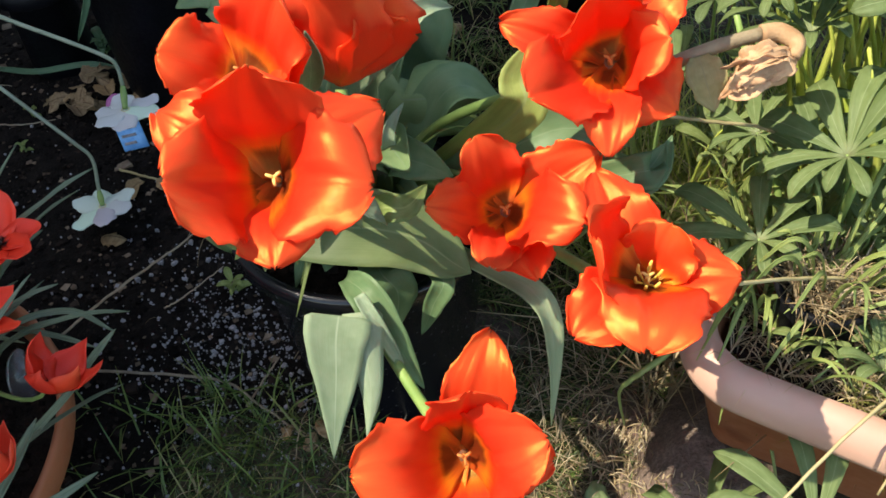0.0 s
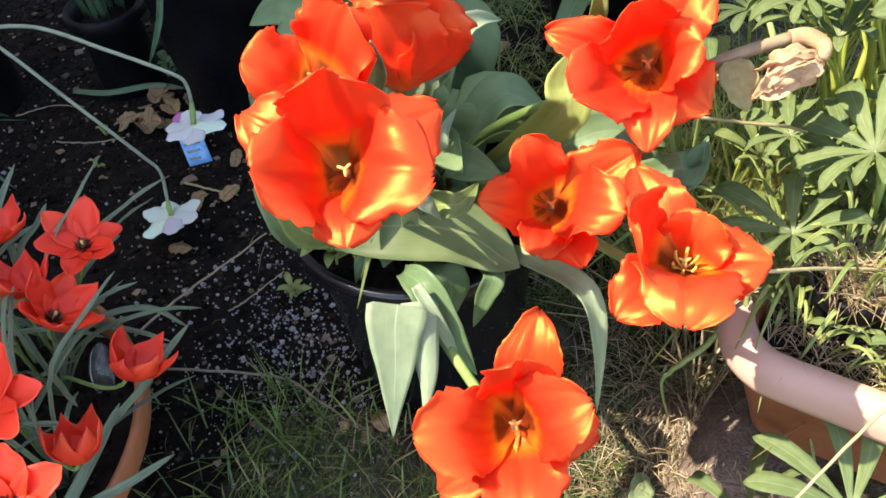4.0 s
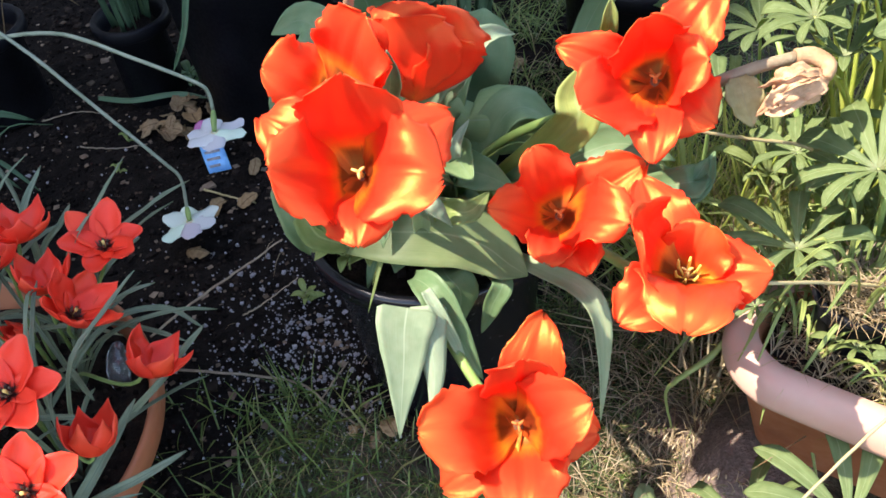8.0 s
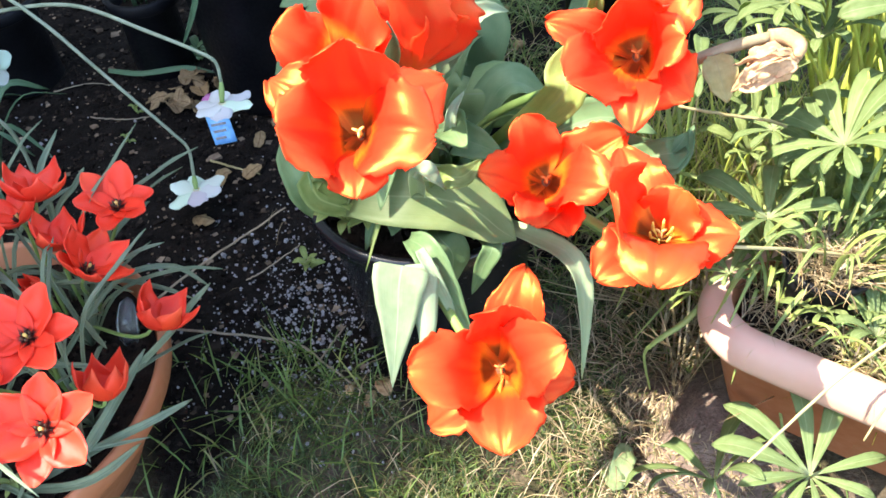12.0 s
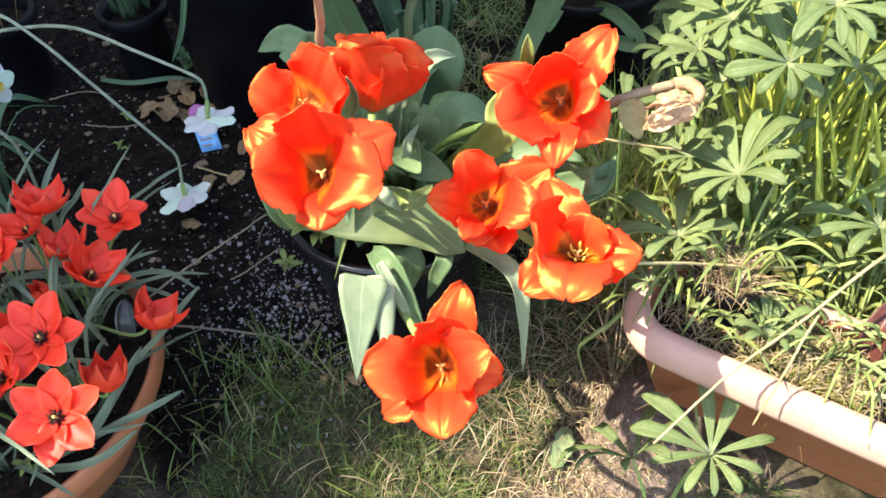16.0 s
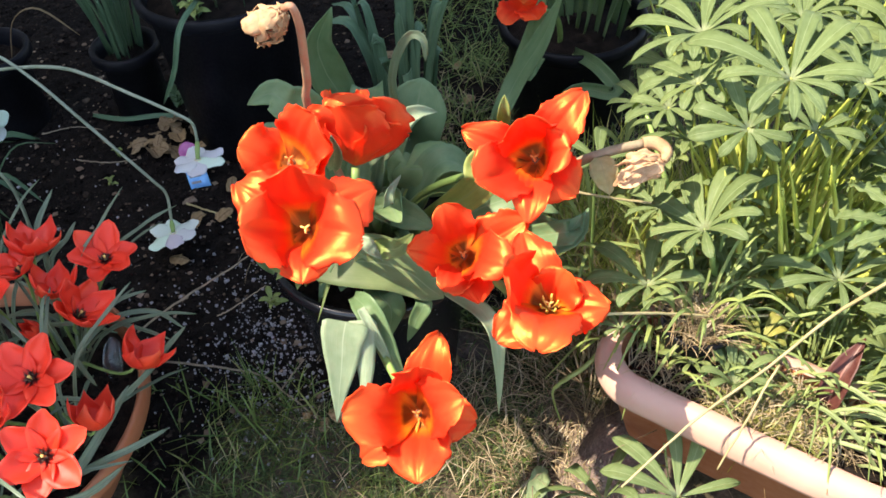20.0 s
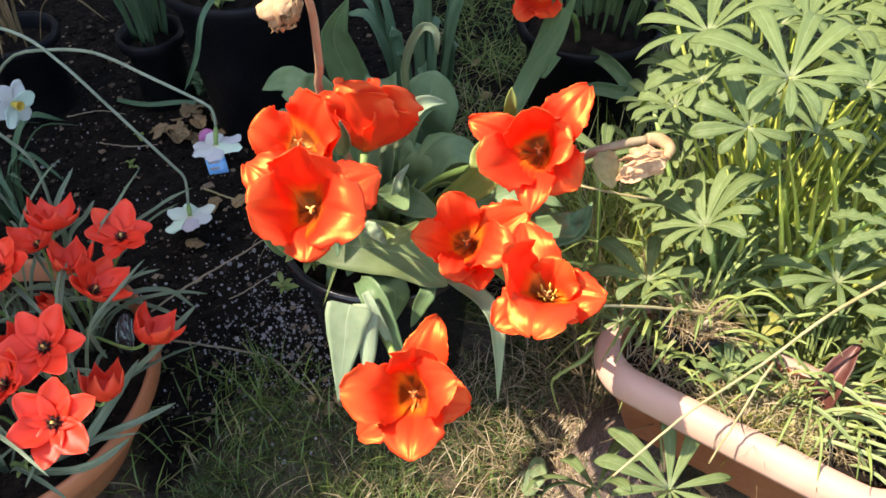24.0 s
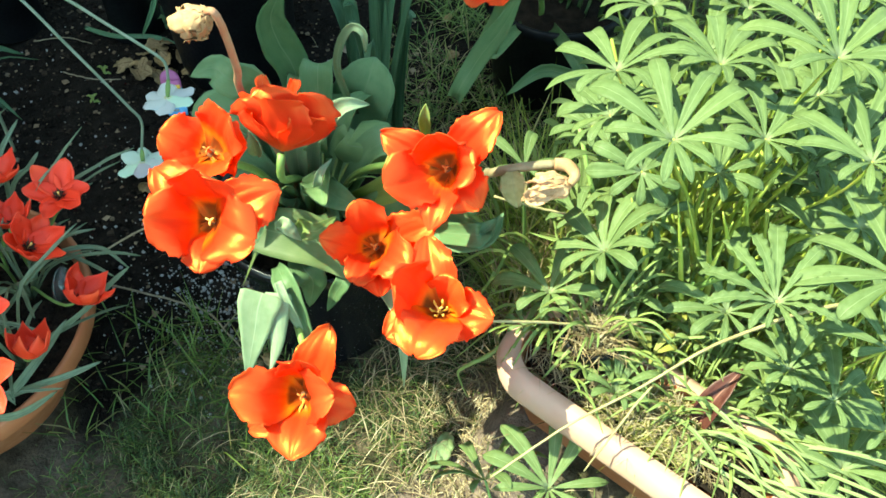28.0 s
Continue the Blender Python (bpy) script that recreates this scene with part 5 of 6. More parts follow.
tag_stub((-0.4718, 0.2197, 0.1240), 1)
tag_stub((-0.5104, 0.2191, 0.1240), 4)
m_clear, nodes_, links_, b_ = mat("clear_plastic")
b_.inputs["Base Color"].default_value = (0.75, 0.78, 0.8, 1)
b_.inputs["Roughness"].default_value = 0.12
b_.inputs["Transmission Weight"].default_value = 0.95
scoop = thing("plastic_shard", "cloudy clear plastic scoop stuck inside the bowl rim", "plastic piece")
scoop.location = (-0.3955, 0.4656, 0.1250)
leaf(scoop, [(-0.3879, 0.4385, 0.1220), (-0.3879, 0.4499, 0.1450), (-0.3886, 0.4707, 0.1600)], 0.022, "broad", 0.6, 0, m_clear, name="shell", label="curved clear plastic")


# ---- lupins ----
def leaflets(c, normal, size, count, seed, fold=0.24, droop=0.15, turn=0.0, wavy=0.0, raised=0.0):
    """A palmate leaf: the sheets of its leaflets round a hub, raised like a shallow funnel."""
    rng = np.random.RandomState(seed)
    n = unit(np.asarray(normal, float) + (0.0, 0.34, 0.0))
    s = unit(np.cross(n, (0.2, 0.9, 0.4)))
    w = np.cross(n, s)
    funnel = raised + rng.uniform(0.10, 0.34)
    for k in range(count):
        a = turn + (k + 0.5) * 2 * math.pi / count + rng.uniform(-0.16, 0.16)
        d = s * np.cos(a) + w * np.sin(a)
        l = size * rng.uniform(0.80, 1.14) * (0.90 + 0.34 * d[1])
        up = funnel + rng.uniform(-0.08, 0.12)
        lean = s * rng.uniform(-0.08, 0.08) + w * rng.uniform(-0.08, 0.08)
        p = curve([c + d * 0.001, c + d * l * 0.45 + n * l * up * 0.6, c + (d + lean * 0.5) * l * 0.8 + n * l * (up * 0.8 - droop * 0.3), c + (d + lean) * l + n * l * (up * 0.75 - droop)], 27 if wavy else 11)
        yield sheet(p, l * rng.uniform(0.18, 0.23) * (0.62 if wavy else 1.0) * (1.3 if size < 0.067 else 1.0), n, "leaflet", fold * rng.uniform(0.4, 1.6), 5, rng.uniform(-18, 18), 0.015 + wavy, seed + k, 7.0 if wavy else 3.0)


def lupin(name, label, foot, leaves, seed, material=None, stem_mat=None, group="", thick=0.0026, split=True):
    """leaves: (hub, normal, size, leaflets)."""
    ob = thing(name, label, "lupin", group)
    ob.location = foot
    off = np.asarray(foot, float)
    rng = np.random.RandomState(seed)
    for k, (hub, normal, size, count, *cupped) in enumerate(leaves):
        hub = np.asarray(hub, float) - off
        b = rng.uniform(-0.03, 0.03, 3) * (1, 1, 0)
        h = np.linalg.norm(hub - b)
        p1 = b + np.array([0, 0, h * 0.45]) + (hub - b) * (0.1, 0.1, 0)
        p2 = hub - unit(normal) * h * 0.2
        t = np.linspace(0, 1, 12)[:, None]
        path = (1 - t) ** 3 * b + 3 * (1 - t) ** 2 * t * p1 + 3 * (1 - t) * t ** 2 * p2 + t ** 3 * hub
        g = Geo()
        g.tube(path, [thick, thick * 0.8, thick * 0.5], 6)
        stalk = part("leaf_stalk", g, stem_mat or M_STEM_Y, ob)
        sheets = leaflets(hub, normal, size, count, seed * 100 + k, turn=rng.uniform(0, 6), wavy=0.13 if count > 11 else 0.0, raised=cupped[0] if cupped else 0.0)
        if split:
            for p in sheets:
                g = Geo()
                g.grid(p, 0.0005)
                part("leaflet", g, material or M_LUPIN, stalk)
        else:
            g = Geo()
            for p in sheets:
                g.grid(p, 0.0005)
            part("leaf", g, material or M_LUPIN, ob)
    return ob


def nrm(x, y, z=0.8):
    return (x, y, z)


BIG = (0.44, 0.60, 0.0)
lupin("lupin_plant", "tall lupin with large bright green hand-shaped leaves in the sun", BIG, [
    ((0.2937, 0.3696, 0.5789), nrm(-0.1, -0.45), 0.070, 10), ((0.2550, 0.4796, 0.5515), nrm(-0.25, -0.25), 0.074, 10), ((0.425, 0.454, 0.606), nrm(0.05, -0.35), 0.082, 11),
    ((0.352, 0.514, 0.541), nrm(0, -0.2), 0.062, 10), ((0.4039, 0.6602, 0.5000), nrm(0.1, -0.1), 0.068, 10), ((0.2563, 0.4705, 0.5053), nrm(-0.35, -0.3), 0.058, 10),
    ((0.283, 0.398, 0.510), nrm(-0.1, -0.75, 0.5), 0.050, 9), ((0.3932, 0.4478, 0.5153), nrm(0.1, -0.4), 0.052, 9), ((0.4566, 0.3833, 0.5614), nrm(-0.2, -0.3), 0.072, 9),
    ((0.4603, 0.6627, 0.5223), nrm(0, -0.2), 0.074, 10), ((0.3078, 0.6761, 0.4826), nrm(-0.2, -0.2), 0.062, 10), ((0.4995, 0.6223, 0.5511), nrm(0.2, -0.2), 0.08, 10),
    ((0.3745, 0.7916, 0.4390), nrm(0, 0), 0.07, 10), ((0.2756, 0.8254, 0.4103), nrm(-0.2, 0), 0.062, 10), ((0.4406, 0.5187, 0.4771), nrm(0, -0.3), 0.06, 9), ((0.3675, 0.4546, 0.4596), nrm(0.1, -0.5), 0.05, 9), ((0.2497, 0.5268, 0.4366), nrm(-0.3, -0.4), 0.05, 9)], 3)
lupin("lupin_plant", "wavy-leaved green lupin leaning over the trough", (0.56, 0.42, 0.0), [
    ((0.393, 0.289, 0.488), nrm(-0.1, -0.35), 0.060, 13), ((0.4894, 0.3131, 0.5049), nrm(-0.1, -0.3), 0.095, 10), ((0.5096, 0.2960, 0.4271), nrm(0.1, -0.3), 0.07, 9),
    ((0.4986, 0.2974, 0.3282), nrm(0.0, -0.3), 0.05, 9), ((0.4596, 0.3264, 0.3285), nrm(-0.1, -0.3), 0.05, 9), ((0.5346, 0.2701, 0.2411), nrm(0.0, -0.4), 0.065, 10), ((0.5602, 0.2910, 0.2928), nrm(0.0, -0.4), 0.06, 10),
    ((0.4849, 0.4538, 0.3858), nrm(0, -0.4), 0.055, 9), ((0.5160, 0.4446, 0.4140), nrm(0, -0.4), 0.06, 9)], 5)
lupin("lupin_plant", "low spreading lupin with folded green leaves behind the trough", (0.31, 0.50, 0.0), [
    ((0.225, 0.399, 0.315), nrm(-0.15, -0.3), 0.064, 8, 0.05), ((0.271, 0.408, 0.383), nrm(-0.45, -0.3), 0.066, 10, 0.15), ((0.3166, 0.4144, 0.2946), nrm(-0.35, -0.2), 0.056, 8, 0.15),
    ((0.2754, 0.4429, 0.3450), nrm(-0.2, -0.4), 0.045, 8), ((0.2036, 0.3957, 0.2521), nrm(-0.3, -0.3), 0.03, 8),
    ((0.3250, 0.4715, 0.3627), nrm(0, -0.5), 0.045, 8), ((0.4045, 0.3869, 0.3300), nrm(-0.1, -0.4), 0.074, 10, 0.10), ((0.2509, 0.4983, 0.3264), nrm(-0.3, -0.3), 0.045, 8)], 7, stem_mat=M_STEM)
lupin("lupin_seedling", "small pale green lupin with a few upright leaflets beside the tulips", (0.185, 0.56, 0.0), [
    ((0.186, 0.520, 0.375), nrm(0.0, -0.5), 0.042, 6)], 8, stem_mat=M_STEM)
lupin("lupin_seedling", "lupin shoot with fresh green leaves standing before the trough", (0.26, 0.265, 0.0), [
    ((0.2451, 0.2375, 0.1860), nrm(0.0, -0.45), 0.074, 10)], 9, stem_mat=M_STEM)
lupin("lupin_seedling", "lupin shoot with folded dark green leaves before the trough", (0.19, 0.25, 0.0), [
    ((0.1778, 0.2526, 0.1520), nrm(-0.30, 0.38), 0.074, 7, 0.15)], 10, stem_mat=M_STEM)
lupin("lupin_seedling", "young lupin seedling rooted in the trough", (0.29, 0.36, 0.205), [
    ((0.3050, 0.3232, 0.2520), nrm(0.0, -0.2), 0.044, 9, 0.35)], 12, stem_mat=M_STEM, thick=0.0014)
lupin("lupin_seedling", "small lupin in the shade behind tall leaves", (0.30, 0.80, 0.0), [
    ((0.2523, 0.6447, 0.3537), nrm(-0.2, -0.3), 0.050, 9), ((0.2990, 0.7182, 0.3527), nrm(-0.2, -0.3), 0.055, 9)], 13, stem_mat=M_STEM)
rng = np.random.RandomState(175)
middle = []
for k in range(20):
    x, y = rng.uniform(0.27, 0.56), rng.uniform(0.50, 0.78)
    middle.append(((x, y, rng.uniform(0.38, 0.48) + 0.1 * (x - 0.3)), nrm(rng.uniform(-0.35, 0.25), rng.uniform(-0.5, 0.0)), rng.uniform(0.055, 0.078), rng.randint(9, 12)))
lupin("lupin_plant", "full green lupin with overlapping hand-shaped leaves in the sun", (0.47, 0.68, 0.0), middle, 15)
rng = np.random.RandomState(177)
for j, (fx, fy, n, z0, z1) in enumerate(((0.36, 0.50, 6, 0.10, 0.28), (0.46, 0.44, 6, 0.10, 0.28), (0.56, 0.52, 7, 0.15, 0.36), (0.55, 0.33, 7, 0.10, 0.30), (0.27, 0.62, 5, 0.12, 0.28), (0.62, 0.40, 8, 0.15, 0.40), (0.50, 0.66, 6, 0.2, 0.40))):
    more = []
    for k in range(n):
        x, y = fx + rng.uniform(-0.09, 0.09), fy + rng.uniform(-0.08, 0.08)
        more.append(((x, y, rng.uniform(z0, z1)), nrm(rng.uniform(-0.6, 0.4), rng.uniform(-0.8, 0.1)), rng.uniform(0.034, 0.056), rng.randint(5, 9), rng.uniform(0.2, 0.7)))
    lupin("lupin_plant", "leafy young lupin filling the space between the taller stalks", (fx, fy, 0.0), more, 130 + j, M_LUPIN_YOUNG, group="young lupins between the stalks", thick=0.002)
rng = np.random.RandomState(77)
for j, (fx, fy) in enumerate(((0.62, 0.75), (0.50, 0.95), (0.85, 0.60), (0.75, 1.05))):
    more = []
    for k in range(13):
        x, y = fx + rng.uniform(-0.19, 0.19), fy + rng.uniform(-0.19, 0.19)
        more.append(((x, y, rng.uniform(0.20, 0.50)), nrm(rng.uniform(-0.4, 0.3), rng.uniform(-0.6, 0.1)), rng.uniform(0.06, 0.09), rng.randint(8, 11)))
    lupin("lupin_plant", "dense bushy lupin with many hand-shaped green leaves", (fx, fy, 0.0), more, 30 + j, group="lupins behind the trough", split=False)
tall = thing("lupin_stalks", "bundle of upright yellow-green lupin stalks", "lupin")
tall.location = (0.40, 0.56, 0.0)
for k in range(54):
    crown = np.array(((-0.06, -0.06, 0.0), (0.03, -0.03, 0.0), (0.12, 0.02, 0.0), (-0.02, 0.08, 0.0))[k % 4])
    b = crown + (rng.uniform(-0.022, 0.022), rng.uniform(-0.022, 0.022), 0.0)
    l = rng.uniform(0.24, 0.46)
    d = np.array([rng.uniform(-0.35, 0.45), rng.uniform(-0.35, 0.25), 0])
    g = Geo()
    g.tube(curve([b, b + d * l * 0.25 + (0, 0, l * 0.5), b + d * l + (0, 0, l)], 9), [0.0056, 0.0044, 0.0024] if k % 3 else [0.0036, 0.0028, 0.0018], 8)
    part("stalk", g, M_STEM_Y if k % 4 else M_STEM, tall)

for points in (
        ((0.3770, 0.4286, 0.2400), (0.3817, 0.4164, 0.3300), (0.3860, 0.4211, 0.4300)),
        ((0.3770, 0.4286, 0.2400), (0.3579, 0.4305, 0.3400), (0.3321, 0.4313, 0.4400)),
        ((0.3274, 0.4471, 0.3000), (0.3112, 0.4512, 0.3600), (0.2916, 0.4491, 0.4200)),
        ((0.3912, 0.4555, 0.2800), (0.3705, 0.4406, 0.3600), (0.3383, 0.4267, 0.4500)),
        ((0.4145, 0.4302, 0.3300), (0.3897, 0.4128, 0.4000), (0.3671, 0.4057, 0.4600)),
        ((0.4032, 0.4483, 0.2700), (0.3792, 0.4298, 0.3700), (0.3577, 0.4062, 0.4600)),
        ):
    foot = np.asarray(points[0]) * (1, 1, 0) + ((np.asarray(points[0]) - np.asarray(points[1])) * (0.6, 0.6, 0))
    g = Geo()
    g.tube(curve([foot, *points], 16) - np.asarray(tall.location), [0.0038, 0.0036, 0.0032, 0.0024, 0.0006], 8)
    part("stalk", g, M_STEM_Y, tall)


# ---- stems lying across the trough ----
def lone_stem(name, label, points, radius, material, category="stem", seed=0):
    ob = thing(name, label, category)
    ob.location = points[0]
    g = Geo()
    p = curve(points, 26)
    p += np.random.RandomState(seed).uniform(-1, 1, p.shape) * 0.0004
    g.tube(p - np.asarray(points[0]), radius, 7)
    part("stalk", g, material, ob)
    return ob


lone_stem("straw_stem", "long straw-coloured stem lying across the trough rim", [(0.1819, 0.2172, 0.2438), (0.2172, 0.2405, 0.2648), (0.2569, 0.2657, 0.2870), (0.3144, 0.2954, 0.3110), (0.3737, 0.3262, 0.3483), (0.4127, 0.3273, 0.3962), (0.4635, 0.3465, 0.4065), (0.5384, 0.3644, 0.4138)], [0.0011, 0.0013, 0.0017, 0.0022], M_STRAW_STEM, seed=1)
lone_stem("straw_stem", "thin bent straw stem crossing the trough rim", [(0.2762, 0.2421, 0.2294), (0.2971, 0.2623, 0.2745), (0.3135, 0.2816, 0.3006), (0.3295, 0.3001, 0.3133)], [0.0009, 0.0012, 0.0013], M_STRAW_STEM, seed=2)
lone_stem("straw_stem", "pale straw stem running behind the tulips into the lupins", [(0.1521, 0.3157, 0.3720), (0.1940, 0.3370, 0.3468), (0.2499, 0.3637, 0.3119), (0.3085, 0.3823, 0.2833), (0.3744, 0.3983, 0.2646)], 0.0014, M_STRAW_STEM, seed=3)
lone_stem("straw_stem", "pale flower stem lying behind the open tulip", [(0.1560, 0.4665, 0.3815), (0.1969, 0.4694, 0.3682), (0.2389, 0.4730, 0.3555), (0.2752, 0.4783, 0.3308)], 0.0014, M_STRAW_STEM, seed=4)
lone_stem("bent_grass_stem", "arching green blade reaching down to the straw", [(0.1956, 0.3985, 0.2301), (0.1708, 0.3787, 0.2122), (0.1410, 0.3690, 0.1906), (0.1351, 0.3716, 0.1655), (0.1478, 0.3791, 0.1025)], [0.0028, 0.0028, 0.0016, 0.001], M_BLADE, seed=5)


# ---- things in and round the trough ----
def in_trough(s_, d, z):
    return np.array([0.320 + s_ * 0.85 + d * 0.527, 0.326 - s_ * 0.527 + d * 0.85, z])


clump("grass_tuft", "lush tuft of green grass growing out of the trough", in_trough(-0.11, 0.035, 0)[:2], 0.205, 44, (0.05, 0.12), 0.0035, (0.3, 0.8), M_BLADE, 61, 0.035, 0.7, category="grass", bias=(0.15, 0.25))
clump("grass_tuft", "long grass leaning over the end of the trough", in_trough(-0.115, 0.05, 0)[:2], 0.20, 28, (0.06, 0.10), 0.0032, (0.1, 0.45), M_BLADE, 161, 0.035, 0.6, category="grass", bias=(0.15, -0.05))
clump("grass_tuft", "fresh grass along the hidden rim of the trough", in_trough(-0.06, 0.085, 0)[:2], 0.06, 44, (0.16, 0.24), 0.0036, (0.03, 0.22), M_BLADE, 162, 0.06, 0.35, category="grass", bias=(0.1, 0.1))
clump("grass_tuft", "loose green grass standing along the rim of the trough", in_trough(-0.09, -0.01, 0)[:2], 0.225, 14, (0.05, 0.10), 0.0034, (0.2, 0.6), M_BLADE, 164, 0.04, 0.6, category="grass", bias=(0.3, 0.0))
lupin("lupin_seedling", "small fresh lupin seedling in the middle of the trough", (*in_trough(-0.05, -0.005, 0)[:2], 0.225), [
    (in_trough(-0.055, -0.01, 0.255), nrm(-0.1, -0.2), 0.030, 8), (in_trough(-0.025, 0.005, 0.262), nrm(0.2, -0.2), 0.026, 8), (in_trough(-0.08, 0.015, 0.268), nrm(-0.2, 0.0), 0.028, 7), (in_trough(0.01, -0.005, 0.25), nrm(0.2, -0.3), 0.022, 8)], 171, M_LUPIN_YOUNG, M_STEM, thick=0.0012)
lupin("lupin_seedling", "yellowed lupin seedling beside the sunken pot", (*in_trough(0.02, 0.03, 0)[:2], 0.225), [
    ((0.3406, 0.3665, 0.2620), nrm(0.0, -0.2), 0.034, 9, 0.3), ((0.3804, 0.3886, 0.2700), nrm(0.2, -0.2), 0.028, 7, 0.3), ((0.3729, 0.4097, 0.2800), nrm(-0.2, 0.0), 0.030, 7, 0.3)], 172, M_LUPIN_YELLOW, M_STRAW_STEM, thick=0.0012)
clump("grass_tuft", "thin green grass standing in the trough", in_trough(-0.05, 0.045, 0)[:2], 0.205, 30, (0.05, 0.12), 0.0035, (0.3, 0.8), M_BLADE, 60, 0.03, 0.7, category="grass", bias=(0.2, 0.3))
clump("grass_tuft", "thin green grass hiding the far rim of the trough", in_trough(0.055, 0.035, 0)[:2], 0.205, 46, (0.05, 0.10), 0.0030, (0.2, 0.8), M_BLADE, 168, 0.05, 0.6, category="grass", bias=(0.25, 0.1))
clump("grass_tuft", "loose grass standing behind the dark red leaf", in_trough(0.10, 0.045, 0)[:2], 0.205, 34, (0.05, 0.10), 0.0030, (0.2, 0.8), M_BLADE, 169, 0.035, 0.6, category="grass", bias=(0.1, -0.2))
straps = thing("grass_tuft", "long pale green strap leaves sweeping over the end of the trough", "grass")
straps.location = in_trough(0.02, 0.03, 0.205)
rng = np.random.RandomState(62)
for k in range(28):
    b = in_trough(rng.uniform(0.02, 0.14), rng.uniform(-0.02, 0.05), 0.203)
    aim = np.array([rng.uniform(0.08, 0.24), rng.uniform(-0.125, -0.015), 0.0])
    if k % 6 == 0:
        aim = np.array([rng.uniform(0.05, 0.10), rng.uniform(-0.11, -0.06), 0.0])
    h = rng.uniform(0.035, 0.062)
    leaf(straps, [b, b + aim * 0.28 + (0, 0, h), b + aim * 0.68 + (0, 0, h * rng.uniform(0.95, 1.15)), b + aim * 1.08 + (0, 0, h * rng.uniform(-0.1, 0.8))], rng.uniform(0.0024, 0.0050), "strap", 0.35, rng.uniform(-30, 30), M_SWEEP, (0, -0.2, 1), seed=k, ruffle=0.0, n=12)
for j in range(3):
    low = []
    for k in range(5):
        hub = in_trough(-0.08 + 0.11 * j + rng.uniform(-0.06, 0.06), rng.uniform(0.07, 0.13), rng.uniform(0.20, 0.30))
        low.append((hub, nrm(rng.uniform(-0.4, 0.2), rng.uniform(-0.3, 0.1)), rng.uniform(0.030, 0.048), rng.randint(6, 9), rng.uniform(0.3, 0.7)))
    foot = in_trough(-0.08 + 0.11 * j, 0.10, 0.0)
    lupin("lupin_seedling", "young lupin with small folded leaves along the trough", (foot[0], foot[1], 0.05), low, 50 + j, M_LUPIN_YOUNG, group="young lupins along the trough", thick=0.0016)
clump("grass_tuft", "thin green grass growing among the lupin stalks", (0.30, 0.56), 0.0, 60, (0.12, 0.30), 0.005, (0.2, 0.6), M_BLADE, 63, 0.08, 0.5, category="grass")
clump("grass_tuft", "tall green grass among the lupins", (0.22, 0.62), 0.0, 40, (0.12, 0.30), 0.006, (0.2, 0.7), M_BLADE, 64, 0.08, 0.6, category="grass")
clump("grass_tuft", "tall fresh grass between the lupin stalks", (0.45, 0.50), 0.0, 50, (0.15, 0.32), 0.006, (0.2, 0.6), M_BLADE, 65, 0.10, 0.5, category="grass")
clump("grass_tuft", "long grass blades in the tulip pot", (-0.05, 0.53), 0.235, 12, (0.08, 0.14), 0.004, (0.5, 0.9), M_BLADE, 66, 0.03, 0.8, category="grass")
pot("flower_pot", "small black plastic pot of dry grass sunk in the trough", (*in_trough(-0.065, 0.023, 0)[:2], 0.200), 0.037, 0.085, 0.029, 0.004, soil=0.012, lip=0.010, heap=0.008)
red_leaf = thing("dark_red_leaf", "dark maroon leaf standing upright in the trough", "leaf")
red_leaf.location = (0.4026, 0.3091, 0.2150)
leaf(red_leaf, [(0.3920, 0.3000, 0.2220), (0.4020, 0.3180, 0.2600), (0.4280, 0.3450, 0.2920)], 0.026, "leaf", 0.5, 0, M_MAROON, (-0.4, -0.3, 0.6), name="blade")


# ---- tulips behind ----
back_tulip = tulip((0.125, 0.845, 0.385), (0.0, -0.45, 0.8), [((0.095, 0.80, 0.372), 0.04, 75, 50, 0.7, 0.2), ((0.14, 0.80, 0.375), 0.042, 75, 45, 0.7, 0.2), ((0.10, 0.86, 0.43), 0.045, 70, 25, 0.8, 0.2), ((0.16, 0.87, 0.42), 0.045, 70, 25, 0.8, 0.2), ((0.13, 0.83, 0.43), 0.045, 70, 25, 0.8, 0.2)], (0.20, 1.05, 0.175), "red tulip of the back pot leaning forward", 9, False, "tulips in the back pot")
leaf(back_tulip, [(0.14, 1.0, 0.18), (0.0873, 0.7683, 0.2400), (0.1138, 0.7801, 0.3000), (0.1449, 0.7785, 0.3600), (0.1675, 0.7718, 0.4300)], 0.030, "spear", 0.35, 25, M_LEAF)
leaf(back_tulip, [(0.17, 1.02, 0.18), (0.1249, 0.8361, 0.2700), (0.1390, 0.8401, 0.3300), (0.1540, 0.8475, 0.4000)], 0.030, "leaf", 0.4)
leaf(back_tulip, [(0.22, 1.02, 0.18), (0.2442, 0.9171, 0.2200), (0.2665, 0.8797, 0.2000), (0.2092, 0.8898, 0.2000), (0.1568, 0.8498, 0.1800)], 0.022, "strap", 0.4, 0, M_LEAF)
clump("tulip_leaves", "dark upright tulip leaves in the back pot", (0.225, 1.10), 0.175, 26, (0.16, 0.30), 0.022, (0.1, 0.5), M_LEAF, 71, 0.08, 0.4, "leaf")
clump("tulip_leaves", "upright blue-green strap leaves behind the tulip pot", (-0.04, 0.86), 0.0, 16, (0.30, 0.44), 0.016, (0.02, 0.22), M_STRAP, 72, 0.04, 0.2)
hook = thing("tulip_leaf", "narrow leaf hooked over at its pale tip", "leaf")
hook.location = (-0.02, 0.70, 0.22)
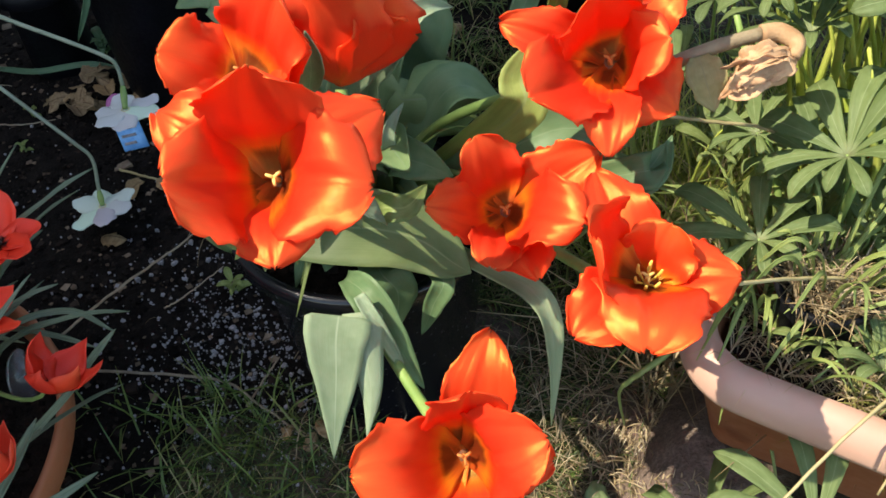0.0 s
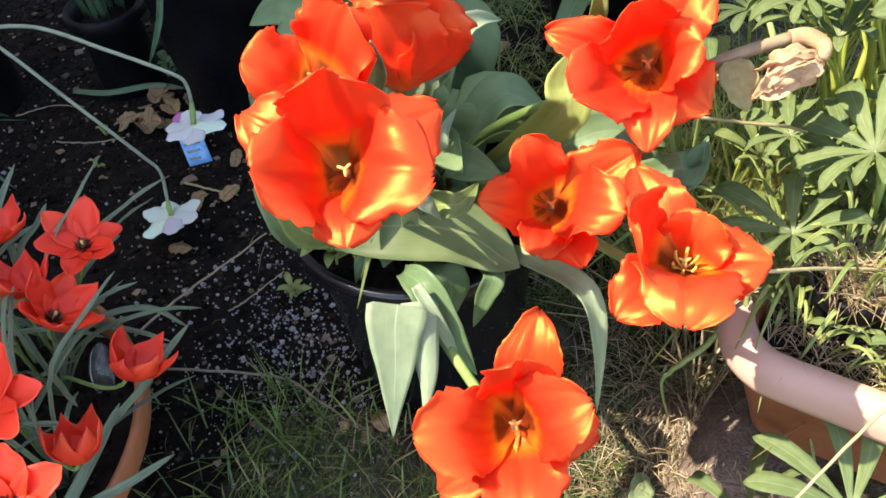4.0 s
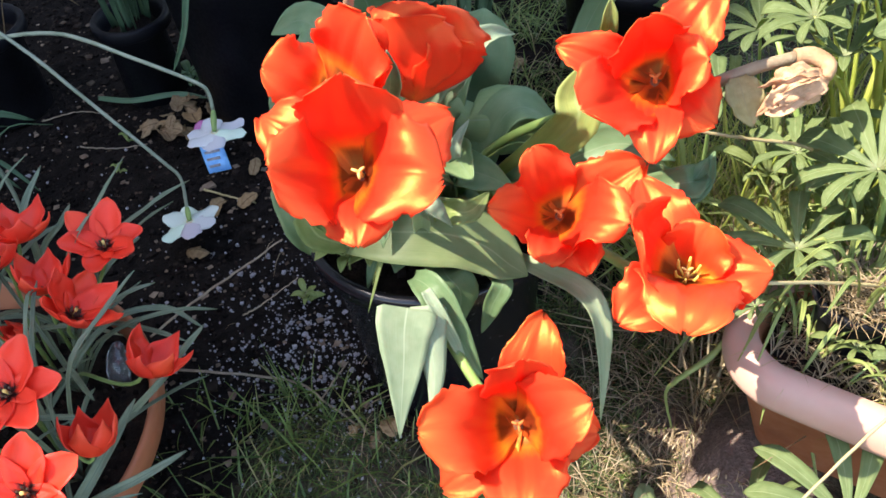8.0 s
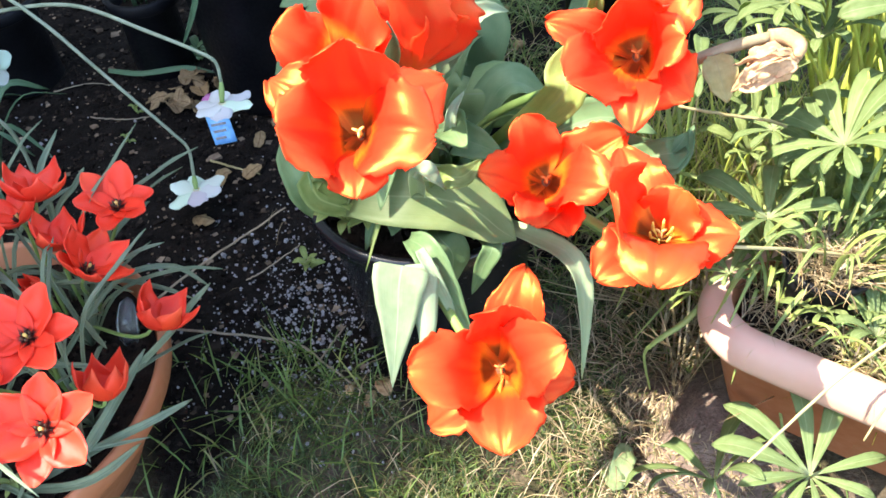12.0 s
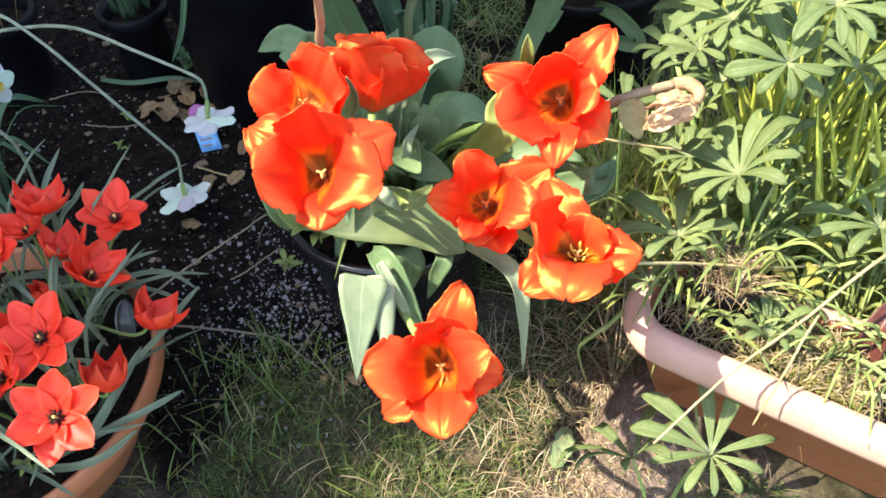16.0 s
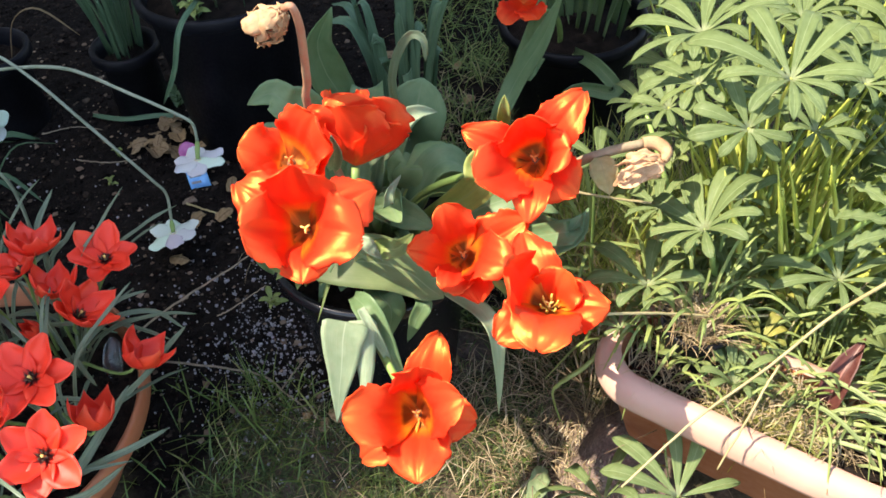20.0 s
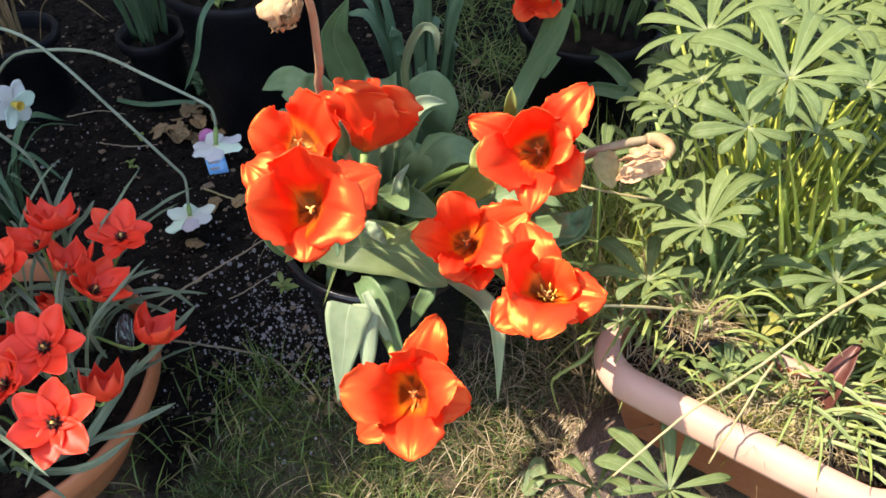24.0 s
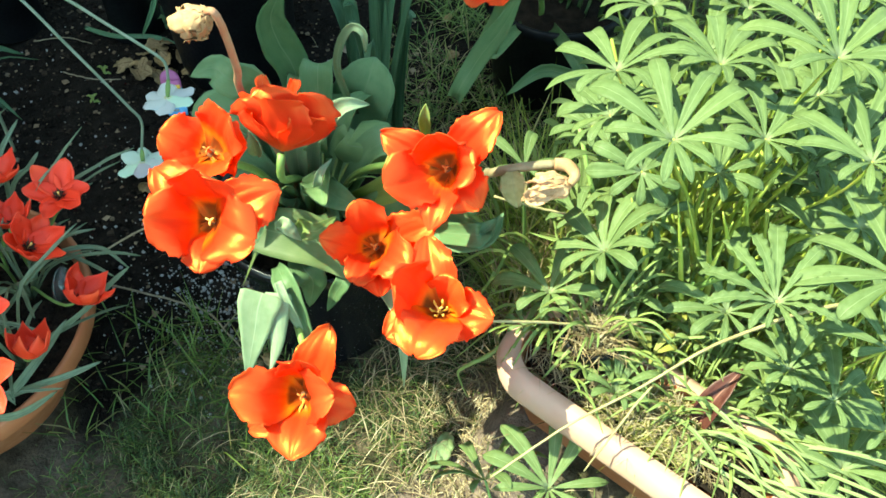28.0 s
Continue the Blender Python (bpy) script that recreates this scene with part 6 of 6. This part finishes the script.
leaf(hook, [(-0.02, 0.70, 0.20), (-0.0314, 0.6023, 0.4000), (-0.0254, 0.5868, 0.4600), (-0.0073, 0.5723, 0.5000), (0.0071, 0.5646, 0.5000), (0.0081, 0.5646, 0.4750)], 0.009, "strap", 0.6, 0, M_PALE, name="blade")


# ---- litter on the bed ----
def lumps(name, label, category, places, sizes, material, seed, flat=0.7):
    """Many small rough lumps in one mesh."""
    rng = np.random.RandomState(seed)
    n = len(places)
    cube = np.array([(x, y, z) for x in (-1, 1) for y in (-1, 1) for z in (-1, 1)], float) * 0.62
    face = np.array([(0, 1, 3, 2), (4, 6, 7, 5), (0, 4, 5, 1), (2, 3, 7, 6), (0, 2, 6, 4), (1, 5, 7, 3)])
    v = cube[None] * (1 + rng.uniform(-0.45, 0.45, (n, 8, 3))) * sizes[:, None, None] * np.array([1, 1, flat])
    a = rng.uniform(0, 6.28, n)
    c, s_ = np.cos(a)[:, None], np.sin(a)[:, None]
    v = np.stack([v[..., 0] * c - v[..., 1] * s_, v[..., 0] * s_ + v[..., 1] * c, v[..., 2]], -1) + places[:, None]
    f = (face[None] + (np.arange(n) * 8)[:, None, None]).reshape(-1, 4)
    g = Geo()
    g.add(v.reshape(-1, 3), f, np.zeros((n * 8, 2)))
    return tagged(part(name, g, material, smooth=False), label, category, kind="stuff")


def on_ground(x, y):
    return ground_height(np.asarray(x, float), np.asarray(y, float))


def outside(x, y):
    """True off the pots, the bowl and the trough."""
    ok = (np.hypot(x - POT[0], y - POT[1]) > 0.095) & (np.hypot(x - BOWL[0], y - BOWL[1]) > 0.145)
    for cx, cy, r in ((-0.345, 1.085, 0.105), (-0.56, 1.14, 0.05), (-0.80, 1.12, 0.06), (0.225, 1.10, 0.10)):
        ok &= np.hypot(x - cx, y - cy) > r
    s_, d = (x - 0.320) * 0.85 - (y - 0.326) * 0.527, (x - 0.320) * 0.527 + (y - 0.326) * 0.85
    return ok & ~((np.abs(s_) < 0.15) & (np.abs(d) < 0.06))


rng = np.random.RandomState(101)
x, y = rng.uniform(-1.2, 0.40, 30000), rng.uniform(0.35, 1.6, 30000)
keep = (rng.rand(30000) < bed_and_shade_share(x, y)) & outside(x, y)
x, y = x[keep], y[keep]
z = rng.lognormal(-6.1, 0.45, len(x))
lumps("soil_crumbs", "dark crumbs and clods of garden soil", "soil", np.stack([x, y, on_ground(x, y) + z * 0.25], -1), z, M_CRUMB, 1)
x, y = rng.uniform(-1.0, 0.05, 1500), rng.uniform(0.42, 1.4, 1500)
keep = (rng.rand(1500) < bed_and_shade_share(x, y)) & outside(x, y)
x, y = x[keep], y[keep]
z = rng.lognormal(-5.9, 0.5, len(x))
lumps("bark_bits", "brown flakes of bark and dry fibre scattered on the soil", "bark", np.stack([x, y, on_ground(x, y) + z * 0.2 + 0.001], -1), z, M_BARK, 7, 0.25)
x = np.concatenate([rng.normal(-0.235, 0.055, 900), rng.normal(-0.29, 0.07, 300), rng.normal(-0.19, 0.035, 250), rng.uniform(-0.9, 0.0, 420)])
y = np.concatenate([rng.normal(0.570, 0.075, 900), rng.normal(0.66, 0.10, 300), rng.normal(0.46, 0.05, 250), rng.uniform(0.45, 1.15, 420)])
keep = outside(x, y)
x, y = x[keep], y[keep]
z = np.clip(rng.lognormal(-6.65, 0.45, len(x)), 0.0006, 0.0040)
lumps("perlite", "white perlite granules scattered over the dark soil", "perlite", np.stack([x, y, on_ground(x, y) + z * 0.5 + 0.0015], -1), z, M_PERLITE, 2, 0.85)
x, y = BOWL[0] + rng.uniform(-0.18, 0.18, 2600), BOWL[1] + rng.uniform(-0.18, 0.18, 2600)
keep = np.hypot(x - BOWL[0], y - BOWL[1]) < 0.178
x, y = x[keep], y[keep]
z = rng.lognormal(-6.2, 0.4, len(x))
hz = 0.120 + 0.008 * (1 - (np.hypot(x - BOWL[0], y - BOWL[1]) / 0.185) ** 2)
lumps("bowl_crumbs", "dark crumbly soil surface of the bowl", "soil", np.stack([x, y, hz + z * 0.3], -1), z, M_CRUMB, 3)
x, y = POT[0] + rng.uniform(-0.11, 0.11, 1200), POT[1] + rng.uniform(-0.11, 0.11, 1200)
keep = np.hypot(x - POT[0], y - POT[1]) < 0.105
x, y = x[keep], y[keep]
z = rng.lognormal(-6.1, 0.4, len(x))
hz = 0.220 + 0.02 * (1 - (np.hypot(x - POT[0], y - POT[1]) / 0.109) ** 2)
lumps("pot_crumbs", "dark crumbly soil surface of the tulip pot", "soil", np.stack([x, y, hz + z * 0.3], -1), z, M_CRUMB, 4)


def blades(name, label, category, x, y, z0, length, width, lean, material, seed, curl=0.5):
    """Many grass blades in one mesh: three quads each, bending over."""
    rng = np.random.RandomState(seed)
    n = len(x)
    a = rng.uniform(0, 6.28, n)
    d = np.stack([np.cos(a), np.sin(a), np.zeros(n)], -1)
    side = np.stack([-np.sin(a), np.cos(a), np.zeros(n)], -1)
    b = np.stack([x, y, z0], -1)
    k = (rng.uniform(0.3, 1.0, n) * lean)[:, None]
    l = length[:, None]
    up = np.array([0, 0, 1.0])
    pts = [b, b + d * l * k * 0.25 + up * l * 0.38 * (1 - k * 0.3), b + d * l * k * 0.62 + up * l * 0.68 * (1 - k * 0.45), b + d * l * k * 1.05 + up * l * (0.88 - k * curl)]
    pts[-1][:, 2] = np.maximum(pts[-1][:, 2], z0 + 0.001)
    rows = []
    for p, w in zip(pts, (0.8, 1.0, 0.75, 0.08)):
        rows += [p - side * (width * w)[:, None] / 2, p + side * (width * w)[:, None] / 2]
    v = np.stack(rows, 1)
    q = np.array([(0, 1, 3, 2), (2, 3, 5, 4), (4, 5, 7, 6)])
    f = (q[None] + (np.arange(n) * 8)[:, None, None]).reshape(-1, 4)
    uv = np.tile(np.array([(i / 3, j) for i in range(4) for j in (0, 1)], float), (n, 1))
    g = Geo()
    g.add(v.reshape(-1, 3), f, uv)
    return tagged(part(name, g, material), label, category, kind="stuff")


def patch(count, x0, x1, y0, y1, seed, density):
    rng = np.random.RandomState(seed)
    x, y = rng.uniform(x0, x1, count), rng.uniform(y0, y1, count)
    keep = (rng.rand(count) < density(x, y)) & outside(x, y)
    return x[keep], y[keep]


def wave(x, y, f, s_=0.0):
    return 0.5 + 0.25 * np.sin(x * f + s_) * np.cos(y * f * 1.3 + 2 * s_) + 0.25 * np.sin((x + y) * f * 2.1 + s_)


def lawn_density(x, y):
    bare = bare_share(x, y)
    return (1 - bed_and_shade_share(x, y)) * np.clip(1 - bare, 0.10, 1) * np.clip(wave(x, y, 23) * 1.5, 0.3, 1) * (1 - 0.5 * np.clip((y - 0.33) / 0.08, 0, 1) * np.clip((0.02 - x) / 0.06, 0, 1)) * np.clip((np.hypot(x - BOWL[0], y - BOWL[1]) - 0.18) / 0.09, 0.06, 1)


rng = np.random.RandomState(55)
x, y = patch(130000, -0.75, 0.95, -0.15, 0.75, 11, lawn_density)
lush = np.exp(-(((x + 0.20) / 0.14) ** 2 + ((y - 0.40) / 0.13) ** 2))
l = rng.uniform(0.010, 0.024, len(x)) * (1 + 1.2 * lush * rng.rand(len(x)))
blades("lawn_grass", "short worn lawn grass, green mixed with straw", "grass", x, y, on_ground(x, y), l, rng.uniform(0.0006, 0.0014, len(x)), 1.2, M_TURF, 12)
x, y = patch(64000, -0.75, 0.95, -0.15, 0.75, 111, lambda x, y: lawn_density(x, y) * np.clip(wave(x, y, 31, 1.0) * 2 - 0.5, 0.1, 1))
blades("lawn_grass", "longer green blades rising out of the worn lawn", "grass", x, y, on_ground(x, y), rng.uniform(0.010, 0.027, len(x)), rng.uniform(0.0008, 0.0017, len(x)), 1.25, M_GRASS, 112)
x, y = patch(15000, -0.25, 0.95, 0.60, 1.6, 13, lambda x, y: np.clip((x + 0.10) / 0.1, 0, 1) * np.clip(wave(x, y, 19) * 1.6 - 0.3, 0.1, 1))
blades("lawn_grass", "shaded rough grass behind the tulip pot", "grass", x, y, on_ground(x, y), rng.uniform(0.02, 0.085, len(x)), rng.uniform(0.0012, 0.0028, len(x)), 1.35, M_GRASS, 14)
x, y = patch(650, -0.42, -0.06, 0.30, 0.51, 15, lambda x, y: 0.25 + 0.75 * np.exp(-(((x + 0.22) / 0.10) ** 2 + ((y - 0.44) / 0.08) ** 2)))
blades("long_grass", "longer dark green grass at the edge of the soil bed", "grass", x, y, on_ground(x, y), rng.uniform(0.03, 0.085, len(x)), rng.uniform(0.0014, 0.0028, len(x)), 1.0, M_GRASS, 16, 0.35)


def hay_density(x, y):
    return 0.8 * np.exp(-(((x - 0.19) / 0.06) ** 2 + ((y - 0.40) / 0.07) ** 2)) + 0.35 * np.exp(-(((x - 0.15) / 0.08) ** 2 + ((y - 0.27) / 0.09) ** 2)) + 0.7 * np.exp(-(((x - 0.12) / 0.10) ** 2 + ((y - 0.47) / 0.13) ** 2)) + 0.55 * np.exp(-(((x - 0.12) / 0.12) ** 2 + ((y - 0.85) / 0.15) ** 2)) + 0.35 * np.exp(-(((x + 0.16) / 0.06) ** 2 + ((y - 0.46) / 0.05) ** 2)) + 0.10


x, y = patch(26000, -0.35, 0.60, 0.0, 1.15, 17, lambda x, y: hay_density(x, y) * (1 - 0.8 * bare_share(x, y)) * (1 - 0.8 * bed_and_shade_share(x, y)) * np.clip(1 + (x + 0.05) * 4, 0.15, 1))
x2, y2 = patch(3600, -0.08, 0.35, 0.60, 1.15, 117, lambda x, y: 0.35 * np.clip((x + 0.08) / 0.06, 0, 1))
x, y = np.concatenate([x, x2]), np.concatenate([y, y2])
blades("dry_grass", "flattened dry straw lying over the ground", "dry grass", x, y, on_ground(x, y) + rng.uniform(0, 0.006, len(x)), rng.uniform(0.015, 0.06, len(x)), rng.uniform(0.0006, 0.0015, len(x)), 1.4, M_HAY, 18, 0.7)
x, y = patch(8500, 0.16, 0.78, 0.38, 0.80, 217, lambda x, y: np.clip(wave(x, y, 27, 0.5) * 1.5, 0.3, 1) * ((x > 0.30) | (y > 0.56)))
blades("long_grass", "long fresh grass growing up between the lupins", "grass", x, y, on_ground(x, y), rng.uniform(0.08, 0.26, len(x)), rng.uniform(0.0016, 0.0036, len(x)), 0.7, M_FRESH, 218, 0.3)
x, y = patch(2600, 0.18, 0.56, 0.37, 0.66, 227, lambda x, y: np.clip(wave(x, y, 33, 0.9) * 1.6 - 0.2, 0.1, 1))
blades("dry_stalks", "dry straw-coloured grass stalks standing among the lupins", "dry grass", x, y, on_ground(x, y), rng.uniform(0.10, 0.27, len(x)), rng.uniform(0.0012, 0.0026, len(x)), 0.8, M_HAY, 228, 0.3)
x, y = patch(4200, 0.06, 0.28, 0.20, 0.46, 317, lambda x, y: np.clip(1.1 - ((x - 0.17) / 0.10) ** 2 - ((y - 0.33) / 0.14) ** 2, 0.0, 1.0))
blades("straw_bits", "short broken straw and plant fibres trodden into the earth", "straw", x, y, on_ground(x, y) + rng.uniform(0.0005, 0.003, len(x)), rng.uniform(0.006, 0.020, len(x)), rng.uniform(0.0007, 0.0018, len(x)), 1.5, M_HAY, 318, 0.85)


def trough_spots(count, s0, s1, d0, d1, seed):
    r = np.random.RandomState(seed)
    p = np.array([in_trough(r.uniform(s0, s1), r.uniform(d0, d1), 0.0)[:2] for _ in range(count)])
    return p[:, 0], p[:, 1]


tx, ty = trough_spots(2300, -0.03, 0.085, -0.034, 0.036, 219)
blades("moss_sprigs", "yellow-green moss and dry sprigs filling the trough", "moss", tx, ty, np.full(2300, 0.226), rng.uniform(0.008, 0.028, 2300), rng.uniform(0.0008, 0.0018, 2300), 1.2, M_MOSS, 19)
tx, ty = trough_spots(900, -0.115, 0.115, -0.036, 0.036, 220)
blades("trough_straw", "dry straw lying on the soil of the trough", "dry grass", tx, ty, np.full(900, 0.229), rng.uniform(0.012, 0.045, 900), rng.uniform(0.0006, 0.0014, 900), 1.4, M_HAY, 221, 0.7)
a, r = rng.uniform(0, 6.28, 520), 0.030 * np.sqrt(rng.rand(520))
clump("grass_tuft", "thin green grass growing out of the small sunken pot", in_trough(-0.065, 0.023, 0)[:2], 0.272, 22, (0.05, 0.11), 0.0030, (0.2, 0.7), M_BLADE, 166, 0.025, 0.6, category="grass")
px_, py_ = in_trough(-0.065, 0.023, 0)[:2]
blades("pot_straw", "matted dry grass in the small sunken pot", "dry grass", px_ + r * np.cos(a), py_ + r * np.sin(a), np.full(520, 0.274), rng.uniform(0.015, 0.050, 520), rng.uniform(0.0008, 0.0018, 520), 1.1, M_HAY, 20)


def twig(label, points, radius, seed, material=None):
    ob = thing("twig", label, "twig", "twigs on the bed")
    ob.location = points[0]
    g = Geo()
    p = curve(points, 22)
    p += np.random.RandomState(seed).uniform(-1, 1, p.shape) * 0.0008
    g.tube(p - np.asarray(points[0]), [radius, radius * 0.9, radius * 0.6], 6)
    part("stick", g, material or M_TWIG, ob)
    return ob


twig("thin pale twig leaning from the bowl to the black pot", [(-0.4318, 0.5904, 0.0200), (-0.3860, 0.6176, 0.0400), (-0.3436, 0.6343, 0.0600), (-0.3011, 0.6496, 0.0800), (-0.2606, 0.6647, 0.1000)], 0.0017, 1)
twig("long dry stalk lying on the ground before the pot", [(-0.3969, 0.5457, 0.0120), (-0.3424, 0.5362, 0.0140), (-0.2698, 0.5255, 0.0120), (-0.2344, 0.5120, 0.0140), (-0.2101, 0.4907, 0.0120), (-0.1682, 0.4573, 0.0100), (-0.1262, 0.4219, 0.0080)], 0.0016, 2)
twig("short dry twig on the grass edge", [(-0.2184, 0.4877, 0.0060), (-0.1992, 0.5216, 0.0100), (-0.1859, 0.5438, 0.0120)], 0.0014, 3)
twig("crooked dark twig lying on the soil", [(-0.6521, 0.9967, 0.0060), (-0.5917, 0.9841, 0.0080), (-0.5340, 0.9932, 0.0060)], 0.0014, 4)
twig("dark thin root on the soil bed", [(-0.7411, 1.0755, 0.0040), (-0.6872, 1.0922, 0.0060), (-0.6314, 1.0825, 0.0050)], 0.0012, 5)
twig("bent pale stalk on the soil bed", [(-0.4269, 0.8749, 0.0060), (-0.3881, 0.8528, 0.0100), (-0.3439, 0.8379, 0.0060)], 0.0018, 6, M_STRAW_STEM)
twig("thin dry stalk standing by the black pot", [(-0.3250, 0.6250, 0.0100), (-0.2958, 0.6373, 0.0200), (-0.2533, 0.6569, 0.0400)], 0.0011, 7)
twig("thick dry stick lying beside the big pot", [(-0.3936, 1.0333, 0.0120), (-0.3427, 1.0064, 0.0140), (-0.2804, 0.9906, 0.0120)], 0.0060, 8)


def litter_leaf(centre, size, turn, seed, label, material=None):
    ob = thing("dead_leaf", label, "dead leaf", "dead leaves on the ground")
    rng = np.random.RandomState(seed)
    g = Geo()
    p = curve([(-size * 0.5, 0, rng.uniform(0.001, 0.008)), (0, rng.uniform(-0.003, 0.003), rng.uniform(0.004, 0.014)), (size * 0.5, 0, rng.uniform(0.001, 0.012))], 12)
    g.grid(sheet(p, size * rng.uniform(0.5, 0.8), (rng.uniform(-0.3, 0.3), rng.uniform(-0.4, 0.1), 1), "broad", rng.uniform(-0.7, 0.7), 9, rng.uniform(-30, 30), 0.09, seed, 3.3), 0.0005)
    part("blade", g, material or M_DEADLEAF, ob)
    ob.matrix_world = pose(*centre, 0, 0, turn)
    return ob


rng = np.random.RandomState(31)
for k in range(26):
    u, v = rng.uniform(-1, 1, 2)
    litter_leaf((-0.455 + u * 0.10, 1.030 + v * 0.045, 0.002 + 0.020 * rng.rand()), rng.uniform(0.022, 0.042), rng.uniform(0, 360), k, "curled brown dead leaf heaped before the big pot")
for k, c in enumerate(((-0.1484, 0.4392, 0.0040), (-0.1307, 0.4505, 0.0060), (-0.1723, 0.4526, 0.0040), (-0.1038, 0.4868, 0.0040), (0.0176, 0.5402, 0.0040), (0.0021, 0.5262, 0.0040), (-0.3588, 0.9168, 0.0040), (-0.3939, 0.8285, 0.0040), (-0.4082, 0.7466, 0.0040), (0.0269, 1.2392, 0.0100), (-0.1978, 1.4124, 0.0060), (-0.1072, 1.2720, 0.0060), (0.0475, 1.1340, 0.0060), (-0.3542, 0.8404, 0.0040), (-0.3269, 0.9595, 0.0040))):
    litter_leaf(c, rng.uniform(0.02, 0.038), rng.uniform(0, 360), 60 + k, "single brown dead leaf lying on the ground")
for k, (c, sz) in enumerate((((0.1217, 0.3461, 0.0100), 0.045), ((0.1107, 0.3355, 0.0100), 0.035))):
    litter_leaf(c, sz, 70 + 40 * k, 90 + k, "dull green fallen leaf on the bare earth", M_OLIVE)
